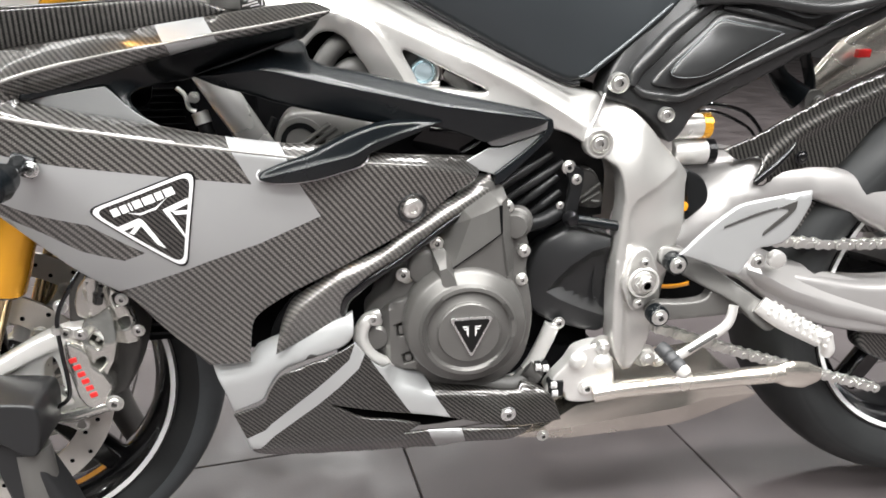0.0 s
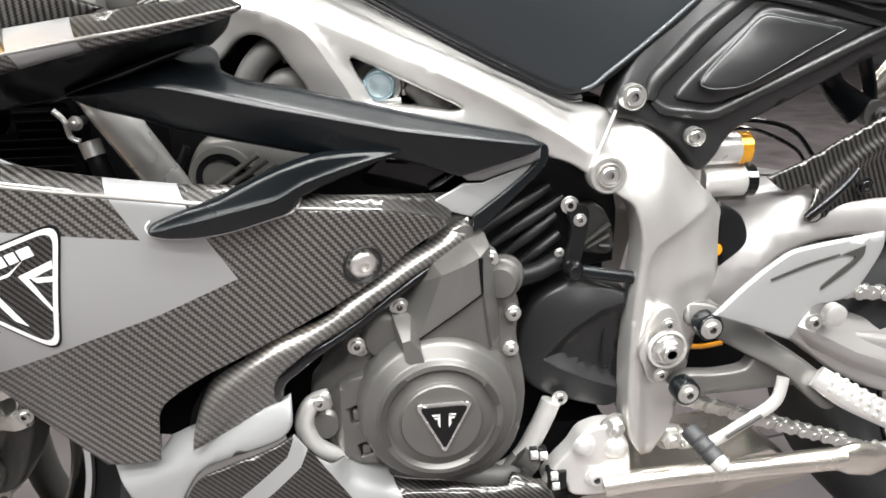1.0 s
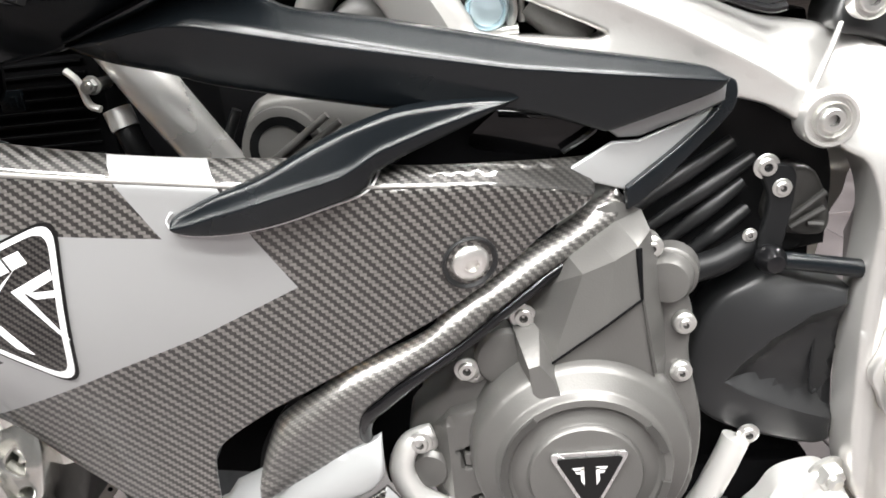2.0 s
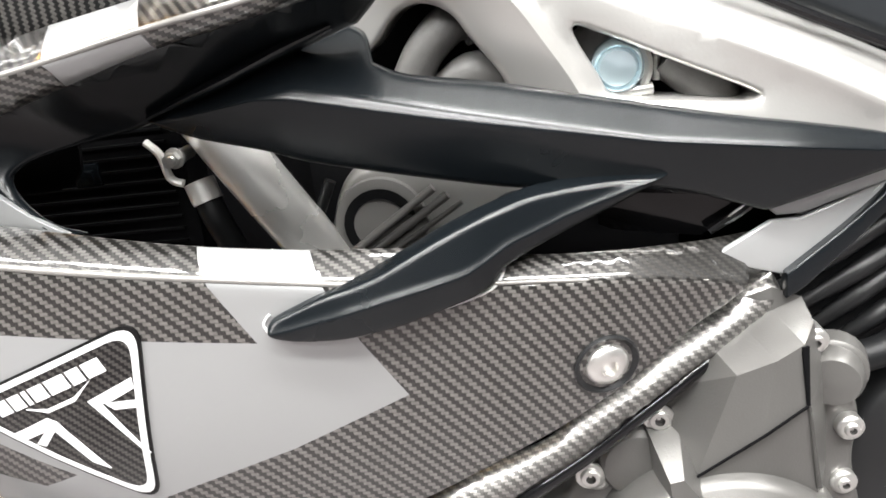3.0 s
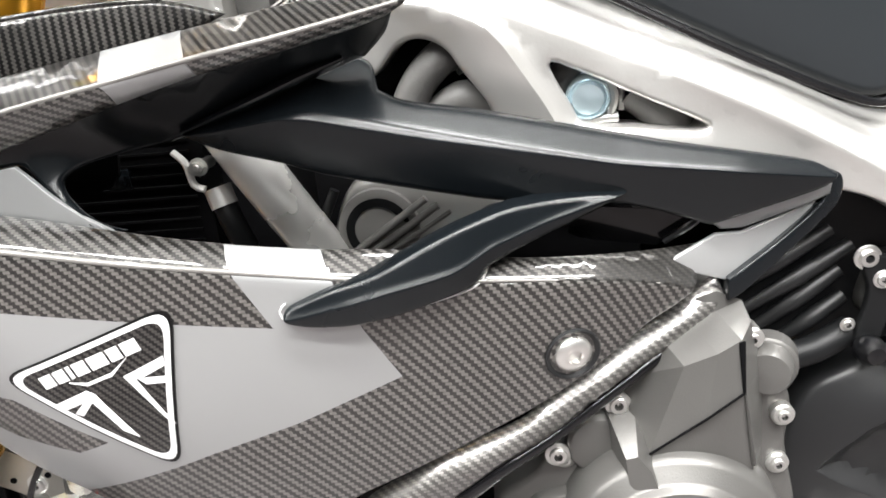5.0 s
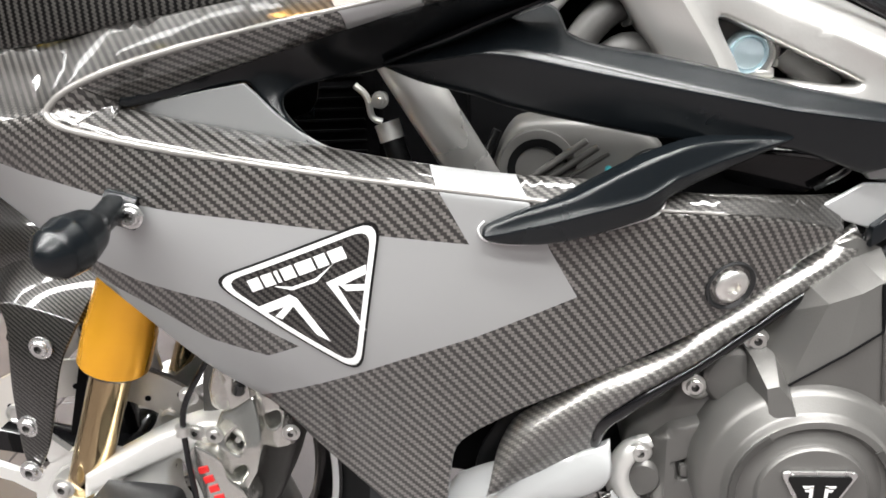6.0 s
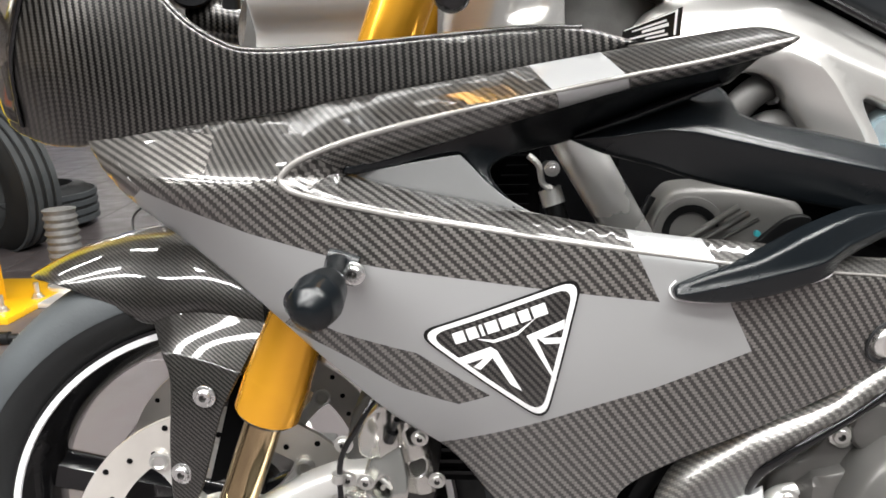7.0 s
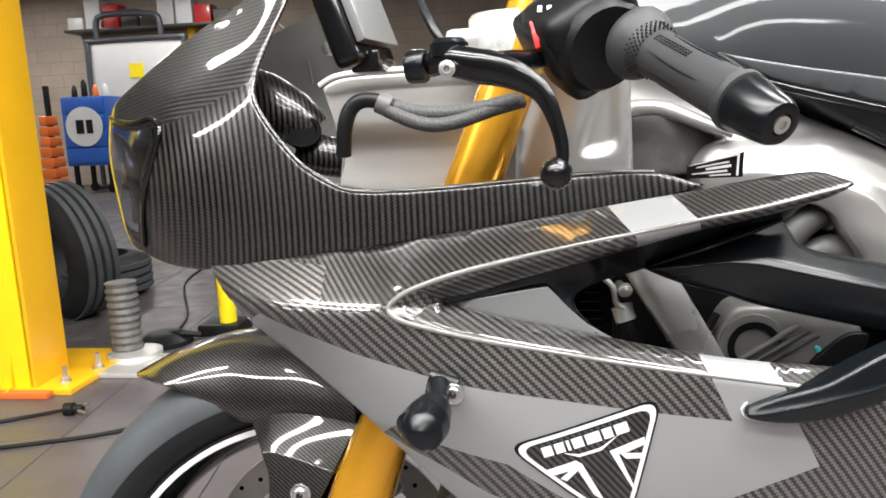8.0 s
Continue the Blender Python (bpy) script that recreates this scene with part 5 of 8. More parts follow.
# faceted tower above the round cover, with dark rods for the shade in its grooves
TV = [(0.122, 0.7945, 0.505), (0.144, 0.799, 0.563), (0.164, 0.7975, 0.571), (0.157, 0.7935, 0.529), (0.179, 0.802, 0.577), (0.180, 0.7965, 0.544), (0.188, 0.799, 0.491), (0.119, 0.7965, 0.470), (0.190, 0.800, 0.465),
      (0.107, 0.830, 0.540), (0.131, 0.830, 0.575), (0.152, 0.830, 0.593), (0.171, 0.830, 0.599), (0.187, 0.830, 0.592), (0.191, 0.822, 0.580), (0.199, 0.822, 0.548), (0.201, 0.822, 0.490), (0.201, 0.824, 0.460), (0.106, 0.830, 0.500), (0.104, 0.830, 0.465), (0.153, 0.826, 0.580), (0.171, 0.828, 0.586)]
TF = [(0, 3, 2, 1), (3, 5, 4, 2), (0, 6, 5, 3), (0, 7, 8, 6), (1, 2, 20, 10), (2, 4, 21, 20), (20, 21, 12, 11), (20, 11, 10), (4, 14, 13, 21), (21, 13, 12), (4, 5, 15, 14), (5, 6, 16, 15), (6, 8, 17, 16), (0, 1, 9, 18), (1, 10, 9), (7, 0, 18, 19)]
tower = part("cover_tower", (TV, TF), M_ENGINE, cover, "", 5)
part("tower_groove", tube([(0.1215, 0.7935, 0.5045), (0.157, 0.7927, 0.529), (0.1800, 0.7957, 0.544)], 0.0008, 8, 1), M_PIT, cover)
part("tower_groove", tube([(0.1800, 0.7960, 0.544), (0.1795, 0.7985, 0.560), (0.1793, 0.8020, 0.576)], [0.0010, 0.0016, 0.0022], 8, 1), M_PIT, cover)
part("tower_groove", tube([(0.1805, 0.7957, 0.544), (0.1845, 0.7972, 0.515), (0.1885, 0.7985, 0.490)], [0.0008, 0.0012, 0.0016], 8, 1), M_ENGINE_DK, cover)
for bx, by, bz in ((0.106, 0.818, 0.528), (0.065, 0.818, 0.491), (0.027, 0.812, 0.438)):
    part("cover_bolt", hexbolt(bx, by, bz, 0.0062), M_ZINC, cover)
part("web", loft([[(0.096, 0.832, 0.526), (0.116, 0.832, 0.526), (0.129, 0.826, 0.506), (0.132, 0.806, 0.480), (0.119, 0.804, 0.461), (0.104, 0.806, 0.468)], [(0.100, 0.806, 0.520), (0.115, 0.805, 0.521), (0.126, 0.800, 0.503), (0.130, 0.792, 0.481), (0.118, 0.792, 0.463), (0.106, 0.794, 0.470)], [(0.106, 0.788, 0.505), (0.113, 0.786, 0.508), (0.121, 0.783, 0.498), (0.126, 0.781, 0.483), (0.117, 0.781, 0.467), (0.109, 0.783, 0.472)]]), M_ENGINE, cover, "", 30)
part("oil_filler", join(spin([(0.0165, 0.02), (0.0165, -0.004), (0.014, -0.009), (0.001, -0.010)], (0.203, 0.824, 0.545), (0.35, 1, 0), 28), spin([(0.019, 0.02), (0.019, 0.006), (0.0165, 0.004)], (0.203, 0.824, 0.545), (0.35, 1, 0), 28)), M_ENGINE, cover)
part("round_bulge", lathe([(0.0235, 0.835), (0.0230, 0.8185), (0.0205, 0.8150), (0.0180, 0.8140), (0.001, 0.8135)], (0.094, 0, 0.497), "y", 36), M_ENGINE, cover, "", 30)
part("water_pump_ring", tube([(0.036, 0.818, 0.444), (0.020, 0.816, 0.436), (0.011, 0.816, 0.415), (0.018, 0.816, 0.392), (0.034, 0.818, 0.378), (0.050, 0.820, 0.372)], [0.005, 0.0085, 0.0095, 0.0095, 0.0085, 0.005], 14), M_ALLOY, cover, "bare alloy cover edge")
part("water_pump", sheet([(0.034, 0.440, 1), (0.050, 0.456, 1), (0.075, 0.466), (0.085, 0.478, 1), (0.092, 0.420), (0.080, 0.365, 1), (0.052, 0.370), (0.037, 0.391, 1), (0.031, 0.415)], lambda q: 0.8135 - 0.12 * (np.atleast_2d(q)[:, 0] - 0.05) + 0.9 * np.clip(0.047 - np.atleast_2d(q)[:, 0], 0, 1), 0.030, 0.007, 0.003, lines=[[(0.047, 0.448), (0.047, 0.41), (0.047, 0.375)]], holes=[[(0.054, 0.427, 1), (0.067, 0.433, 1), (0.067, 0.415, 1), (0.057, 0.412, 1)], [(0.061, 0.387, 1), (0.073, 0.392, 1), (0.075, 0.379, 1), (0.064, 0.375, 1)]]), M_ENGINE, cover, "", 25)
part("pump_boss", slab(0.0575, 0.8115, 0.4155, 0.0655, 0.835, 0.4255, 0.002), M_ENGINE, cover)
part("pump_boss", slab(0.0645, 0.8105, 0.3785, 0.0725, 0.835, 0.3865, 0.002), M_ENGINE, cover)
part("pump_dome", lathe([(0.017, 0.835), (0.0165, 0.820), (0.013, 0.8165), (0.001, 0.8155)], (0.030, 0, 0.409), "y", 28), M_ENGINE, cover)
for bx, bz in ((0.192, 0.568), (0.214, 0.511), (0.212, 0.474), (0.111, 0.523), (0.070, 0.485), (0.031, 0.430), (0.045, 0.375)):
    part("cover_bolt", join(spin([(0.0078, 0.012), (0.0078, -0.002), (0.0066, -0.003)], (bx, 0.824, bz), (0, 1, 0), 24), hexbolt(bx, 0.8215, bz, 0.0044)), M_ZINC, cover)
# sprocket cover: large dark shell with a raised chevron
SPK = [(0.338, 0.512, 1), (0.312, 0.521), (0.287, 0.528, 1), (0.268, 0.518), (0.249, 0.505), (0.235, 0.480), (0.229, 0.450), (0.232, 0.425), (0.249, 0.403), (0.290, 0.386), (0.325, 0.376), (0.339, 0.380, 1)]
SUNK = [(0.40, 0.520), (0.337, 0.503), (0.310, 0.497), (0.284, 0.479), (0.266, 0.458), (0.254, 0.440), (0.270, 0.430), (0.300, 0.415), (0.345, 0.396), (0.40, 0.380)]
SPK_FACE = depth_map([(0.337, 0.526, 0.860), (0.287, 0.526, 0.862), (0.244, 0.503, 0.866), (0.229, 0.43, 0.866), (0.339, 0.38, 0.862), (0.29, 0.455, 0.850), (0.33, 0.455, 0.852), (0.29, 0.505, 0.851), (0.335, 0.505, 0.850)], 1e-5)


def SPK_DEPTH(q):
    """A domed shell whose rear triangle is sunk behind sloping flanks."""
    q = np.atleast_2d(q)
    return SPK_FACE(q) + 0.013 * np.where(inside(q, SUNK), np.clip(reach(q, SUNK) / 0.013, 0, 1), 0)


spk = part("sprocket_cover", sheet(SPK, SPK_DEPTH, 0.03, 0.006, 0.004, lines=[[(0.334, 0.5025), (0.310, 0.497), (0.284, 0.479), (0.266, 0.458), (0.254, 0.440), (0.270, 0.430), (0.300, 0.415), (0.336, 0.400)]], band=(0.0008, 0.002, 0.004)), M_COVER, engine, "charcoal plastic sprocket cover", 25)
part("slot_rib", tube([(0.324, 0.8625, 0.474), (0.319, 0.8625, 0.471), (0.319, 0.8625, 0.428), (0.324, 0.8625, 0.425)], 0.0014, 8), M_DARK, spk)
# airbox side with slanted ribs, throttle linkage
airbox = part("airbox", sheet([(0.19, 0.60, 1), (0.25, 0.655), (0.30, 0.635), (0.335, 0.60), (0.337, 0.53, 1), (0.24, 0.52), (0.20, 0.56)], flat(0.895), 0.02, 0.02, 0.004), M_DARK, BIKE, "ribbed dark plastic airbox side")
for a_, b_ in (((0.191, 0.570), (0.262, 0.618)), ((0.201, 0.555), (0.277, 0.606)), ((0.211, 0.541), (0.270, 0.588)), ((0.226, 0.529), (0.274, 0.568))):
    part("rib", tube([(a_[0], 0.889, a_[1]), (a_[0] * 0.5 + b_[0] * 0.5, 0.882, a_[1] * 0.5 + b_[1] * 0.5 + 0.002), (b_[0], 0.884, b_[1])], [0.0035, 0.0062, 0.0050], 12), M_COVER, airbox)
part("airbox_lobe", join(sheet([(0.30, 0.598), (0.318, 0.592), (0.330, 0.560), (0.322, 0.545), (0.288, 0.555), (0.292, 0.585)], flat(0.875), 0.02, 0.012, 0.005), *[tube([(0.288 + 0.012 * k, 0.872, 0.553 + 0.002 * k), (0.322, 0.870, 0.580 - 0.012 * k)], 0.0025, 8) for k in range(3)]), M_ENGINE_DK, engine)
arm = part("gear_linkage", sheet([(0.272, 0.604), (0.288, 0.606), (0.296, 0.596), (0.289, 0.548), (0.279, 0.538), (0.272, 0.545), (0.278, 0.580)], flat(0.855), 0.006, 0.010, 0.002), M_DARK, BIKE, "dark alloy gear linkage arm")
part("link_rod", tube([(0.278, 0.850, 0.541), (0.300, 0.850, 0.537), (0.350, 0.852, 0.526)], [0.0065, 0.0062, 0.0068], 14), M_BLACK, arm)
part("ball_joint", lathe([(0.001, 0.838), (0.006, 0.839), (0.0098, 0.845), (0.0105, 0.851), (0.008, 0.858)], (0.279, 0, 0.541), "y", 24), M_GLOSSBLACK, arm)
part("link_screw", hexbolt(0.286, 0.855, 0.590, 0.0046), M_ZINC, arm)
part("link_screw", hexbolt(0.276, 0.858, 0.605, 0.0062), M_ZINC, arm)
part("link_screw", hexbolt(0.268, 0.86, 0.556, 0.0036), M_ZINC, arm)
part("starter_hose", tube([(0.225, 0.862, 0.532), (0.25, 0.866, 0.536), (0.275, 0.870, 0.548)], 0.010, 14), M_DARK, engine)
pipe = part("coolant_pipe", tube([(0.262, 0.852, 0.395), (0.252, 0.850, 0.372), (0.235, 0.846, 0.342), (0.218, 0.842, 0.326), (0.195, 0.840, 0.320)], 0.0105, 16), M_ALLOY, engine, "bright alloy coolant pipe")
part("hose_clip", join(tube([(0.224, 0.840, 0.342), (0.240, 0.838, 0.326)], 0.0128, 18, 1), slab(0.226, 0.826, 0.318, 0.238, 0.836, 0.334, 0.002)), M_ENGINE_DK, engine)
part("coolant_hose", tube([(0.228, 0.842, 0.332), (0.208, 0.838, 0.320), (0.172, 0.838, 0.325), (0.14, 0.845, 0.335)], 0.0125, 16), M_HOSE, engine)
wire = part("wire_connector", join(slab(0.236, 0.832, 0.330, 0.244, 0.842, 0.352, 0.0015), slab(0.246, 0.832, 0.338, 0.254, 0.842, 0.350, 0.0015), slab(0.256, 0.83, 0.300, 0.276, 0.846, 0.322, 0.002)), M_DARK, engine)
for wx, wz in ((0.240, 0.346), (0.250, 0.344), (0.262, 0.318), (0.264, 0.306)):
    part("connector_clip", join(slab(wx - 0.004, 0.827, wz - 0.004, wx + 0.004, 0.833, wz + 0.004, 0.001), hexbolt(wx, 0.827, wz, 0.0018)), M_LIGHTGREY, wire)
part("rear_case_bolt", hexbolt(0.272, 0.855, 0.396, 0.006), M_ZINC, engine)

# -- what shows through the windows of frame and fairing
part("cam_cover", sheet([(-0.086, 0.610), (-0.078, 0.650), (-0.068, 0.672), (-0.055, 0.681), (-0.013, 0.681), (0.03, 0.672), (0.044, 0.65), (0.0, 0.618), (-0.05, 0.60)], flat(0.868), 0.05, 0.012, 0.008), M_CAM, engine, "pale grey painted cam cover")
# no hollow is cut: a dark sheet gives the crescent recess its shade
arc_ = [(-0.047 + r_ * math.cos(radians(a_)), 0.646 + r_ * math.sin(radians(a_)), 1) for r_, span in ((0.0225, range(10, 221, 15)), (0.0165, range(214, 15, -15))) for a_ in span]
part("cam_crescent", sheet(arc_, flat(0.8615), 0.004, 0.02, 0.0, n=1), M_DARK, engine, "dark crescent, a recess's shade put into its colour")
part("cam_disc", lathe([(0.0285, 0.868), (0.0280, 0.8635), (0.0230, 0.8622), (0.001, 0.862)], (-0.047, 0, 0.646), "y", 40), M_CAM, engine)
for k in range(3):
    part("cam_rib", tube([(-0.072 + 0.010 * k, 0.859, 0.627 - 0.002 * k), (-0.012 + 0.008 * k, 0.857, 0.667 - 0.005 * k)], 0.0026 if k < 2 else 0.0016, 10), (M_CAM, M_ENGINE, M_ENGINE_DK)[k], engine)
part("cam_plate", sheet([(0.0, 0.630), (0.012, 0.645), (0.030, 0.658), (0.046, 0.655), (0.03, 0.63)], flat(0.860), 0.004, 0.012, 0.002), M_DARK, engine)
part("teal_mark", lathe([(0.0026, 0.860), (0.0026, 0.8575), (0.001, 0.857)], (0.004, 0, 0.645), "y", 16), M_TEAL, engine, "teal paint mark")
part("cam_bracket", tube([(-0.098, 0.880, 0.628), (-0.088, 0.872, 0.650), (-0.076, 0.872, 0.674)], 0.0035, 10), M_DARK, engine)
part("cam_stud", nuts(-0.092, 0.872, 0.655, 0.005), M_DARK, engine)
# added black sheet: the bay's deep shade put into its colour
part("engine_bay_backing", sheet([(-0.31, 0.56, 1), (-0.31, 0.745), (-0.14, 0.765), (-0.03, 0.790), (0.10, 0.755), (0.22, 0.69), (0.22, 0.57, 1)], flat(0.955), 0.004, 0.03, 0.0), M_PIT, engine, "black sheet standing in for the shaded engine bay")
radiator = part("radiator", slab(-0.30, 0.875, 0.60, -0.165, 0.905, 0.74, 0.004), M_PIT, BIKE, "black finned radiator")
for k in range(15):
    part("fin", slab(-0.295, 0.8725, 0.612 + 0.008 * k, -0.175, 0.876, 0.6135 + 0.008 * k, 0.0), M_PIT, radiator)
part("radiator_bracket", join(slab(-0.222, 0.846, 0.690, -0.206, 0.850, 0.704, 0.0015), slab(-0.214, 0.844, 0.692, -0.209, 0.847, 0.700, 0.0008)), M_BLACK, radiator)
part("bracket_hook", tube([(-0.176, 0.852, 0.712), (-0.168, 0.850, 0.704), (-0.165, 0.850, 0.690), (-0.158, 0.850, 0.686)], 0.0025, 8), M_ALLOY, radiator)
part("bracket_bolt", join(spin([(0.004, 0.03), (0.004, 0.0)], (-0.160, 0.842, 0.701), (0, 1, 0), 16), nuts(-0.158, 0.846, 0.702, 0.0045)), M_ZINC, radiator)
part("header_pipe", tube([(-0.158, 0.874, 0.680), (-0.152, 0.870, 0.660), (-0.145, 0.874, 0.635)], 0.0085, 16), M_DARK, BIKE, "dark rubber-covered pipe")
part("pipe_collar", tube([(-0.1585, 0.872, 0.682), (-0.1545, 0.870, 0.669)], 0.0096, 18, 1), M_ALLOY, BIKE, "bright collar")
hoses = [([(-0.022, 0.886, 0.722), (-0.010, 0.884, 0.742), (0.008, 0.884, 0.757), (0.030, 0.892, 0.760)], 0.012), ([(0.0, 0.888, 0.716), (0.020, 0.884, 0.727), (0.046, 0.888, 0.712)], 0.013), ([(0.075, 0.895, 0.722), (0.095, 0.892, 0.742), (0.13, 0.9, 0.75)], 0.012), ([(0.128, 0.886, 0.726), (0.144, 0.886, 0.712), (0.158, 0.886, 0.694)], 0.014)]
for pts_, r_ in hoses:
    part("coolant_hose", tube(pts_, r_, 16), M_HOSE, engine)
part("hose_clip", tube([(0.014, 0.884, 0.756), (0.020, 0.886, 0.757)], 0.0135, 18, 1), M_ALLOY, engine)
part("blue_cap", spin([(0.0145, 0.02), (0.0145, 0.003), (0.013, 0.001), (0.0115, 0.0025), (0.010, 0.0), (0.001, -0.001)], (0.098, 0.866, 0.722), (0.1, 1, 0.15), 36), M_BLUECAP, engine, "pale blue plated cap")
part("cap_bracket", join(tube([(0.110, 0.874, 0.737), (0.116, 0.874, 0.722), (0.112, 0.876, 0.708)], 0.003, 8), tube([(0.092, 0.874, 0.707), (0.118, 0.876, 0.708)], 0.004, 10), tube([(0.122, 0.878, 0.735), (0.121, 0.88, 0.712)], 0.0022, 8)), M_ZINC, engine)
part("tank_inlet", sheet([(-0.156, 0.845), (-0.152, 0.804), (-0.149, 0.790, 1), (-0.075, 0.790, 1), (-0.061, 0.816), (-0.069, 0.842), (-0.081, 0.848), (-0.136, 0.851)], lambda q: 0.925 + 6.0 * (np.atleast_2d(q)[:, 0] + 0.11) ** 2, 0.02, 0.010, 0.005), M_HOSE, BIKE, "dark grey rubber intake", 50)

# -- tank and seat unit
TANK_DEPTH = depth_map([(-0.12, 0.905, 0.905), (0.027, 0.832, 0.880), (0.15, 0.766, 0.876), (0.28, 0.708, 0.874), (0.40, 0.79, 0.885), (0.1, 0.85, 0.868), (0.2, 0.80, 0.866), (-0.05, 0.95, 0.90), (0.1, 0.95, 0.895), (0.3, 0.9, 0.90), (0.1, 1.02, 0.94), (0.40, 0.9, 0.92), (-0.1, 1.0, 0.95)], 1e-5)
tank = part("fuel_tank", sheet([(-0.155, 0.925, 1), (-0.10, 0.900), (-0.020, 0.862), (0.027, 0.833), (0.077, 0.808), (0.144, 0.770), (0.212, 0.735), (0.268, 0.709), (0.290, 0.708), (0.312, 0.716), (0.360, 0.752), (0.415, 0.795), (0.45, 0.85), (0.42, 0.93), (0.25, 1.0), (0.05, 1.03), (-0.10, 1.01), (-0.17, 0.96)], TANK_DEPTH, 0.05, 0.02, 0.008), M_TANK, BIKE, "black lacquered fuel tank", 60)
part("tank_strip", sheet([(-0.082, 0.895, 1), (-0.052, 0.888), (-0.013, 0.8800), (0.046, 0.8690), (0.12, 0.853, 1), (0.12, 0.830, 1), (0.048, 0.848), (-0.025, 0.867), (-0.056, 0.879)], lambda q: 0.862 + 0.35 * (0.865 - 0.18 * np.atleast_2d(q)[:, 0] - np.atleast_2d(q)[:, 1]), 0.012, 0.010, 0.003), M_INNERSTRIP, tank, "pale grey strip", 50)
part("tank_strip_edge", tube([(-0.060, 0.866, 0.875), (-0.025, 0.864, 0.864), (0.048, 0.864, 0.844), (0.12, 0.866, 0.826)], 0.0035, 10), M_GLOSSBLACK, tank)
part("tank_edge", tube([(0.027, 0.868, 0.831), (0.144, 0.866, 0.7675), (0.212, 0.866, 0.7325), (0.268, 0.866, 0.7075), (0.286, 0.866, 0.7060)], 0.0028, 8), M_GLOSSBLACK, tank)
# grey rod draws the faint highlight on the tank's black edge
part("tank_edge", tube([(0.286, 0.866, 0.7130), (0.297, 0.866, 0.7165), (0.310, 0.867, 0.7265), (0.337, 0.869, 0.7460), (0.370, 0.873, 0.7710), (0.400, 0.876, 0.7950)], [0.0012, 0.0018, 0.0020, 0.0020, 0.0020, 0.0018], 12), M_INNERSTRIP, tank, "grey rod, the black edge's lit line put into colour")
SEAT_DEPTH = depth_map([(0.324, 0.690, 0.868), (0.348, 0.754, 0.885), (0.405, 0.80, 0.895), (0.69, 0.79, 0.905), (0.694, 0.770, 0.90), (0.572, 0.723, 0.89), (0.449, 0.666, 0.882), (0.42, 0.645, 0.875), (0.45, 0.73, 0.868), (0.55, 0.77, 0.88)], 1e-5)
seat = part("seat_unit", sheet([(0.318, 0.690), (0.328, 0.720), (0.348, 0.752), (0.375, 0.778), (0.41, 0.815), (0.45, 0.85), (0.62, 0.88), (0.85, 0.90, 1), (0.85, 0.84, 1), (0.694, 0.770), (0.572, 0.722), (0.470, 0.676), (0.445, 0.660), (0.430, 0.640), (0.412, 0.628), (0.392, 0.650), (0.370, 0.668), (0.345, 0.680)], SEAT_DEPTH, 0.04, 0.014, 0.006), M_SEAT, BIKE, "satin black seat unit and subframe", 60)
ISLAND = [(0.379, 0.702), (0.389, 0.718), (0.412, 0.740), (0.445, 0.769), (0.466, 0.784), (0.502, 0.778), (0.555, 0.768), (0.589, 0.762, 1), (0.544, 0.742), (0.488, 0.718), (0.445, 0.701), (0.420, 0.694), (0.398, 0.696)]
PANEL = [(0.400, 0.716), (0.409, 0.729), (0.432, 0.751), (0.455, 0.772), (0.466, 0.776), (0.481, 0.773), (0.518, 0.766), (0.549, 0.760, 1), (0.514, 0.745), (0.472, 0.726), (0.444, 0.713), (0.422, 0.710), (0.407, 0.711)]
UPPER = [(0.483, 0.800), (0.507, 0.796), (0.545, 0.786), (0.584, 0.777), (0.627, 0.788), (0.676, 0.804), (0.640, 0.818), (0.540, 0.818)]


def ISLAND_DEPTH(q):
    return SEAT_DEPTH(q) - 0.004


def PANEL_DEPTH(q):
    """A shallow dished panel, leaning back towards its upper edge."""
    q = np.atleast_2d(q)
    return np.minimum(SEAT_DEPTH(q) - 0.0095 + 0.16 * (q[:, 1] - 0.735), ISLAND_DEPTH(q) - 0.0015)


part("seat_island", sheet(ISLAND, ISLAND_DEPTH, 0.008, 0.008, 0.005), M_SEAT, seat, "raised moulded island", 60)
for poly, deep in ((PANEL, PANEL_DEPTH), (UPPER, lambda q: SEAT_DEPTH(q) - 0.003 + 0.35 * (np.atleast_2d(q)[:, 1] - 0.80))):
    part("seat_recess", sheet(poly, deep, 0.010, 0.007, 0.003), M_SEAT, seat, "satin black raised panel", 60)
    # a paler line round each panel draws the highlight on its edge
    ring = [(x, float(deep((x, z))[0]) + 0.0018, z) for x, z in curve_through(poly, 4)]
    part("panel_highlight", tube(ring + ring[:1], 0.0007, 6, 1), M_INNERSTRIP, seat, "thin grey line, the edge highlight put into colour")


def on_seat(pts, lift=0.001):
    return [(x, float(SEAT_DEPTH((x, z))[0]) + lift, z) for x, z in pts]


part("seat_rib", tube(on_seat([(0.354, 0.700), (0.360, 0.718), (0.383, 0.740), (0.409, 0.764), (0.452, 0.796), (0.48, 0.815)], -0.001), [0.006, 0.009, 0.010, 0.010, 0.009, 0.008], 14), M_SEAT, seat)
part("seat_rib", tube(on_seat([(0.357, 0.700), (0.369, 0.691), (0.392, 0.687), (0.418, 0.685), (0.453, 0.699), (0.524, 0.729), (0.595, 0.757), (0.679, 0.788), (0.75, 0.815)], -0.001), [0.004, 0.0055, 0.006, 0.006, 0.006, 0.006, 0.006, 0.006, 0.006], 14), M_SEAT, seat)
part("seat_rib", tube(on_seat([(0.466, 0.791), (0.509, 0.783), (0.571, 0.768), (0.600, 0.762)], -0.002), [0.003, 0.0042, 0.0038, 0.001], 12), M_SEAT, seat)
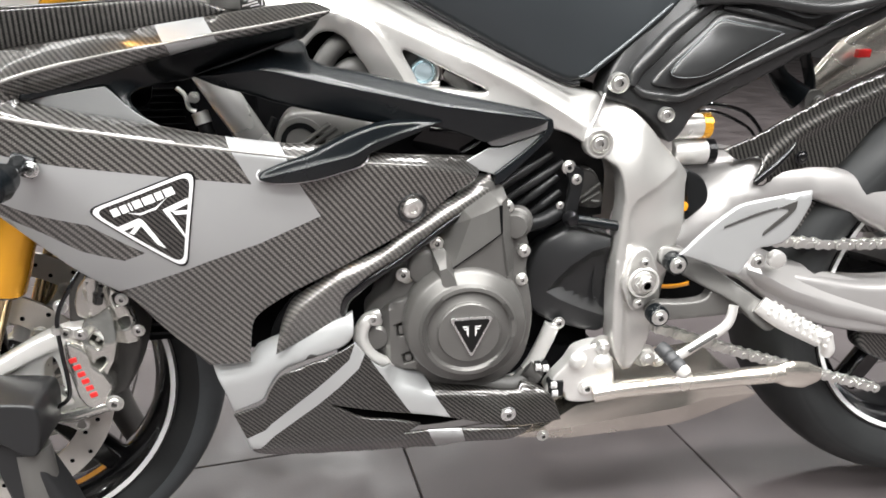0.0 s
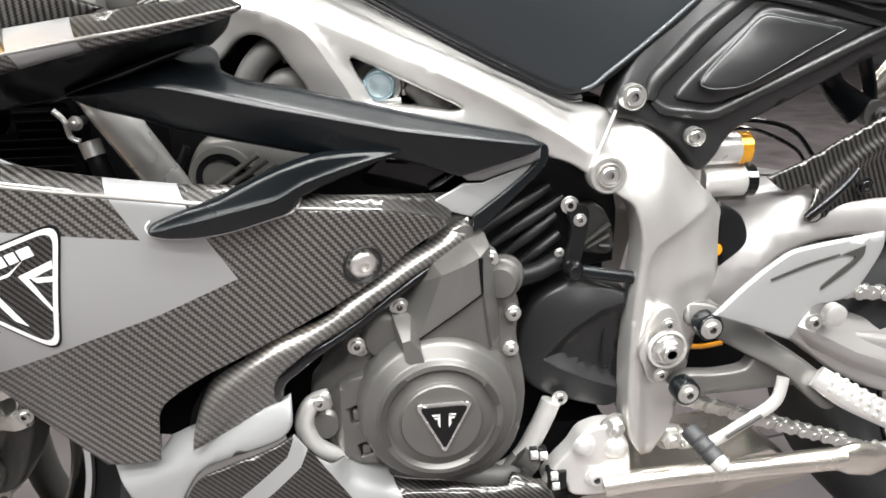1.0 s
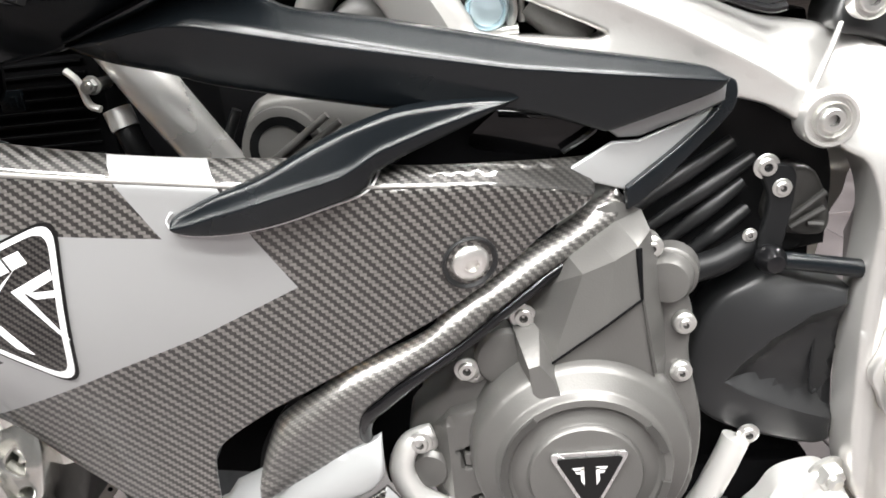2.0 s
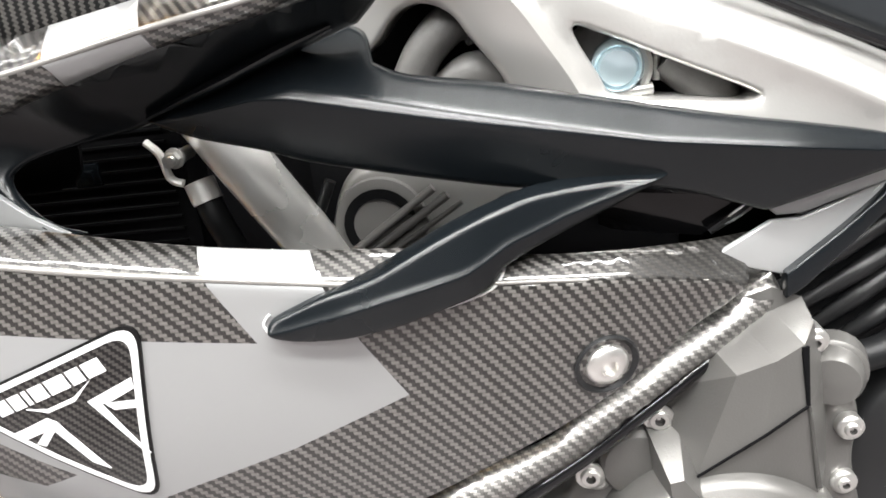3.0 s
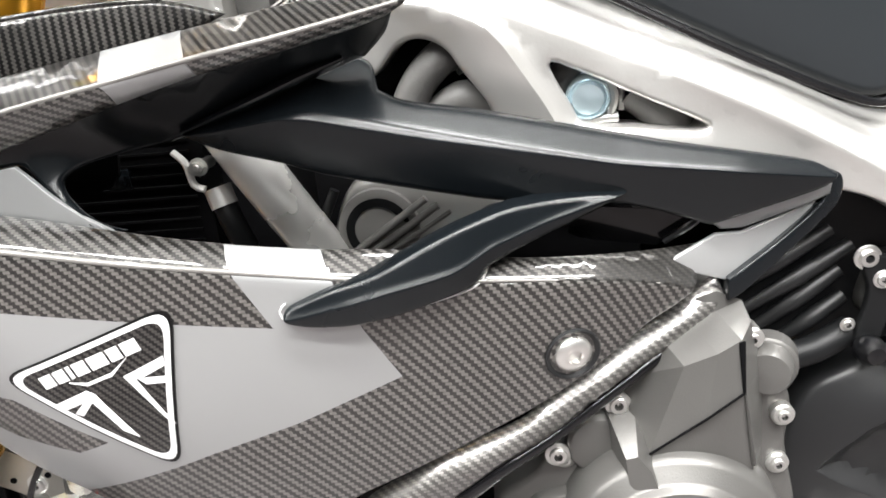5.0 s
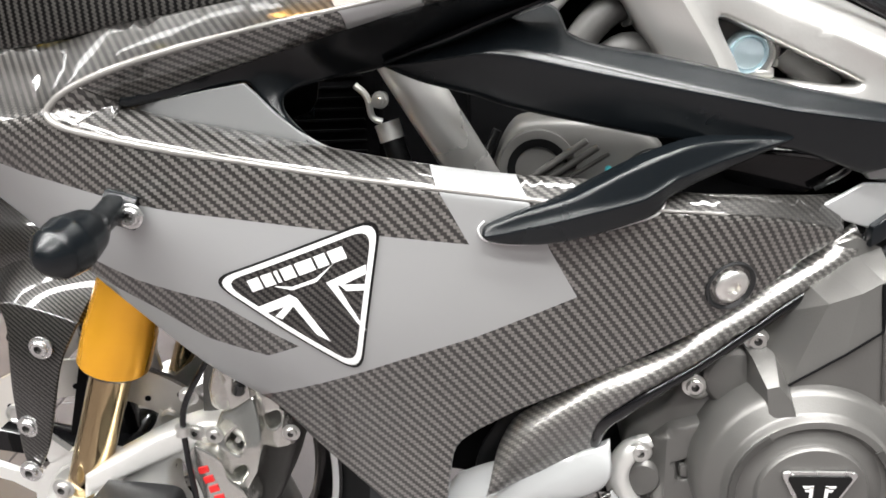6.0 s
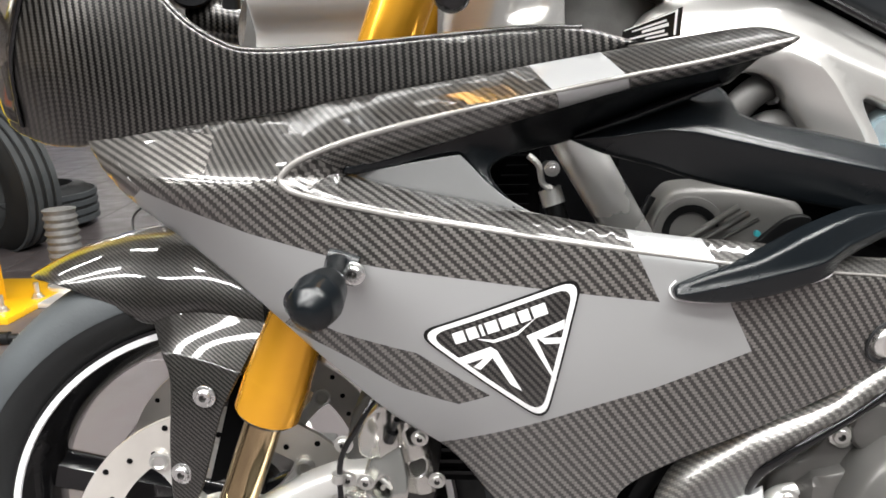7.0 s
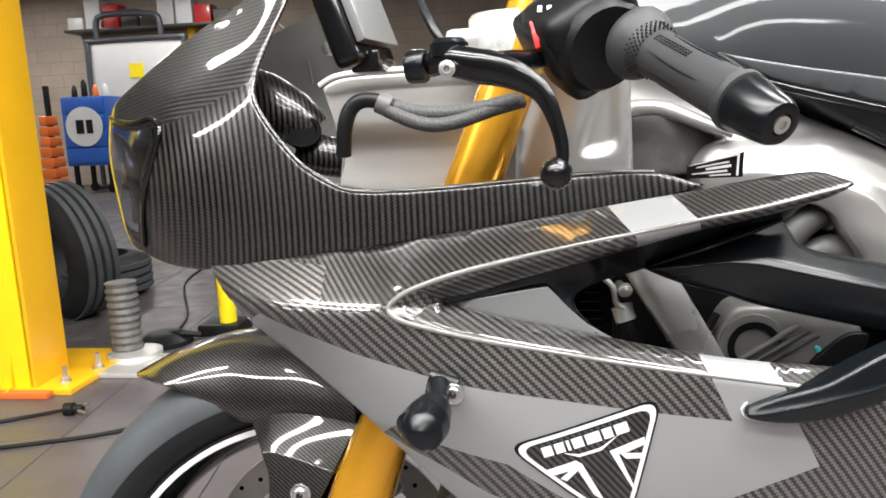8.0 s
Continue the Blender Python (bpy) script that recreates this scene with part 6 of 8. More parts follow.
part("seat_upper_rail", tube([(0.43, 0.872, 0.800), (0.50, 0.872, 0.800), (0.60, 0.876, 0.788), (0.68, 0.882, 0.800), (0.78, 0.89, 0.83)], 0.007, 12), M_SEAT, seat)

# -- shock reservoirs, carbon hugger, swingarm
for zc, xs, label_ in ((0.641, (0.425, 0.478), "upper"), (0.606, (0.435, 0.488), "lower")):
    res = part("shock_reservoir", moved(lathe([(0.001, 0), (0.0150, 0), (0.0165, 0.002), (0.0165, 0.048), (0.0155, 0.05), (0.012, 0.052)], (0, 0, 0), "x", 32), Matrix.Translation((xs[0], 0.915, zc))), M_ALLOY, BIKE, "bright turned shock reservoir")
    part("adjuster", moved(lathe([(0.015, 0), (0.0172, 0.001), (0.0172, 0.012), (0.014, 0.014), (0.001, 0.014)], (0, 0, 0), "x", 16), Matrix.Translation((xs[0] + 0.045, 0.915, zc))), M_GOLD if zc > 0.62 else M_GLOSSBLACK, res, "gold adjuster ring" if zc > 0.62 else "black adjuster ring", 20)
part("shock_mount", slab(0.405, 0.905, 0.60, 0.432, 0.935, 0.66, 0.006), M_ALLOY, BIKE)
HUG = [(0.502, 0.611, 1), (0.548, 0.627), (0.601, 0.652), (0.662, 0.677), (0.722, 0.698), (0.80, 0.720, 1), (0.80, 0.672, 1), (0.734, 0.637), (0.708, 0.611), (0.679, 0.584), (0.648, 0.573), (0.563, 0.559), (0.546, 0.566), (0.556, 0.590), (0.552, 0.600), (0.525, 0.595)]
HUG_DEPTH = slope(0.6, 0.60, 0.905, 0.06, 0.15)
HUG_FOLD = curve_through([(0.542, 0.568), (0.566, 0.592), (0.596, 0.616), (0.640, 0.640), (0.72, 0.672), (0.79, 0.698)], 6, False)


def HUG_FACE(q):
    """The plate with a raised fold running back along it."""
    q = np.atleast_2d(q)
    return HUG_DEPTH(q) - 0.006 * np.clip(1 - reach(q, HUG_FOLD, False) / 0.011, 0, 1)


hug = part("hugger", sheet(HUG, HUG_FACE, 0.003, 0.006, 0.0025), M_CARBON_HUG, BIKE, "lacquered carbon hugger", 60)
part("hugger_fold", tube([(0.548, 0.894, 0.566), (0.566, 0.890, 0.584), (0.586, 0.890, 0.604), (0.600, 0.895, 0.618)], [0.005, 0.005, 0.004, 0.002], 12), M_GLOSSBLACK, hug)
part("hugger_bolt", hexbolt(0.556, 0.895, 0.570, 0.0058), M_ZINC, hug)
part("hugger_bolt", hexbolt(0.612, 0.898, 0.597, 0.0068), M_GLOSSBLACK, hug)
SW_FACE = depth_map([(0.445, 0.585, 0.905), (0.55, 0.575, 0.905), (0.68, 0.57, 0.895), (0.79, 0.55, 0.89), (0.95, 0.40, 0.885), (0.78, 0.365, 0.865), (0.67, 0.39, 0.868), (0.56, 0.44, 0.88), (0.45, 0.50, 0.905)], 1e-5)
SW_RIDGE = rail([(0.42, 0.470), (0.488, 0.505), (0.53, 0.540), (0.575, 0.556), (0.62, 0.559), (0.66, 0.553), (0.70, 0.538), (0.76, 0.508), (0.84, 0.463)], 0.008)


def SW_DEPTH(q):
    """The arm's face with its upper arch rolled over a ridge."""
    q = np.atleast_2d(q)
    d = q[:, 1] - SW_RIDGE(q[:, 0])
    fade = np.clip((0.95 - q[:, 0]) / 0.1, 0, 1)
    return SW_FACE(q) - 0.010 * fade + fade * smooth_max(0.45 * np.clip(d, -0.01, 0.05), -0.35 * np.clip(d, -0.03, 0.01), 0.006)
swing = part("swingarm", sheet([(0.425, 0.585, 1), (0.476, 0.592), (0.539, 0.595), (0.60, 0.585), (0.656, 0.582), (0.700, 0.570), (0.745, 0.551), (0.82, 0.520), (0.92, 0.470), (1.02, 0.42), (1.06, 0.36, 1), (1.0, 0.30, 1), (0.780, 0.334), (0.670, 0.355), (0.600, 0.385), (0.545, 0.425), (0.50, 0.440), (0.425, 0.450, 1)], SW_DEPTH, 0.05, 0.018, 0.010,
             holes=[[(0.500, 0.470), (0.505, 0.500), (0.530, 0.524), (0.575, 0.538), (0.620, 0.540), (0.650, 0.533), (0.694, 0.514), (0.760, 0.481), (0.84, 0.440), (0.86, 0.415), (0.80, 0.412), (0.72, 0.416), (0.64, 0.432), (0.58, 0.445)]]), M_SWING, BIKE, "silver painted alloy swingarm", 60)
beam_sec = []
for x_, z_, h_, y_ in ((0.548, 0.446, 0.020, 0.880), (0.562, 0.443, 0.031, 0.868), (0.610, 0.418, 0.035, 0.862), (0.680, 0.392, 0.037, 0.860), (0.780, 0.364, 0.037, 0.860), (0.900, 0.340, 0.034, 0.862), (1.0, 0.325, 0.030, 0.866)):
    beam_sec.append([(x_, y_ + 0.06, z_ + h_ * 0.9), (x_, y_ + 0.034, z_ + h_), (x_, y_ + 0.030, z_ + 0.96 * h_), (x_, y_ + 0.0035, z_ + 0.06 * h_), (x_, y_ + 0.001, z_ - 0.02 * h_), (x_, y_, z_ - 0.25 * h_), (x_, y_ + 0.002, z_ - 0.4 * h_), (x_, y_ + 0.018, z_ - h_), (x_, y_ + 0.05, z_ - 0.95 * h_)])
part("lower_beam", loft(beam_sec), M_SWING, swing, "", 35)
part("carbon_axle_cover", sheet([(0.735, 0.345), (0.76, 0.35), (0.83, 0.335), (0.85, 0.30), (0.80, 0.285), (0.765, 0.295), (0.738, 0.315)], flat(0.872), 0.03, 0.012, 0.008), M_CARBON_FINE, swing, "lacquered carbon cover")
part("axle_spacer", spin([(0.012, 0), (0.012, -0.01), (0.009, -0.012), (0.001, -0.012)], (0.575, 0.868, 0.466), (0, 1, 0), 24), M_ALLOY, swing)
part("frame_guard", sheet([(0.443, 0.592, 1), (0.47, 0.575), (0.478, 0.545), (0.452, 0.52, 1)], flat(0.885), 0.006, 0.014, 0.003), M_DARK, swing)
part("yellow_bush", spin([(0.0075, 0), (0.0075, -0.012), (0.001, -0.013)], (0.443, 0.895, 0.540), (0, 1, 0), 20), M_AMBER, swing, "yellow rubber bush")
part("yellow_spring", tube([(0.418, 0.91, 0.420), (0.45, 0.91, 0.417), (0.475, 0.91, 0.420)], 0.006, 12), M_AMBER, swing, "yellow spring coil")
part("chain_guard", sheet([(0.483, 0.534, 1), (0.544, 0.530), (0.661, 0.528), (0.764, 0.490, 1), (0.766, 0.478, 1), (0.668, 0.484), (0.545, 0.490), (0.505, 0.495)], flat(0.912), 0.003, 0.015, 0.0015), M_CARBON, swing, "carbon chain guard")
# -- chain: plates and rollers, both runs
chain = part("drive_chain", join(tube([(0.40, 0.893, 0.372), (0.60, 0.893, 0.297), (0.80, 0.893, 0.236)], 0.002, 6, 2), tube([(0.59, 0.893, 0.4825), (0.80, 0.893, 0.472)], 0.002, 6, 2)), M_ENGINE_DK, BIKE, "bright steel drive chain")
def chain_link(outer):
    bm = bmesh.new()
    shapes = []
    for dy in ((-0.0085, 0.0065) if outer else (-0.006, 0.0042)):
        ring = [(-0.0079 + 0.0070 * math.cos(a), 0.0070 * math.sin(a)) for a in np.linspace(radians(50), radians(310), 9)] + [(0.0079 + 0.0070 * math.cos(a), 0.0070 * math.sin(a)) for a in np.linspace(radians(-130), radians(130), 9)]
        shapes.append(loft([[(x, dy, z) for x, z in ring], [(x, dy + 0.002, z) for x, z in ring]]))
    for dx in (-0.0079, 0.0079):
        shapes.append(lathe([(0.001, -0.0100), (0.0032, -0.0098), (0.0034, -0.008), (0.0045, -0.006), (0.0045, 0.006), (0.001, 0.007)], (dx, 0, 0), "y", 10))
    bm.free()
    return join(*shapes)


LINKS = {}
for outer in (True, False):
    me_ = bpy.data.meshes.new("chain_link")
    s_ = chain_link(outer)
    me_.from_pydata(s_[0], [], s_[1])
    finish(me_, M_ZINC, 35)
    LINKS[outer] = me_
for (xa, za), (xb, zb), cnt in (((0.400, 0.374), (0.800, 0.234), 26), ((0.590, 0.4835), (0.800, 0.4725), 13)):
    ang = math.atan2(zb - za, xb - xa)
    for k in range(cnt):
        ob = new("chain_link", LINKS[k % 2 == 0])
        ob.parent = chain
        sag = 0.004 * math.sin(math.pi * k / cnt)
        ob.matrix_basis = Matrix.Translation(Vector((xa + 0.01588 * k * math.cos(ang), 0.885, za + 0.01588 * k * math.sin(ang) - sag)) - BASE[BIKE]) @ Matrix.Rotation(-ang, 4, "Y")

# -- wheels
def wheel(name, centre, yaw, R, half, rim_r, label, spokes, hub_r, tread_mat, amber=()):
    m = Matrix.Translation(centre) @ Matrix.Rotation(radians(yaw), 4, "Z")
    prof = []
    for k in range(25):
        a = math.pi * k / 24
        prof.append((R - 0.62 * (R - rim_r) * (1 - math.sin(a)) ** 1.35, -half * math.cos(a)))
    prof = [(rim_r - 0.006, -half * 0.62), (rim_r + 0.004, -half * 0.74), (rim_r + 0.016, -half * 0.90)] + prof[1:-1] + [(rim_r + 0.016, half * 0.90), (rim_r + 0.004, half * 0.74), (rim_r - 0.006, half * 0.62)]
    w = part(name, moved(lathe(prof, (0, 0, 0), "y", 120, True), m), M_RUBBER, BIKE, label, 60)
    tread = [(r + 0.0008, y) for r, y in prof if r > R - 0.043]
    part("tread", moved(lathe(tread + [(tread[-1][0] - 0.002, tread[-1][1]), (tread[0][0] - 0.002, tread[0][1])], (0, 0, 0), "y", 120, True), m), tread_mat, w, "worn grey tread", 60)
    hw = half * 0.72
    rim_prof = [(rim_r + 0.004, -hw), (rim_r + 0.003, -hw - 0.004), (rim_r - 0.006, -hw - 0.004), (rim_r - 0.012, -hw + 0.004), (rim_r - 0.022, -hw + 0.014), (rim_r - 0.030, -0.012), (rim_r - 0.030, 0.012), (rim_r - 0.022, hw - 0.014), (rim_r - 0.006, hw + 0.004), (rim_r + 0.004, hw)]
    rim = part("rim", moved(lathe(rim_prof, (0, 0, 0), "y", 96, True), m), M_GLOSSBLACK, w, "gloss black cast rim", 50)
    part("rim_stripe", moved(lathe([(rim_r - 0.0005, -hw - 0.0048), (rim_r - 0.0065, -hw - 0.0048), (rim_r - 0.0075, -hw - 0.0030), (rim_r - 0.0005, -hw - 0.0030)], (0, 0, 0), "y", 96, True), m), M_WHITE, w, "white pinstripe")
    for k in range(spokes):
        a = 2 * math.pi * k / spokes + 0.35
        s = []
        for r in np.linspace(hub_r * 0.8, rim_r - 0.024, 6):
            wd = 0.020 - 0.05 * abs(r - 0.12) * (r < 0.12) + 0.02 * max(0, (r - 0.15))
            ca, sa = math.cos(a), math.sin(a)
            s.append([(r * ca - u * sa, v, r * sa + u * ca) for u, v in ((-wd, -0.006), (-wd * 0.6, -0.016), (wd * 0.6, -0.016), (wd, -0.006), (wd, 0.006), (wd * 0.6, 0.016), (-wd * 0.6, 0.016), (-wd, 0.006))])
        part("spoke", moved(loft(s), m), M_GLOSSBLACK, w, "", 40)
    part("hub", moved(lathe([(0.012, -0.05), (hub_r, -0.05), (hub_r + 0.004, -0.04), (hub_r, 0.04), (0.012, 0.05)], (0, 0, 0), "y", 40), m), M_GLOSSBLACK, w)
    for a0, a1 in amber:
        arc = [tuple(m @ Vector((math.cos(radians(a)) * (rim_r - 0.028), -0.012, math.sin(radians(a)) * (rim_r - 0.028)))) for a in np.linspace(a0, a1, 8)]
        part("rim_sticker", tube(arc, 0.008, 8, 1, 0.2), M_AMBER, w, "amber rim sticker")
    return w, m


FRONT_YAW = 7.0
# front tread paler than the rear: light from above put into its colour
front, MF = wheel("front_wheel", (-0.484, 0.985, 0.312), FRONT_YAW, 0.300, 0.060, 0.231, "black cast front wheel with a sports tyre", 5, 0.032, M_RUBBER_WORN, ((285, 312),))
rear, MR = wheel("rear_wheel", (0.916, 0.975, 0.366), 0.0, 0.315, 0.090, 0.231, "black cast rear wheel with a wide sports tyre", 5, 0.045, M_RUBBER)
# brake discs with drilled ring, carrier arms and buttons
def disc(side):
    y0 = -0.078 * side
    ring = []
    n, N = 10, 120
    sh = [lathe([(0.155, y0 - 0.0025), (0.155, y0 + 0.0025), (0.118, y0 + 0.0025), (0.118, y0 - 0.0025)], (0, 0, 0), "y", 96, True)]
    d = part("brake_disc", moved(join(*sh), MF), M_DISC, front, "drilled steel brake disc", 40)
    for k in range(10):
        a = 2 * math.pi * k / 10 + 0.2
        c0, s0 = math.cos(a), math.sin(a)
        sec = [[(r * c0 - u * s0, y0 + v, r * s0 + u * c0) for u, v in ((-w_, -0.004), (w_, -0.004), (w_, 0.004), (-w_, 0.004))] for r, w_ in ((0.060, 0.012), (0.085, 0.006), (0.105, 0.007), (0.122, 0.012))]
        part("carrier_arm", moved(loft(sec), MF), M_ALLOY, front)
        part("disc_button", moved(spin([(0.0095, 0), (0.0095, 0.005), (0.007, 0.006), (0.0055, 0.0045), (0.001, 0.0045)], (0.120 * c0, y0 - 0.002, 0.120 * s0), (0, -1, 0), 18), MF), M_ZINC, front)
    holes = []
    for k in range(36):
        a = 2 * math.pi * k / 36
        r = (0.128, 0.137, 0.147)[k % 3]
        holes.append(lathe([(0.001, y0 - 0.0032), (0.0030, y0 - 0.0032), (0.0030, y0 - 0.002)], (r * math.cos(a), 0, r * math.sin(a)), "y", 10))
    tagged(part("drill_holes", moved(join(*holes), MF), M_PIT, front), kind="stuff")
    part("disc_carrier", moved(lathe([(0.062, y0 - 0.004), (0.062, y0 + 0.004), (0.040, y0 + 0.004), (0.040, y0 - 0.004)], (0, 0, 0), "y", 40, True), MF), M_ALLOY, front)


disc(1)
disc(-1)
part("sensor_ring", moved(lathe([(0.052, -0.088), (0.052, -0.085), (0.036, -0.085), (0.036, -0.088)], (0, 0, 0), "y", 48, True), MF), M_ALLOY, front)
# -- fork legs: gold upper tubes, coated lower tubes, alloy feet
def fork(y, near):
    up = Vector((0.371, 0.0, 0.9285)).normalized()
    foot = Vector((-0.470, y, 0.335))
    def at(s):
        return foot + up * s
    leg = part("fork_leg", spin([(0.0285, 0.1585), (0.0300, 0.1595), (0.0300, 0.1945), (0.0297, 0.1960), (0.0290, 0.1990), (0.0278, 0.2250), (0.0258, 0.2480), (0.0240, 0.2700), (0.0235, 0.66), (0.0225, 0.67), (0.018, 0.672), (0.001, 0.672)], foot, up, 64), M_GOLD, BIKE, "gold anodised upside-down fork leg", 12)
    part("slider", spin([(0.0176, 0.0), (0.0176, 0.17)], foot, up, 40), M_BRONZE, leg, "bronze coated slider tube")
    part("dust_seal", spin([(0.0185, 0.1545), (0.0262, 0.1550), (0.0270, 0.1570), (0.0288, 0.1590)], foot, up, 40), M_GLOSSBLACK, leg)
    part("fork_foot", join(spin([(0.029, 0.022), (0.031, 0.015), (0.031, -0.03), (0.028, -0.07), (0.001, -0.072)], foot, up, 32), tube([(foot.x, y, foot.z - 0.02), (-0.497, y, 0.300)], 0.030, 20, 1)), M_ALLOY, leg, "cast alloy fork foot", 50)
    part("axle_clamp", tube([(-0.497, y - 0.022, 0.300), (-0.497, y + 0.02, 0.300)], 0.028, 24, 1), M_ALLOY, leg)
    return leg


left_leg = fork(0.872, True)
fork(1.088, False)
part("foot_logo_bar", sheet([(-0.478, 0.352, 1), (-0.440, 0.362, 1), (-0.438, 0.350, 1), (-0.476, 0.340, 1)], flat(0.838), 0.004, 0.02, 0.0), M_DARK, left_leg)
# -- radial caliper on its bracket
bracket = part("caliper_bracket", sheet([(-0.470, 0.365, 1), (-0.440, 0.385), (-0.415, 0.380), (-0.374, 0.396), (-0.348, 0.413), (-0.346, 0.383), (-0.344, 0.343), (-0.334, 0.317, 1), (-0.359, 0.306), (-0.398, 0.306), (-0.440, 0.300), (-0.475, 0.310, 1)], slope(-0.37, 0.36, 0.864, 0.05, 0), 0.030, 0.008, 0.004, holes=[[(-0.375, 0.379), (-0.365, 0.389), (-0.360, 0.375), (-0.358, 0.345), (-0.351, 0.325), (-0.369, 0.326), (-0.379, 0.345)]]), M_ALLOY, BIKE, "cast alloy caliper bracket", 40)
part("bracket_arm", sheet([(-0.450, 0.380, 1), (-0.421, 0.394), (-0.379, 0.416), (-0.344, 0.428), (-0.320, 0.431, 1), (-0.320, 0.416, 1), (-0.340, 0.407), (-0.384, 0.389), (-0.426, 0.369), (-0.454, 0.354, 1)], slope(-0.37, 0.40, 0.856, 0.02, 0.12), 0.026, 0.008, 0.006), M_ALLOY, bracket, "", 40)
caliper = part("caliper", sheet([(-0.338, 0.470), (-0.310, 0.498), (-0.281, 0.476), (-0.264, 0.435), (-0.261, 0.400), (-0.288, 0.330), (-0.325, 0.325), (-0.345, 0.380)], flat(0.880), 0.055, 0.010, 0.006), M_ENGINE_DK, BIKE, "nickel-plated radial brake caliper with a red name", 40)
part("outer_half", sheet([(-0.338, 0.419, 1), (-0.319, 0.404), (-0.314, 0.384, 1), (-0.302, 0.370, 1), (-0.296, 0.350), (-0.304, 0.328, 1), (-0.324, 0.326), (-0.335, 0.343, 1), (-0.340, 0.374), (-0.346, 0.402)], slope(-0.32, 0.37, 0.845, 0.10, 0.0), 0.030, 0.006, 0.003), M_NICKEL, caliper, "", 30)
part("middle_body", sheet([(-0.318, 0.442, 1), (-0.290, 0.456, 1), (-0.283, 0.416), (-0.290, 0.384, 1), (-0.303, 0.362, 1), (-0.320, 0.377, 1), (-0.323, 0.399), (-0.326, 0.423, 1)], lambda q: 0.853 + 0.35 * np.abs(np.atleast_2d(q)[:, 1] - 0.408) * (np.atleast_2d(q)[:, 1] > 0.408), 0.030, 0.005, 0.003, holes=[[(-0.312, 0.385), (-0.301, 0.391), (-0.300, 0.384), (-0.307, 0.376)], [(-0.315, 0.412), (-0.306, 0.424), (-0.299, 0.414), (-0.304, 0.402)]]), M_NICKEL, caliper, "", 30)
part("upper_body", sheet([(-0.322, 0.479, 1), (-0.308, 0.496, 1), (-0.293, 0.493, 1), (-0.292, 0.471), (-0.290, 0.450, 1), (-0.318, 0.438, 1), (-0.329, 0.442), (-0.330, 0.459, 1)], lambda q: 0.858 + 0.5 * np.abs(np.atleast_2d(q)[:, 0] + 0.308), 0.030, 0.005, 0.003), M_NICKEL, caliper, "", 30)
part("side_body", sheet([(-0.300, 0.492, 1), (-0.281, 0.476, 1), (-0.265, 0.435), (-0.261, 0.401, 1), (-0.283, 0.399, 1), (-0.292, 0.403), (-0.297, 0.448, 1)], lambda q: 0.866 + 0.4 * np.abs(np.atleast_2d(q)[:, 0] + 0.279 - 0.15 * (0.44 - np.atleast_2d(q)[:, 1])), 0.030, 0.005, 0.003, holes=[[(-0.285, 0.464), (-0.279, 0.468), (-0.275, 0.458), (-0.281, 0.453)], [(-0.283, 0.432), (-0.271, 0.436), (-0.270, 0.424), (-0.280, 0.420)]]), M_NICKEL, caliper, "", 30)
part("pad_pin", join(tube([(-0.312, 0.868, 0.420), (-0.296, 0.864, 0.408)], 0.0035, 10, 1), tube([(-0.309, 0.866, 0.408), (-0.300, 0.866, 0.422)], 0.0025, 10, 1)), M_ZINC, caliper)
part("mount_bar", tube([(-0.391, 0.856, 0.310), (-0.347, 0.853, 0.314), (-0.318, 0.851, 0.322), (-0.290, 0.851, 0.330)], [0.0052, 0.0085, 0.0078, 0.0085], 14), M_NICKEL, caliper)
for k in range(6):
    cx_, cz_ = -0.3335 + 0.0032 * k, 0.394 - 0.0098 * k
    part("name_bar", sheet([(cx_ - 0.0040, cz_ + 0.0018, 1), (cx_ + 0.0040, cz_ + 0.0038, 1), (cx_ + 0.0052, cz_ - 0.0018, 1), (cx_ - 0.0028, cz_ - 0.0038, 1)], slope(-0.32, 0.37, 0.8438, 0.10, 0.0), 0.0012, 0.02, 0.0), M_RED, caliper)
for bx, by, bz, br in ((-0.338, 0.850, 0.462, 0.006), (-0.336, 0.848, 0.429, 0.0055), (-0.320, 0.848, 0.426, 0.0055), (-0.348, 0.850, 0.349, 0.005), (-0.293, 0.842, 0.333, 0.0075), (-0.272, 0.862, 0.462, 0.0055), (-0.258, 0.862, 0.420, 0.0055)):
    part("caliper_bolt", hexbolt(bx, by, bz, br), M_ZINC, caliper)
for bx, by, bz, br in ((-0.401, 0.856, 0.356, 0.0078), (-0.440, 0.852, 0.322, 0.0085), (-0.465, 0.845, 0.372, 0.007)):
    part("pinch_bolt", hexbolt(bx, by, bz, br), M_ZINC, bracket)
part("bleed_nipple", spin([(0.006, 0), (0.006, 0.012), (0.003, 0.014), (0.003, 0.026), (0.001, 0.026)], (-0.300, 0.862, 0.460), (0.4, -0.3, 1), 12), M_GLOSSBLACK, caliper)
# made-up black block that darkens the gap between fork and fairing
part("dark_gap_block", slab(-0.33, 0.955, 0.36, -0.175, 1.02, 0.56, 0.006), M_PIT, BIKE, "black finned block added to fill the dark gap")
for k in range(14):
    part("gap_block_fin", slab(-0.325, 0.949, 0.372 + 0.013 * k, -0.18, 0.954, 0.376 + 0.013 * k, 0.0), M_DARK, BIKE)
part("gap_hose", tube([(-0.30, 0.93, 0.50), (-0.27, 0.92, 0.47), (-0.23, 0.92, 0.45)], 0.014, 16), M_DARK, BIKE, "black rubber hose")
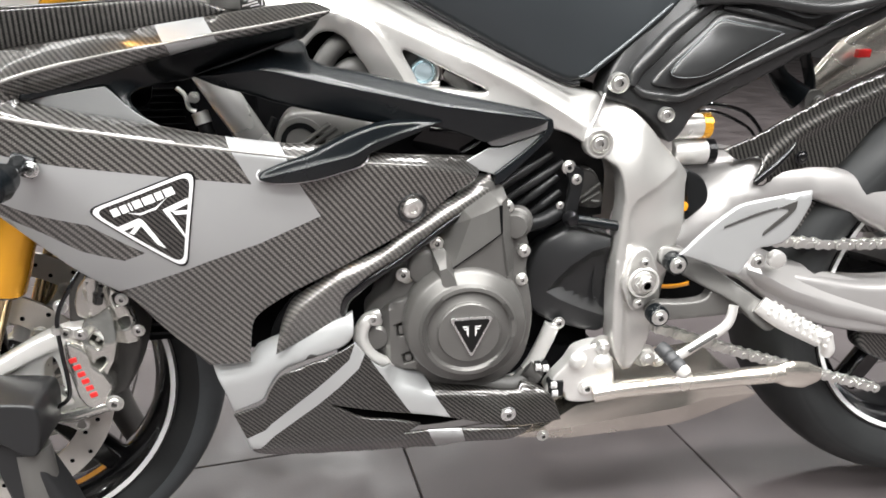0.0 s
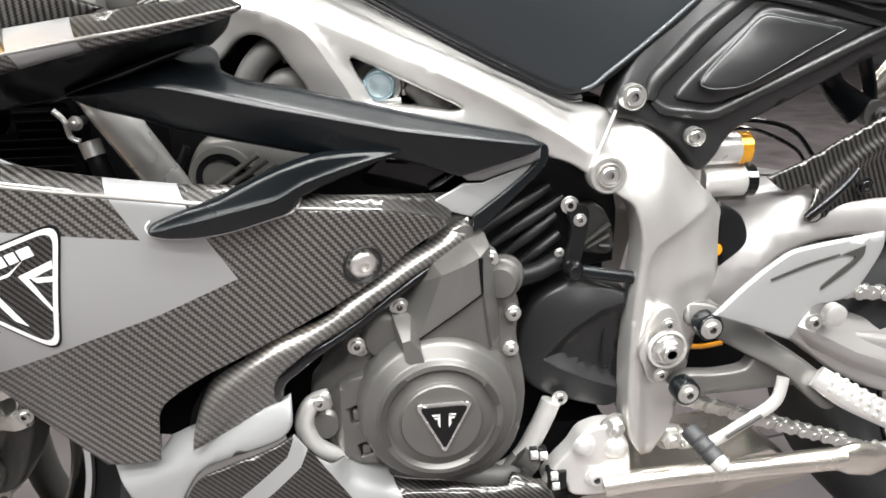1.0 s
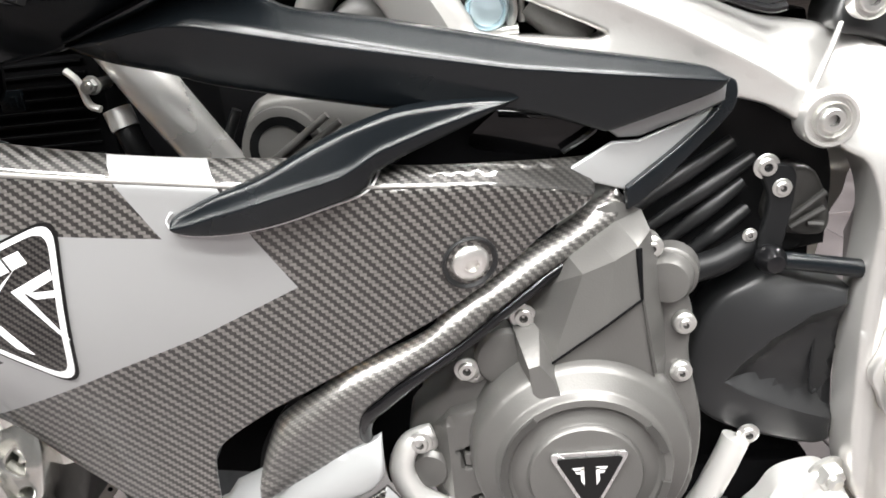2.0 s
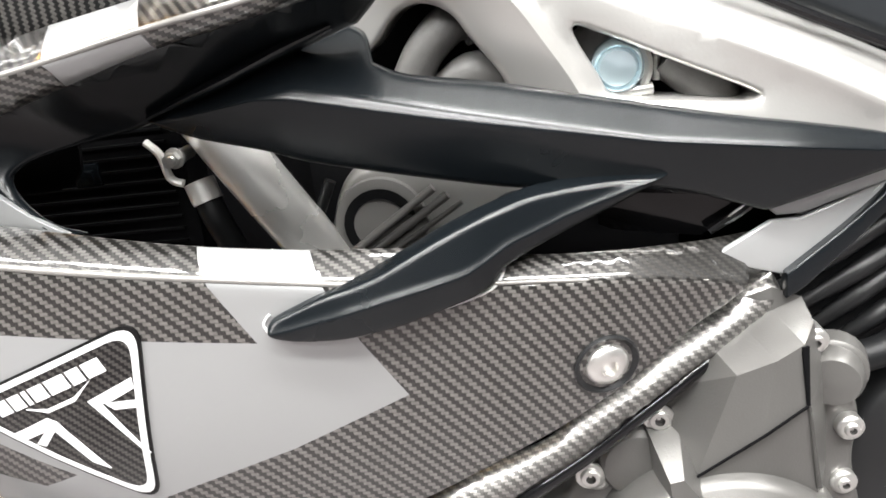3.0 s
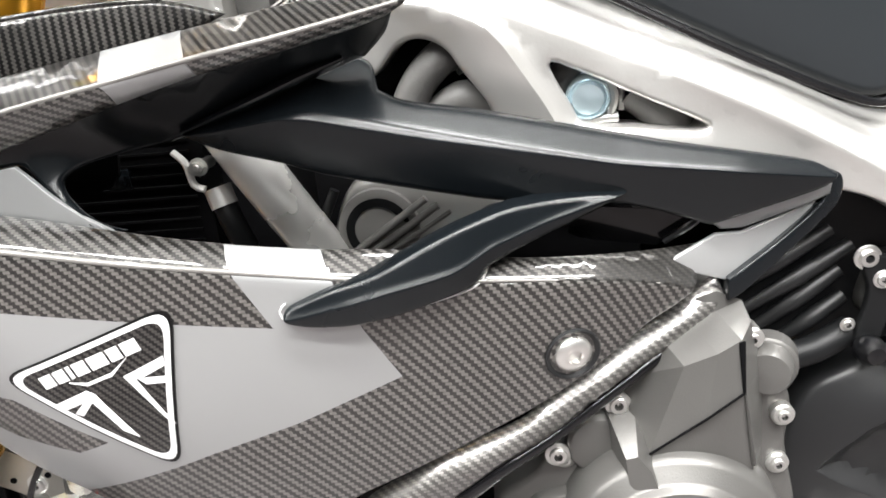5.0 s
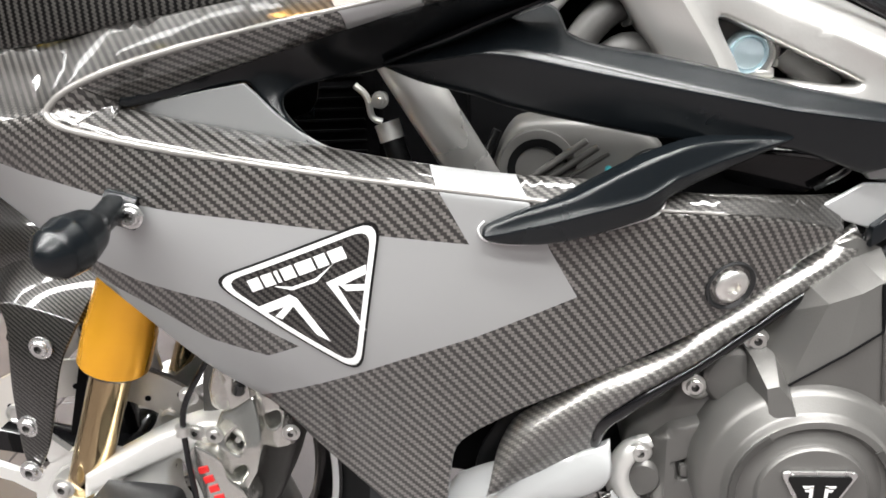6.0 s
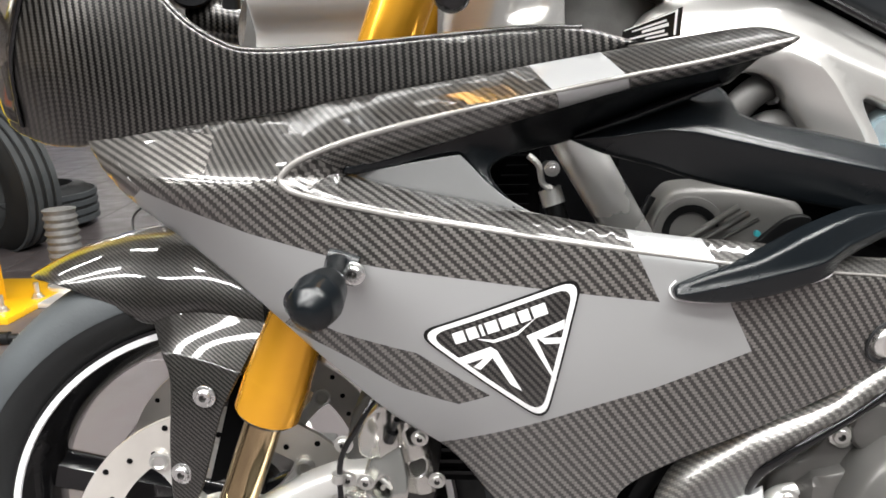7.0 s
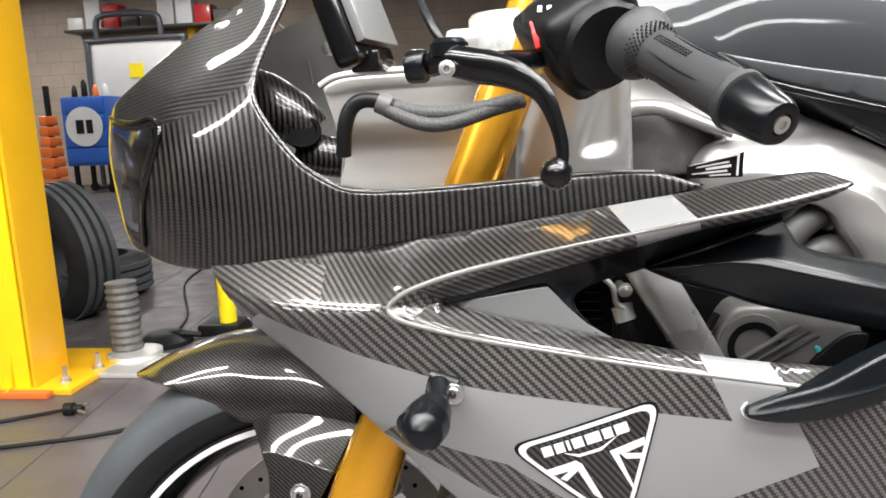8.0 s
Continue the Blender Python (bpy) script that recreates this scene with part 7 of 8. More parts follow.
part("brake_hose", tube([(-0.300, 0.855, 0.52), (-0.318, 0.838, 0.492), (-0.338, 0.836, 0.455), (-0.340, 0.834, 0.41), (-0.338, 0.832, 0.37), (-0.345, 0.836, 0.345), (-0.375, 0.842, 0.325), (-0.40, 0.85, 0.30)], 0.0026, 10), M_GLOSSBLACK, caliper, "black sensor cable")
part("hose_clip", tube([(-0.341, 0.836, 0.442), (-0.3415, 0.836, 0.434)], 0.006, 14, 1), M_ZINC, caliper)
# -- front mudguard: carbon crown over the tyre, a facet facing up, and a stay plate down the leg
CROWN = [(-0.686, 0.583), (-0.663, 0.595), (-0.643, 0.605), (-0.624, 0.6125), (-0.591, 0.6225), (-0.557, 0.6295), (-0.520, 0.635), (-0.480, 0.638), (-0.445, 0.632), (-0.415, 0.620)]
HEM = [(-0.682, 0.972, 0.583), (-0.642, 0.926, 0.594), (-0.613, 0.920, 0.587), (-0.597, 0.919, 0.581), (-0.569, 0.917, 0.570), (-0.540, 0.912, 0.555), (-0.512, 0.903, 0.559), (-0.480, 0.896, 0.570), (-0.445, 0.890, 0.568), (-0.410, 0.884, 0.564)]
CROWN_S = smooth3([(x, 0.985, z) for x, z in CROWN], 3)
HEM_S = smooth3(HEM, 3)
sec = []
for u, h in zip(CROWN_S, HEM_S):
    near = [(u[0] + (h[0] - u[0]) * (1 - math.cos(b)), u[1] + (h[1] - u[1]) * math.sin(b), u[2] + (h[2] - u[2]) * (1 - math.cos(b))) for b in np.radians(np.linspace(90, 0, 10))]
    ring_o = near + [(x, 2 * 0.985 - y, z) for x, y, z in near[-2::-1]]
    sec.append(ring_o + [(x + 0.001, 0.985 + (y - 0.985) * 0.96, z - 0.003) for x, y, z in ring_o[::-1]])
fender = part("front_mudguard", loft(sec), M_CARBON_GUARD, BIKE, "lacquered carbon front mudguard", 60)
EDGE_A = smooth3([(-0.524, 0.907, 0.556), (-0.499, 0.900, 0.5665), (-0.467, 0.895, 0.5700), (-0.443, 0.890, 0.568), (-0.408, 0.885, 0.564)], 4)
EDGE_B = smooth3([(-0.502, 0.870, 0.5405), (-0.489, 0.866, 0.5415), (-0.466, 0.864, 0.5375), (-0.446, 0.862, 0.5320), (-0.428, 0.860, 0.5255)], 4)
band_ = [[tuple(a + (b - a) * s + np.array((0, -0.0012, 0.0012)) * math.sin(s * math.pi)) for s in np.linspace(0, 1, 6)] + [tuple(a + (b - a) * s + np.array((0, 0.003, -0.004))) for s in np.linspace(1, 0, 6)] for a, b in zip(EDGE_A, EDGE_B)]
part("mudguard_facet", loft(band_), M_CARBON_GUARD, fender, "glossy folded carbon facet", 50)
STAY_D = depth_map([(-0.50, 0.541, 0.868), (-0.43, 0.526, 0.859), (-0.457, 0.505, 0.853), (-0.49, 0.49, 0.853), (-0.478, 0.41, 0.850), (-0.497, 0.385, 0.852), (-0.50, 0.45, 0.855)], 1e-5)
part("mudguard_stay", sheet([(-0.503, 0.5410, 1), (-0.489, 0.5420), (-0.466, 0.5380), (-0.446, 0.5325), (-0.427, 0.5260, 1), (-0.436, 0.510), (-0.446, 0.490), (-0.459, 0.450), (-0.474, 0.410), (-0.492, 0.384), (-0.502, 0.400), (-0.500, 0.450), (-0.494, 0.490), (-0.494, 0.520)], STAY_D, 0.003, 0.011, 0.002), M_CARBON_GUARD, fender, "lacquered carbon stay plate", 60)
part("stay_inner_face", sheet([(-0.428, 0.570, 1), (-0.402, 0.566, 1), (-0.425, 0.48), (-0.455, 0.40, 1), (-0.485, 0.392, 1), (-0.46, 0.47)], flat(0.897), 0.003, 0.03, 0.0), M_PIT, fender)
for bx, by, bz in ((-0.459, 0.851, 0.507), (-0.489, 0.853, 0.430), (-0.495, 0.850, 0.386)):
    part("mudguard_bolt", hexbolt(bx, by, bz, 0.0072), M_POLISHED, fender)

# -- cockpit: triple clamp, clip-on bar, grip, switch box, lever, dash, hoses
part("triple_clamp", join(slab(-0.305, 0.86, 0.908, -0.222, 1.09, 0.926, 0.007), lathe([(0.036, 0.902), (0.036, 0.934), (0.033, 0.938), (0.026, 0.938), (0.025, 0.934), (0.001, 0.934)], (-0.250, 0.885, 0), "z", 40), lathe([(0.02, 0.92), (0.02, 0.945), (0.001, 0.947)], (-0.262, 0.975, 0), "z", 32)), M_ALLOY, BIKE, "cast alloy top clamp", 40)
bar_a, bar_b = Vector((-0.168, 0.760, 0.902)), Vector((-0.103, 0.625, 0.838))
axis = (bar_b - bar_a).normalized()
bar = part("handlebar", tube([tuple(bar_a - axis * 0.10), tuple(bar_b - axis * 0.03)], 0.011, 20, 1), M_GLOSSBLACK, BIKE, "black clip-on handlebar")
LG = (bar_b - bar_a).length
grip_prof = [(0.012, 0.012), (0.0230, 0.013), (0.0245, 0.016), (0.0245, 0.020), (0.0212, 0.026), (0.0184, 0.031), (0.0170, 0.036)]
for k in range(26):
    s = 0.040 + (LG - 0.044 - 0.040) * k / 25
    grip_prof.append((0.0156 - 0.0009 * math.sin(k / 25 * math.pi) + (0.0002 if k % 2 else 0), s))
grip_prof += [(0.0172, LG - 0.043), (0.0181, LG - 0.041), (0.0176, LG - 0.037), (0.0155, LG - 0.036), (0.011, LG - 0.036)]
part("grip", spin(grip_prof, bar_a, axis, 40), M_GRIP, bar, "dark grey rubber grip", 30)
SIDE = axis.orthogonal().normalized()
def on_grip(s, deg, r):
    """A place on the grip: along the bar, round it, and out from its axis."""
    return tuple(bar_a + axis * s + Matrix.Rotation(radians(deg), 3, axis) @ (SIDE * r))


part("grip_pattern", join(*[spin([(0.0008, 0), (0.0008, 0.0008)], on_grip(0.0305 + 0.0024 * i, 11 * j - 150 + 5.5 * (i % 2), 0.0183 - 0.0005 * i), tuple(Matrix.Rotation(radians(11 * j - 150), 3, axis) @ SIDE), 5) for i in range(5) for j in range(33)]), M_DARK, bar)
part("grip_dimples", join(*[spin([(0.0007, 0), (0.0007, 0.0007)], on_grip(0.046 + 0.0028 * i, a, 0.0152), tuple(Matrix.Rotation(radians(a), 3, axis) @ SIDE), 5) for i in range(13) for a in (64, 71, 78, 85, 244, 251, 258)]), M_DARK, bar)
for a_, s0_, s1_ in ((20, 0.055, 0.105), (-25, 0.050, 0.085), (100, 0.046, 0.092), (150, 0.05, 0.10), (215, 0.05, 0.10), (290, 0.05, 0.10)):
    part("grip_groove", tube([on_grip(s0_, a_, 0.0153), on_grip((s0_ + s1_) / 2, a_ + 5, 0.0149), on_grip(s1_, a_ + 3, 0.0153)], [0.0003, 0.0008, 0.0003], 6), M_DARK, bar)
part("bar_end", spin([(0.0155, LG - 0.0365), (0.0168, LG - 0.035), (0.0163, LG - 0.030), (0.0134, LG - 0.010), (0.0118, LG - 0.0065), (0.0092, LG - 0.0055), (0.0062, LG - 0.0055), (0.0058, LG - 0.008), (0.001, LG - 0.008)], bar_a, axis, 40), M_BLACK, bar, "satin black tapered bar end weight")
part("bar_end_screw", spin([(0.0050, LG - 0.008), (0.0050, LG - 0.005), (0.0027, LG - 0.0048), (0.0025, LG - 0.007), (0.001, LG - 0.007)], bar_a, axis, 18), M_ZINC, bar)
switch = part("switch_box", moved(join(slab(-0.031, -0.031, -0.030, 0.033, 0.033, 0.022, 0.015, 4), spin([(0.030, 0.0), (0.030, 0.020), (0.026, 0.026), (0.001, 0.026)], (0, 0, 0), (0, 0, 1), 32), slab(-0.034, -0.012, -0.042, 0.012, 0.024, 0.016, 0.010, 3)), Matrix.Translation((-0.014, 0.004, -0.006)) @ aim(bar_a - axis * 0.024, axis, 0.6) @ Matrix.Scale(1.12, 4)), M_DARK, BIKE, "black plastic switch box")
part("red_switch", moved(slab(-0.006, -0.011, -0.004, 0.006, 0.011, 0.005, 0.002), aim((-0.2255, 0.7665, 0.907), (-0.35, -1, 0.3), 0.3)), M_RED, switch, "red rocker switch")
for k in range(2):
    part("switch_mark", moved(slab(-0.0016, -0.0022, 0, 0.0016, 0.0022, 0.0008, 0.0), aim((-0.2265 + 0.0065 * k, 0.7610, 0.9235), (-0.2, -1, 0.3), 0.0)), M_WHITE, switch)
perch = part("lever_perch", join(tube([(-0.205, 0.800, 0.895), (-0.235, 0.765, 0.890), (-0.262, 0.720, 0.887)], [0.008, 0.007, 0.008], 16)), M_BLACK, BIKE, "black clutch lever perch")
part("lever", tube([(-0.296, 0.688, 0.884), (-0.285, 0.680, 0.886), (-0.262, 0.668, 0.880), (-0.243, 0.660, 0.874), (-0.228, 0.655, 0.863), (-0.220, 0.652, 0.845), (-0.217, 0.650, 0.828), (-0.2205, 0.650, 0.816)], [0.0075, 0.0095, 0.0105, 0.0088, 0.0062, 0.0046, 0.0040, 0.0048], 16, 6, 0.7), M_GLOSSBLACK, perch, "black clutch lever with a ball end")
part("lever_ball", lathe([(0.001, -0.0095), (0.0048, -0.0082), (0.0082, -0.0048), (0.0095, 0), (0.0082, 0.0048), (0.0048, 0.0082), (0.001, 0.0095)], (-0.2208, 0.650, 0.8175), "y", 24), M_GLOSSBLACK, perch)
part("lever_pivot", join(lathe([(0.012, 0.888), (0.012, 0.896), (0.009, 0.899), (0.006, 0.897), (0.001, 0.897)], (-0.283, 0.684, 0.0), "z", 24), spin([(0.0095, 0), (0.0105, 0.002), (0.0105, 0.010), (0.0095, 0.012), (0.001, 0.012)], (-0.298, 0.690, 0.884), (-1, 0.2, 0), 18)), M_BLACK, perch)
part("adjuster_screw", hexbolt(-0.283, 0.668, 0.880, 0.0035), M_ZINC, perch)
part("clutch_cable", tube([(-0.284, 0.688, 0.893), (-0.294, 0.695, 0.908), (-0.305, 0.715, 0.932), (-0.312, 0.75, 0.975), (-0.305, 0.79, 1.0)], 0.0030, 12), M_BLACK, perch)
part("wire_sleeve", tube([(-0.384, 0.805, 0.826), (-0.380, 0.80, 0.849), (-0.374, 0.80, 0.863), (-0.364, 0.80, 0.8685), (-0.351, 0.80, 0.867), (-0.340, 0.80, 0.862)], 0.0062, 14), M_DARK, BIKE, "black cable sleeve")
part("sleeve_clip", tube([(-0.3525, 0.80, 0.8665), (-0.343, 0.80, 0.862)], 0.0082, 16, 1), M_HOSE, BIKE, "grey rubber clip")
part("braided_sleeve", tube([(-0.345, 0.80, 0.864), (-0.321, 0.802, 0.857), (-0.295, 0.805, 0.856), (-0.268, 0.81, 0.859), (-0.245, 0.815, 0.864)], 0.0062, 16), M_BRAID, BIKE, "black braided cable sleeve")
part("braided_sleeve", tube([(-0.345, 0.797, 0.860), (-0.326, 0.796, 0.851), (-0.308, 0.796, 0.847), (-0.286, 0.80, 0.850), (-0.264, 0.81, 0.857), (-0.24, 0.82, 0.863)], 0.0056, 16), M_BRAID, BIKE, "black braided cable sleeve")
dash = part("dash_unit", join(moved(slab(-0.045, -0.012, -0.055, 0.045, 0.012, 0.055, 0.008, 3), pose(-0.398, 0.905, 0.952, -20, 0, 78)), slab(-0.392, 0.88, 0.895, -0.366, 0.93, 0.915, 0.004)), M_GLOSSBLACK, BIKE, "gloss black dash housing")
# pale grey stands in for what the dark screen mirrors
part("dash_screen", moved(slab(-0.038, -0.022, -0.040, 0.038, -0.0125, 0.050, 0.003), pose(-0.398, 0.905, 0.952, -20, 0, 78)), M_BEVEL, dash, "screen in pale grey, its reflection put into the colour")
part("dash_screw", spin([(0.006, 0.01), (0.006, -0.002), (0.001, -0.003)], (-0.412, 0.885, 0.918), (0.2, 1, 0), 16), M_POLISHED, dash)
part("cowl_bracket", join(sheet([(-0.470, 0.893, 1), (-0.449, 0.902), (-0.410, 0.904), (-0.320, 0.905), (-0.230, 0.904, 1), (-0.230, 0.76, 1), (-0.391, 0.762), (-0.470, 0.775, 1), (-0.462, 0.845)], lambda q: 1.06 + 0.25 * (0.9 - np.atleast_2d(q)[:, 1]) + 0.02 * np.clip(0.85 - np.atleast_2d(q)[:, 1], 0, 0.03) / 0.03, 0.006, 0.012, 0.004), tube([(-0.470, 1.055, 0.895), (-0.449, 1.05, 0.904), (-0.410, 1.05, 0.907), (-0.320, 1.05, 0.908), (-0.23, 1.05, 0.907)], 0.004, 10)), M_BRACKET, BIKE, "pale alloy cowl bracket", 50)
part("cowl_inner_seam", tube([(-0.532, 1.085, 0.977), (-0.511, 1.085, 0.957), (-0.493, 1.085, 0.931), (-0.487, 1.085, 0.900)], 0.0015, 8), M_ENGINE_DK, BIKE)
part("intake_tube", join(tube([(-0.515, 0.90, 0.892), (-0.480, 0.895, 0.876), (-0.452, 0.893, 0.858), (-0.430, 0.893, 0.842)], [0.020, 0.027, 0.026, 0.018], 24), tube([(-0.445, 0.885, 0.828), (-0.425, 0.885, 0.824), (-0.405, 0.888, 0.820)], [0.014, 0.019, 0.018], 22)), M_CARBON_NOSE, BIKE, "carbon intake duct", 50)
part("intake_mouth", moved(lathe([(0.0165, -0.003), (0.0165, 0.001), (0.013, 0.001), (0.012, -0.002), (0.001, -0.002)], (0, 0, 0), "z", 28), pose(-0.436, 0.868, 0.846, 55, 18, 0)), M_PIT, BIKE, "dark oval intake mouth")
TAG_A, TAG_B = Vector((-0.072, 0.822, 0.797)), Vector((-0.103, 0.876, 0.792))
TAG_UP, TAG_OUT = Vector((0.001, 0.0, 0.0195)), Vector((-0.0010, -0.0006, 0.0))


def tag_panel(u0, v0, u1, v1, lift=0.0, thick=0.0008):
    """A thin upright plate on the sticker: u runs back along it, v up."""
    c = [TAG_A.lerp(TAG_B, u) + TAG_UP * v * (1 - 0.42 * u) + TAG_OUT * lift for u, v in ((u0, v0), (u1, v0), (u1, v1), (u0, v1))]
    return loft([[tuple(p) for p in c], [tuple(p - TAG_OUT * thick * 1000) for p in c]])


part("warning_sticker", tag_panel(0, 0, 1, 1), M_BLACKDECAL, BIKE, "black sticker with white print", 0)
for u0_, u1_, v0_, v1_ in ((0.05, 0.95, 0.90, 0.96), (0.05, 0.08, 0.06, 0.92), (0.22, 0.80, 0.66, 0.74), (0.18, 0.62, 0.45, 0.58), (0.24, 0.88, 0.26, 0.36), (0.18, 0.55, 0.10, 0.18)):
    part("print_bar", tag_panel(u0_, v0_, u1_, v1_, 0.9, 0.0004), M_WHITE, BIKE, "", 0)

# -- silencer, side stand, foot controls
sil = part("silencer", loft([[(0.212, 0.870, 0.216), (0.245, 0.858, 0.230), (0.262, 0.852, 0.243), (0.270, 0.96, 0.250), (0.22, 0.98, 0.215)], [(0.300, 0.868, 0.208), (0.300, 0.852, 0.236), (0.305, 0.862, 0.263), (0.31, 0.96, 0.270), (0.30, 0.98, 0.205)], [(0.455, 0.876, 0.209), (0.460, 0.852, 0.254), (0.470, 0.866, 0.288), (0.47, 0.97, 0.290), (0.455, 0.99, 0.204)], [(0.490, 0.880, 0.213), (0.505, 0.870, 0.253), (0.500, 0.874, 0.288), (0.50, 0.97, 0.290), (0.49, 0.99, 0.208)], [(0.592, 0.895, 0.234), (0.596, 0.893, 0.240), (0.540, 0.884, 0.286), (0.54, 0.98, 0.289), (0.59, 0.99, 0.230)]]), M_TITAN, BIKE, "satin stainless under-engine silencer", 25)
part("silencer_bolt", hexbolt(0.257, 0.853, 0.226, 0.006), M_ZINC, sil)
part("link_pipe", tube([(0.15, 0.93, 0.30), (0.22, 0.93, 0.26), (0.30, 0.92, 0.25)], 0.028, 20), M_TITAN, BIKE, "stainless link pipe")
part("exhaust_slot", slab(0.365, 0.845, 0.286, 0.392, 0.852, 0.291, 0.002), M_AMBER, sil, "amber heat mark")
stand = part("side_stand_bracket", sheet([(0.253, 0.306), (0.262, 0.325), (0.280, 0.345), (0.294, 0.364), (0.324, 0.370), (0.340, 0.352), (0.347, 0.326), (0.345, 0.302), (0.322, 0.286), (0.285, 0.288), (0.275, 0.305)], flat(0.834), 0.022, 0.010, 0.004), M_ALLOY, BIKE, "cast alloy side stand bracket", 60)
for bx, bz in ((0.294, 0.350), (0.329, 0.344)):
    part("stand_bolt", spin([(0.0128, 0), (0.0128, 0.002), (0.0112, 0.003), (0.0104, 0.0045), (0.0085, 0.0080), (0.0048, 0.0100), (0.001, 0.0105)], (bx, 0.834, bz), (0, -1, 0), 32), M_ALLOY, stand)
part("stand_bolt", join(spin([(0.0115, 0), (0.0115, 0.0016), (0.0104, 0.0024)], (0.308, 0.834, 0.309), (0, -1, 0), 28), hexbolt(0.308, 0.832, 0.309, 0.0078, (0, -1, 0), False)), M_ALLOY, stand)
part("side_stand_leg", join(tube([(0.315, 0.826, 0.303), (0.36, 0.822, 0.309), (0.46, 0.818, 0.314), (0.575, 0.812, 0.320)], [0.013, 0.0120, 0.0115, 0.0125], 18), tube([(0.565, 0.812, 0.320), (0.585, 0.812, 0.318), (0.610, 0.812, 0.314), (0.632, 0.812, 0.313)], [0.011, 0.0195, 0.0195, 0.009], 18, 6, 0.5)), M_TITAN, stand, "polished alloy stand leg folded up", 50)
part("frame_nut", nuts(0.326, 0.842, 0.366, 0.0115, (0.25, -1, -0.2)), M_ZINC, stand)
part("frame_nut", nuts(0.394, 0.850, 0.341, 0.0120), M_ZINC, chassis)
part("frame_nut", nuts(0.412, 0.848, 0.335, 0.0085), M_ZINC, chassis)
hang = part("footrest_hanger", sheet([(0.393, 0.430), (0.425, 0.4285), (0.455, 0.432), (0.464, 0.443, 1), (0.492, 0.444), (0.515, 0.432), (0.532, 0.420), (0.538, 0.405), (0.513, 0.408), (0.460, 0.4065), (0.396, 0.406), (0.380, 0.417)], flat(0.8205), 0.016, 0.010, 0.003), M_ENGINE, BIKE, "grey cast alloy footrest hanger", 40)
part("hanger_arm", sheet([(0.400, 0.499), (0.418, 0.4985), (0.432, 0.494), (0.480, 0.463), (0.527, 0.431), (0.546, 0.411), (0.540, 0.398), (0.528, 0.396), (0.512, 0.408), (0.491, 0.429), (0.450, 0.451), (0.412, 0.472), (0.396, 0.480)], slope(0.47, 0.445, 0.816, -0.03, 0.5), 0.018, 0.010, 0.004), M_ENGINE, hang, "", 40)
# black sheet in place of the shade between hanger and swingarm
part("hanger_gap", sheet([(0.405, 0.450, 1), (0.516, 0.424), (0.532, 0.407), (0.513, 0.384), (0.415, 0.384, 1)], flat(0.905), 0.004, 0.02, 0.0), M_PIT, hang)
for bx, bz in ((0.407, 0.487), (0.390, 0.417)):
    part("hanger_bolt", join(spin([(0.0135, 0.012), (0.0135, -0.003), (0.0120, -0.005), (0.009, -0.004)], (bx, 0.812, bz), (0, 1, 0), 32)), M_BLACK, hang)
    part("hanger_bolt", hexbolt(bx, 0.808, bz, 0.0075), M_ZINC, hang)
part("footpeg", tube([(0.520, 0.800, 0.430), (0.545, 0.785, 0.414), (0.590, 0.770, 0.392)], [0.012, 0.0135, 0.0125], 14, 4, 0.8), M_ALLOY, hang, "knurled alloy footpeg", 30)
for k in range(9):
    for j in (-1, 0, 1):
        t_ = k / 8
        c_ = Vector((0.528, 0.786, 0.430)).lerp(Vector((0.592, 0.758, 0.394)), t_)
        part("peg_tooth", spin([(0.0026, 0), (0.0020, 0.004), (0.001, 0.0042)], c_ + Vector((0.003 * j, 0.0, 0.0075 * j)), (-0.1, -1, 0.25), 6), M_ALLOY, hang)
part("peg_end", tube([(0.592, 0.764, 0.400), (0.598, 0.762, 0.380), (0.597, 0.764, 0.370)], [0.008, 0.008, 0.006], 12), M_ALLOY, hang)
HEEL_D = slope(0.5, 0.52, 0.808, 0.0, 0.02)
heel = part("heel_guard", sheet([(0.409, 0.500, 1), (0.440, 0.530), (0.469, 0.553), (0.490, 0.563), (0.576, 0.575, 1), (0.575, 0.555), (0.552, 0.514), (0.530, 0.505), (0.510, 0.500), (0.490, 0.468, 1), (0.450, 0.485)], HEEL_D, 0.005, 0.012, 0.003), M_SILVER, hang, "silver heel guard plate", 60)
for slot_ in ([(0.4625, 0.5330, 1), (0.500, 0.5460), (0.530, 0.5545, 1), (0.530, 0.5565, 1), (0.500, 0.5490), (0.4625, 0.5352, 1)], [(0.5555, 0.5635, 1), (0.5535, 0.5520), (0.5380, 0.5370), (0.5150, 0.5205, 1), (0.5150, 0.5245, 1), (0.5320, 0.5395), (0.5460, 0.5520), (0.5320, 0.5555, 1)]):
    part("heel_slot", sheet(slot_, lambda q: HEEL_D(q) - 0.0015, 0.002, 0.01, 0.0), M_ENGINE_DK, heel)
part("heel_bolt", hexbolt(0.512, 0.806, 0.487, 0.0065), M_ZINC, heel)
shift = part("gear_lever", join(tube([(0.395, 0.800, 0.370), (0.412, 0.796, 0.366), (0.450, 0.796, 0.388), (0.478, 0.798, 0.406), (0.486, 0.802, 0.430)], [0.0095, 0.0068, 0.0066, 0.0068, 0.0066], 14, 6, 0.7)), M_ALLOY, BIKE, "alloy gear lever with a rubber toe peg", 50)
part("lever_slot", tube([(0.425, 0.789, 0.3755), (0.460, 0.789, 0.3965)], 0.0022, 8, 1), M_ENGINE_DK, shift)
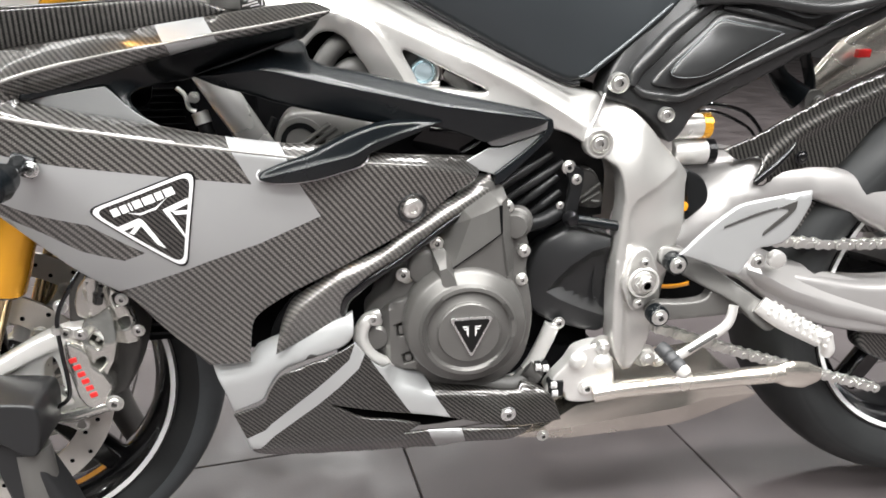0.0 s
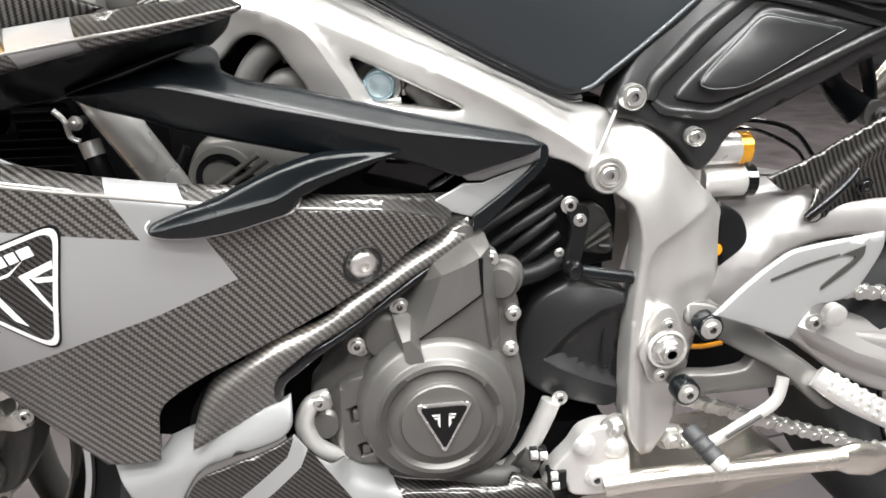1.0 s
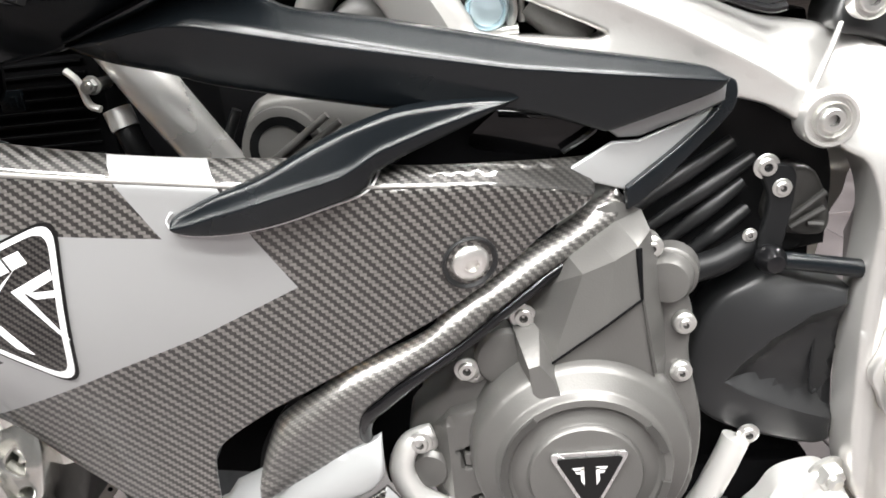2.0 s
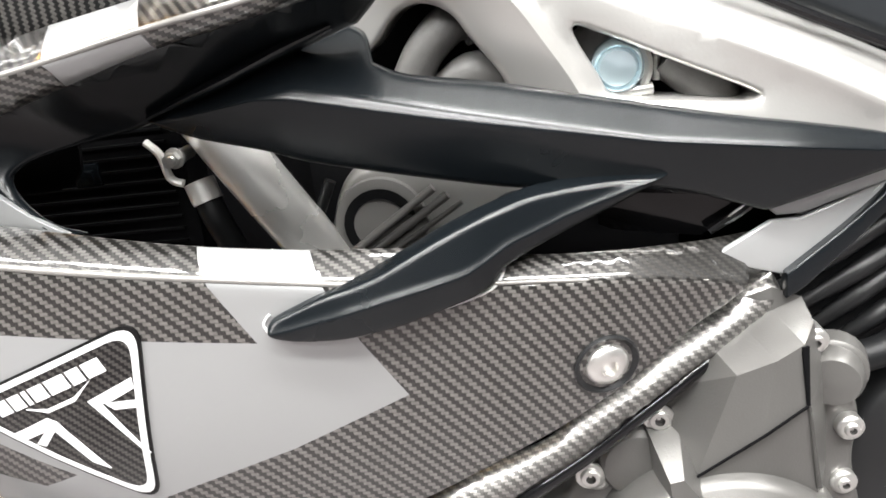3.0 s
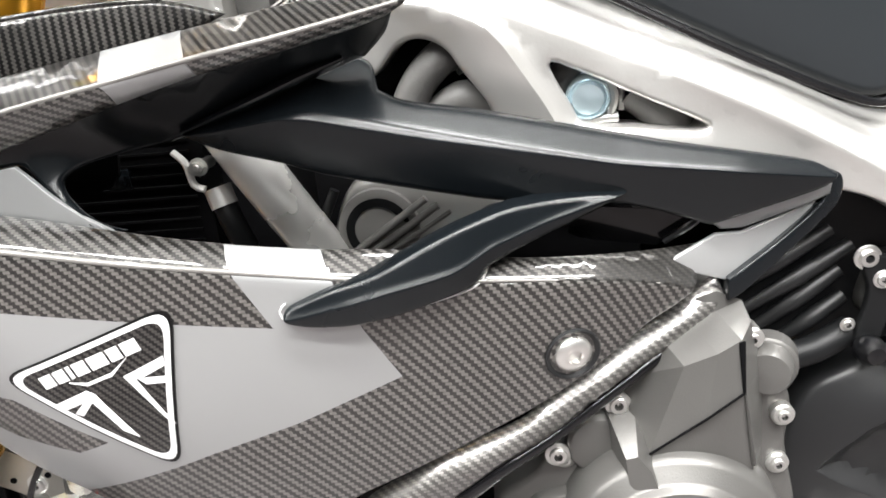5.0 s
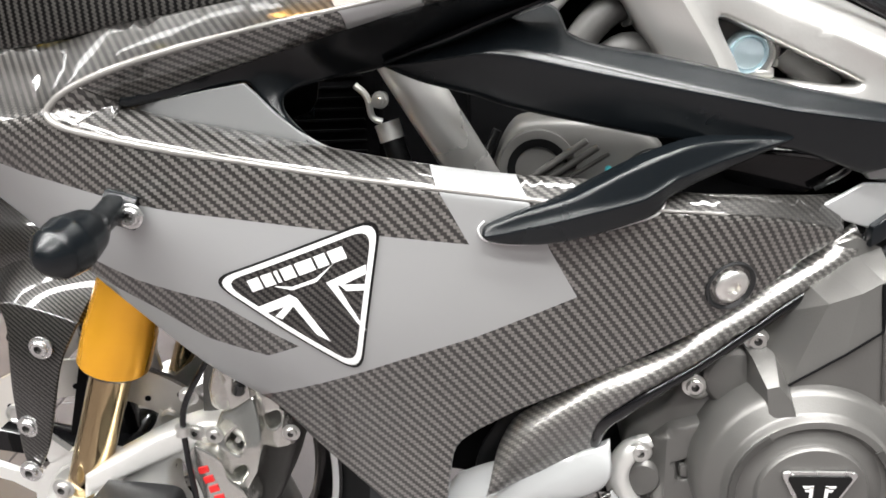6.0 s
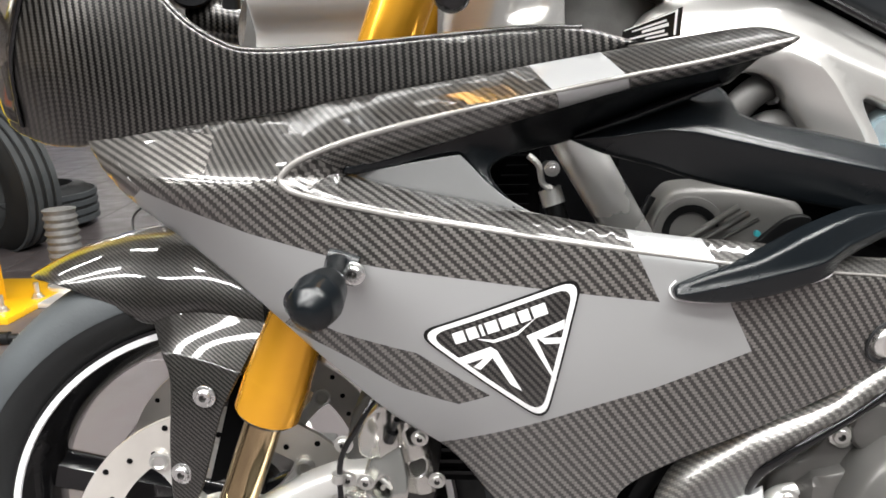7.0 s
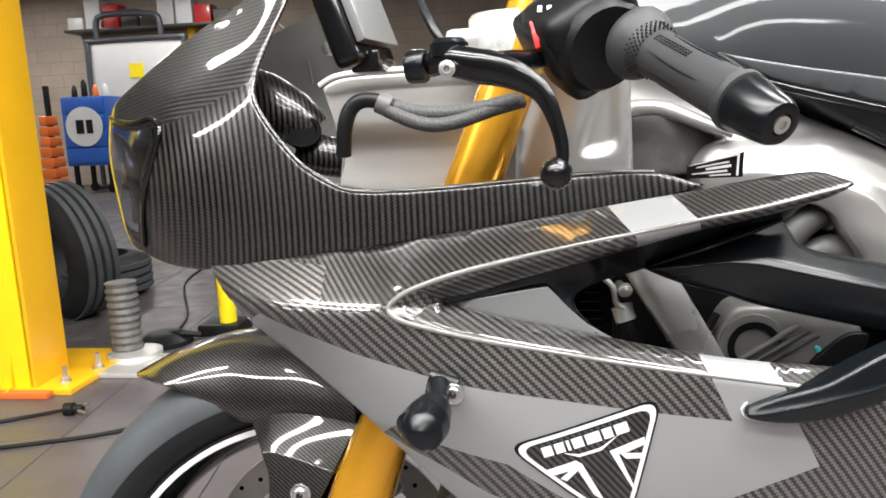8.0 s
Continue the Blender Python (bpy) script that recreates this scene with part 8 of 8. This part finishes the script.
part("toe_peg", spin([(0.0085, -0.010), (0.0098, -0.006), (0.0098, 0.004), (0.0088, 0.006), (0.0098, 0.008), (0.0098, 0.016), (0.0088, 0.018), (0.0098, 0.020), (0.0098, 0.029), (0.0080, 0.031)], (0.398, 0.800, 0.372), (0.45, -0.75, -0.48), 24), M_GRIP, shift, "ribbed black rubber", 20)
part("toe_peg_end", spin([(0.0092, 0.030), (0.0092, 0.036), (0.006, 0.041), (0.001, 0.042)], (0.398, 0.800, 0.372), (0.45, -0.75, -0.48), 24), M_ALLOY, shift)
# right-hand hanger, tail pipe and wiring seen past the shock
part("exhaust_hanger", join(tube([(0.60, 1.0, 0.74), (0.63, 1.0, 0.69), (0.665, 1.0, 0.662)], [0.012, 0.014, 0.020], 14, 6, 0.5), tube([(0.66, 1.0, 0.73), (0.675, 1.0, 0.69), (0.680, 1.0, 0.665)], 0.009, 12, 6, 0.5)), M_BLACK, BIKE, "black hanger bracket")
part("hanger_grommet", join(spin([(0.016, 0.01), (0.016, -0.006), (0.001, -0.006)], (0.682, 0.995, 0.658), (0, 1, 0), 24), hexbolt(0.684, 0.985, 0.658, 0.006)), M_HOSE, BIKE)
part("far_footrest_plate", tube([(0.69, 1.03, 0.66), (0.76, 1.03, 0.715), (0.85, 1.03, 0.76)], [0.012, 0.035, 0.045], 18, 6, 0.5), M_TITAN, BIKE, "satin alloy far-side plate")
part("red_tab", slab(0.735, 0.985, 0.718, 0.755, 0.995, 0.730, 0.002), M_RED, BIKE, "small red tab")
part("wiring", join(tube([(0.44, 0.95, 0.655), (0.495, 0.95, 0.664), (0.555, 0.95, 0.650), (0.59, 0.95, 0.61)], 0.0028, 8), tube([(0.45, 0.95, 0.645), (0.50, 0.95, 0.655), (0.56, 0.95, 0.630), (0.58, 0.95, 0.60)], 0.0022, 8)), M_GLOSSBLACK, BIKE)
part("shock_spring", join(*[tube([(0.44 + 0.02 * math.cos(a), 0.96 + 0.02 * math.sin(a), 0.645 + 0.006 * i / 8) for i, a in enumerate(np.linspace(0, 6.2, 9))], 0.003, 8) for _ in range(1)]), M_AMBER, BIKE)

# -- the other side of the machine: its large shells, turned over about the mid-plane, and the back of the tank
def turned_over(ob, label):
    me = ob.data.copy()
    me.transform(Matrix.Scale(-1, 4, (0, 1, 0)))
    me.flip_normals()
    twin = new(ob.name.split(".")[0] + "_far_side", me)
    twin.parent = BIKE
    BASE[twin] = BASE[BIKE]
    return tagged(twin, label)


for shell, words in ((fairing, "carbon far side fairing"), (tank, "black far side of the tank"), (belly, "carbon far side of the belly pan"), (chassis, "silver far frame spar"), (swing, "silver far swingarm leg")):
    turned_over(shell, words)
part("tank_back", loft([[(x, y, z), (x, (y + MID) / 2, z + 0.012), (x, MID, z + 0.016), (x, (3 * MID - y) / 2, z + 0.012), (x, 2 * MID - y, z), (x, 2 * MID - y - 0.01, z - 0.03), (x, y + 0.01, z - 0.03)] for x, y, z in ((-0.16, 0.950, 0.962), (-0.10, 0.945, 1.006), (0.05, 0.935, 1.026), (0.25, 0.93, 0.996), (0.40, 0.92, 0.930), (0.44, 0.925, 0.86))]), M_TANK, tank, "", 60)

# ======== the workshop ========
X0, X1, Y0, Y1 = -11.0, 6.0, -5.0, 12.6
def tag_struct(ob, label, cat):
    return tagged(ob, label, cat, kind="structure")


tag_struct(solo("floor", slab(X0, Y0, -0.20, X1, Y1, -0.006, 0.0), M_GROUT, "dark grout bed under grey floor tiles", "floor", smooth=0), "dark grout bed under grey floor tiles", "floor")
FLOOR = bpy.data.objects["floor"]
tag_struct(solo("ceiling", slab(X0, Y0, CEILING, X1, Y1, CEILING + 0.15, 0.0), M_PLASTER, "pale plastered workshop ceiling", "ceiling", smooth=0), "pale plastered workshop ceiling", "ceiling")
tag_struct(solo("wall_north", slab(X0, Y1, 0, X1, Y1 + 0.2, CEILING, 0.0), M_WALL, "pale beige block wall", "wall", smooth=0), "pale beige block wall", "wall")
# south and east walls are unseen; their dark colour holds fill light down
tag_struct(solo("wall_south", slab(X0, Y0 - 0.2, 0, X1, Y0, CEILING, 0.0), M_SHADE, "unseen wall, made dark to hold back fill light", "wall", smooth=0), "unseen wall, made dark to hold back fill light", "wall")
tag_struct(solo("wall_west", slab(X0 - 0.2, Y0 - 0.2, 0, X0, Y1 + 0.2, CEILING, 0.0), M_WALL, "pale beige block wall", "wall", smooth=0), "pale beige block wall", "wall")
tag_struct(solo("wall_east", slab(X1, Y0 - 0.2, 0, X1 + 0.2, Y1 + 0.2, CEILING, 0.0), M_SHADE, "unseen wall, made dark to hold back fill light", "wall", smooth=0), "unseen wall, made dark to hold back fill light", "wall")
# ceiling lamps: thin housings round the panels
def panel_lamp(x, y, lx, ly):
    a = join(slab(-lx / 2, -ly / 2, -0.035, lx / 2, ly / 2, 0, 0.004), slab(-lx / 2 - 0.01, -ly / 2 - 0.01, -0.05, -lx / 2 + 0.012, ly / 2 + 0.01, 0, 0.002), slab(lx / 2 - 0.012, -ly / 2 - 0.01, -0.05, lx / 2 + 0.01, ly / 2 + 0.01, 0, 0.002), slab(-lx / 2, -ly / 2 - 0.01, -0.05, lx / 2, -ly / 2 + 0.012, 0, 0.002), slab(-lx / 2, ly / 2 - 0.012, -0.05, lx / 2, ly / 2 + 0.01, 0, 0.002))
    return moved(a, Matrix.Translation((x, y, CEILING)))


for row in PANELS:
    solo("ceiling_lamp", panel_lamp(*row), M_LAMP, "white framed ceiling light panel", "ceiling light", group="ceiling lights", smooth=0)

# -- two-post lift column on its base plate
post = thing("lift_post", (-1.98, 2.60, 0), "yellow enamelled vehicle lift column bolted to the floor", "lift post")
# light and shade put into the colour: lemon front, orange side and back
part("column_face", slab(-2.30, 2.415, 0.02, -1.935, 2.430, 3.2, 0.004), M_YELLOW_LIT, post, "front channel, its lit tone put into a lemon yellow")
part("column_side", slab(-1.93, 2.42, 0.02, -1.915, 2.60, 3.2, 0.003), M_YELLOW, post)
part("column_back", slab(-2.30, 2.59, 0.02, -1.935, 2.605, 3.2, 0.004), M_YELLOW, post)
part("base_plate", slab(-2.35, 2.40, 0.0, -1.78, 2.86, 0.02, 0.003), M_YELLOW, post)
part("foot_rail", slab(-2.45, 2.36, 0.0, -1.84, 2.395, 0.022, 0.004), M_ORANGE, post)
part("gusset", loft([[(-2.00, 2.415, 0.02), (-1.99, 2.415, 0.02), (-1.99, 2.415, 0.14)], [(-2.00, 2.36, 0.02), (-1.99, 2.36, 0.02), (-1.99, 2.40, 0.03)]]), M_YELLOW, post)
for ax, ay in ((-1.83, 2.80), (-1.85, 2.48), (-2.08, 2.405), (-1.815, 2.62)):
    part("anchor_bolt", join(nuts(ax, ay, 0.021, 0.016, (0, 0, 1)), spin([(0.009, 0), (0.009, 0.055), (0.001, 0.056)], (ax, ay, 0.02), (0, 0, 1), 12)), M_ZINC, post)

# -- car tyres lying and leaning behind the post
def car_tyre(name, centre, turn, label):
    t = thing(name, (centre[0], centre[1], 0), label, "tyre", "spare tyres")
    m = Matrix.Translation(centre) @ Matrix.Rotation(radians(turn[0]), 4, "Z") @ Matrix.Rotation(radians(turn[1]), 4, "X")
    prof = []
    for k in range(21):
        a = math.pi * k / 20
        r = 0.215 + 0.105 * min(1, 1.25 * math.sin(a))
        y = -0.105 * math.cos(a) if 3 < k < 17 else -0.112 * math.cos(a)
        prof.append((r, y))
    prof += [(0.21, 0.09), (0.21, -0.09)]
    part("carcass", moved(lathe(prof, (0, 0, 0), "y", 72, True), m), M_RUBBER, t, "", 50)
    for k, yy in enumerate((-0.062, -0.022, 0.022, 0.062)):
        part("tread_rib", moved(lathe([(0.318, yy - 0.014), (0.327, yy - 0.012), (0.327, yy + 0.012), (0.318, yy + 0.014)], (0, 0, 0), "y", 72, True), m), M_RUBBER_WORN, t, "", 50)
    return t


car_tyre("car_tyre", (-2.44, 3.42, 0.322), (-28, 6), "worn black car tyre standing on the floor")
car_tyre("car_tyre", (-2.62, 3.85, 0.112), (10, 90), "black car tyre lying on the floor")
# -- bellows pipe on its pale foot
pad = thing("bellows_stand", (-1.79, 2.72, 0), "grey bellows on a pale metal foot beside the lift post", "bellows")
part("foot", slab(-1.90, 2.56, 0.0, -1.63, 2.80, 0.018, 0.006), M_ALLOY, pad)
part("foot_flange", lathe([(0.10, 0.018), (0.10, 0.032), (0.085, 0.036), (0.001, 0.036)], (-1.76, 2.78, 0), "z", 32), M_ALLOY, pad)
bell = [(0.055, 0.03)]
for k in range(9):
    bell += [(0.060, 0.045 + 0.028 * k), (0.052, 0.059 + 0.028 * k)]
bell += [(0.058, 0.30), (0.001, 0.30)]
part("bellows", lathe(bell, (-1.80, 2.80, 0), "z", 36), M_HOSE, pad)
# -- floor clutter: plug, cables, jack
plug = thing("cable_plug", (-1.66, 2.23, 0), "black and brass cable connector lying on the floor", "connector")
part("plug_body", join(spin([(0.012, 0), (0.020, 0.004), (0.020, 0.03), (0.013, 0.034), (0.013, 0.06), (0.001, 0.06)], (-1.69, 2.23, 0.021), (1, 0.1, 0), 20)), M_DARK, plug)
part("plug_pins", join(spin([(0.005, 0.0), (0.005, 0.03)], (-1.64, 2.225, 0.018), (0.9, -0.4, 0), 10), spin([(0.005, 0.0), (0.005, 0.03)], (-1.64, 2.242, 0.026), (0.9, -0.1, 0.3), 10)), M_ZINC, plug)
for nm, pts_ in (("floor_cable", [(-2.4, 2.02, 0.006), (-1.95, 2.13, 0.006), (-1.80, 2.20, 0.007), (-1.69, 2.23, 0.018)]), ("floor_cable", [(-2.3, 1.80, 0.006), (-1.75, 1.98, 0.006), (-1.45, 2.10, 0.006), (-1.20, 2.30, 0.006)]), ("floor_cable", [(-2.3, 4.6, 0.006), (-2.2, 4.1, 0.006), (-1.85, 3.4, 0.006), (-1.76, 3.08, 0.006)])):
    solo(nm, tube(pts_, 0.006, 8), M_DARK, "black cable lying on the floor", "cable")
solo("floor_socket", join(lathe([(0.11, 0.0), (0.11, 0.02), (0.07, 0.045), (0.03, 0.05), (0.001, 0.05)], (-1.74, 2.98, 0), "z", 32), tube([(-1.72, 2.98, 0.04), (-1.66, 2.97, 0.045), (-1.60, 3.0, 0.03)], 0.012, 10)), M_DARK, "round black drain cover with a hose end", "drain cover")
jack = thing("floor_jack", (-1.54, 3.13, 0), "yellow enamelled jack standing on the floor", "jack")
part("jack_base", slab(-1.64, 3.06, 0.0, -1.46, 3.22, 0.05, 0.008), M_DARK, jack)
part("jack_column", lathe([(0.036, 0.05), (0.036, 0.42), (0.02, 0.43), (0.001, 0.43)], (-1.53, 3.13, 0), "z", 24), M_YELLOW_LIT, jack)
lever_ = thing("jack_handle", (-1.33, 2.05, 0), "loose yellow jack handle with a black tip lying on the floor", "jack handle")
part("handle_tube", tube([(-1.298, 1.93, 0.024), (-1.362, 2.22, 0.024)], 0.024, 16, 1), M_YELLOW_LIT, lever_)
part("handle_tip", tube([(-1.298, 1.93, 0.024), (-1.287, 1.878, 0.022)], [0.0245, 0.020], 16, 1), M_DARK, lever_, "black rubber tip")
# -- far end: tool cabinet with a round plate, orange rack, framed board, wall clutter
cab = thing("tool_cabinet", (-6.88, 10.9, 0), "blue enamelled tool cabinet with a round number plate", "tool cabinet")
part("cabinet_body", slab(-7.16, 10.62, 0.42, -6.45, 11.2, 1.44, 0.015), M_BLUE, cab)
for k in range(4):
    part("drawer_front", slab(-7.12, 10.595, 0.46 + 0.245 * k, -6.49, 10.622, 0.68 + 0.245 * k, 0.008), M_BLUE, cab)
part("round_plate", lathe([(0.29, 10.59), (0.29, 10.575), (0.001, 10.574)], (-6.80, 0, 1.0), "y", 40), M_LIGHTGREY, cab, "pale round plate")
for mk in ((-6.92, 0.90, 0.12), (-6.76, 0.90, 0.10)):
    part("plate_mark", slab(mk[0], 10.566, mk[1], mk[0] + mk[2], 10.574, mk[1] + 0.20, 0.0), M_DARK, cab)
for lx, ly in ((-7.08, 10.70), (-6.53, 10.70), (-7.08, 11.12), (-6.53, 11.12)):
    part("castor", join(slab(lx - 0.03, ly - 0.03, 0.12, lx + 0.03, ly + 0.03, 0.42, 0.004), lathe([(0.001, -0.03), (0.062, -0.03), (0.07, 0.0), (0.062, 0.03), (0.001, 0.03)], (lx, ly, 0.07), "y", 20)), M_DARK, cab)
for kx in (0.0, 0.16, 0.34, 0.5):
    solo("spray_bottle", lathe([(0.04, 1.44), (0.045, 1.46), (0.04, 1.56 + 0.09 * (kx == 0.16)), (0.016, 1.62 + 0.08 * (kx == 0.16)), (0.001, 1.63 + 0.08 * (kx == 0.16))], (-7.06 + kx, 10.85, 0), "z", 16), (M_DARK, M_DARK, M_ORANGE, M_LIGHTGREY)[int(kx * 6)], "small spray bottle standing on the tool cabinet", "bottle", group="bottles on the cabinet")
reel = thing("orange_rack", (-6.24, 8.95, 0), "stacked orange plastic bins on a dark rack", "rack")
for k in range(8):
    part("orange_bin", slab(-6.35 + 0.012 * k, 8.80, 0.10 + 0.13 * k, -6.10 - 0.010 * k, 9.05, 0.215 + 0.13 * k, 0.02), M_ORANGE, reel)
part("rack_frame", join(slab(-6.30, 9.0, 0.0, -6.25, 9.06, 1.5, 0.004), slab(-6.37, 8.8, 0.0, -6.09, 9.05, 0.10, 0.01)), M_DARK, reel)
trol = thing("framed_board", (-6.5, 11.7, 0), "grey tubular stand holding a pale glass board", "display stand")
part("tube_frame", tube([(-7.24, 11.6, 1.33), (-7.22, 11.6, 2.25), (-7.12, 11.6, 2.34), (-5.70, 11.6, 2.34), (-5.60, 11.6, 2.25), (-5.62, 11.6, 1.33), (-7.24, 11.6, 1.33)], 0.045, 12, 3), M_INNERFRAME, trol)
part("upper_loop", tube([(-7.20, 11.9, 2.3), (-7.22, 11.9, 2.60), (-7.08, 11.9, 2.78), (-6.25, 11.9, 2.76), (-6.12, 11.9, 2.60), (-6.12, 11.9, 2.3)], 0.05, 12, 3), M_INNERFRAME, trol)
part("panel", slab(-7.20, 11.61, 1.37, -5.64, 11.63, 2.30, 0.004), M_LIGHTGREY, trol, "pale glass panel")
part("yellow_label", slab(-6.55, 11.59, 1.75, -6.32, 11.606, 1.97, 0.0), M_YELLOW_LIT, trol)
part("leg", join(tube([(-7.22, 11.6, 1.33), (-7.22, 11.6, 0.03)], 0.04, 12, 1), slab(-7.28, 11.35, 0.0, -7.16, 11.95, 0.06, 0.01)), M_INNERFRAME, trol)
part("leg", join(tube([(-5.62, 11.6, 1.33), (-5.62, 11.6, 0.03)], 0.04, 12, 1), slab(-5.68, 11.35, 0.0, -5.56, 11.95, 0.06, 0.01)), M_INNERFRAME, trol)
shelf = thing("wall_shelf", (-6.9, 12.4, 2.4), "grey wall shelf stacked with pale boxes and bags", "shelf")
part("board", slab(-7.95, 12.15, 2.58, -5.0, 12.6, 2.62, 0.004), M_ENGINE_DK, shelf)
for k in range(9):
    solo("storage_box", slab(-7.9 + 0.32 * k, 12.2, 2.62, -7.62 + 0.32 * k, 12.5, 2.82 + 0.09 * ((k * 3) % 4), 0.02), (M_LIGHTGREY, M_HOSE, M_LAMP, M_ENGINE, M_RED)[(k * 2) % 5], "box standing on the wall shelf", "box", group="boxes on the shelf")
solo("wall_pipe", tube([(-5.85, 12.5, 0.0), (-5.85, 12.5, 3.2)], 0.09, 16, 1), M_YELLOW, "orange-yellow upright pipe against the wall", "pipe")
# joints of the block wall
joints = [slab(X0, Y1 - 0.003, 0.215 * k, X1, Y1 + 0.01, 0.215 * k + 0.008, 0.0) for k in range(1, 15)]
for k in range(15):
    for j in range(38):
        xx = X0 + 0.44 * j + 0.22 * (k % 2)
        joints.append(slab(xx, Y1 - 0.003, 0.215 * k, xx + 0.008, Y1 + 0.01, 0.215 * k + 0.215, 0.0))
tagged(part("mortar_joint", join(*joints), M_PLASTER, bpy.data.objects["wall_north"], "grey mortar joints", 0), kind="stuff")

# -- front paddock stand holding the fork feet
pst = thing("paddock_stand", (-0.48, 0.80, 0), "dark grey front paddock stand under the fork feet", "paddock stand")
part("cradle", sheet([(-0.425, 0.378, 1), (-0.366, 0.3725), (-0.357, 0.364), (-0.358, 0.335), (-0.367, 0.306), (-0.385, 0.308), (-0.400, 0.322), (-0.425, 0.330, 1)], flat(0.780), 0.07, 0.010, 0.004), M_COVER, pst, "dark grey cradle block")
part("cradle_arm", sheet([(-0.425, 0.325, 1), (-0.402, 0.321), (-0.385, 0.314), (-0.374, 0.292), (-0.352, 0.235), (-0.340, 0.190, 1), (-0.400, 0.190, 1), (-0.415, 0.26)], flat(0.790), 0.04, 0.012, 0.006), M_COVER, pst, "charcoal cradle arm")
part("upright", tube([(-0.385, 0.81, 0.30), (-0.375, 0.80, 0.15), (-0.36, 0.77, 0.03)], 0.022, 18), M_ENGINE, pst)
part("arm", tube([(-0.36, 0.77, 0.03), (-0.60, 0.76, 0.03), (-0.90, 0.80, 0.045), (-0.98, 0.975, 0.05), (-0.90, 1.15, 0.045), (-0.36, 1.18, 0.03)], 0.020, 18), M_ENGINE, pst)
part("far_upright", tube([(-0.40, 1.15, 0.27), (-0.395, 1.16, 0.15), (-0.36, 1.18, 0.03)], 0.022, 18), M_ENGINE, pst)
part("far_cradle", slab(-0.50, 1.10, 0.235, -0.42, 1.17, 0.300, 0.008), M_HOSE, pst)

# -- floor tiles, laid square with the shop and a little askew to the motorcycle
TILE, GAP, SKEW = 0.52, 0.003, radians(7.0)
tile_me = bpy.data.meshes.new("tile")
ts = slab(-TILE / 2 + GAP / 2, -TILE / 2 + GAP / 2, -0.02, TILE / 2 - GAP / 2, TILE / 2 - GAP / 2, 0, 0.0015, 1)
tile_me.from_pydata(ts[0], [], ts[1])
finish(tile_me, M_TILE, 0)
TX, TY = 0.082, 1.22
rest, made = [], 0
for i in range(-26, 14):
    for j in range(-14, 26):
        u, v = (i + 0.5) * TILE, (j + 0.5) * TILE
        x = TX + u * math.cos(SKEW) - v * math.sin(SKEW)
        y = TY + u * math.sin(SKEW) + v * math.cos(SKEW)
        if not (X0 + 0.4 < x < X1 - 0.4 and Y0 + 0.4 < y < Y1 - 0.4):
            continue
        if -3.6 < x < 1.9 and 0.2 < y < 5.6:
            ob = new("tile", tile_me)
            ob.parent = FLOOR
            ob.matrix_basis = Matrix.Translation(Vector((x, y, 0)) - BASE[FLOOR]) @ Matrix.Rotation(SKEW, 4, "Z")
            made += 1
        else:
            rest.append(moved(slab(-TILE / 2 + GAP / 2, -TILE / 2 + GAP / 2, -0.01, TILE / 2 - GAP / 2, TILE / 2 - GAP / 2, 0, 0.0), Matrix.Translation((x, y, 0)) @ Matrix.Rotation(SKEW, 4, "Z")))
tagged(part("floor_tiles", join(*rest), M_TILE, FLOOR, "grey floor tiles", 0), kind="stuff")
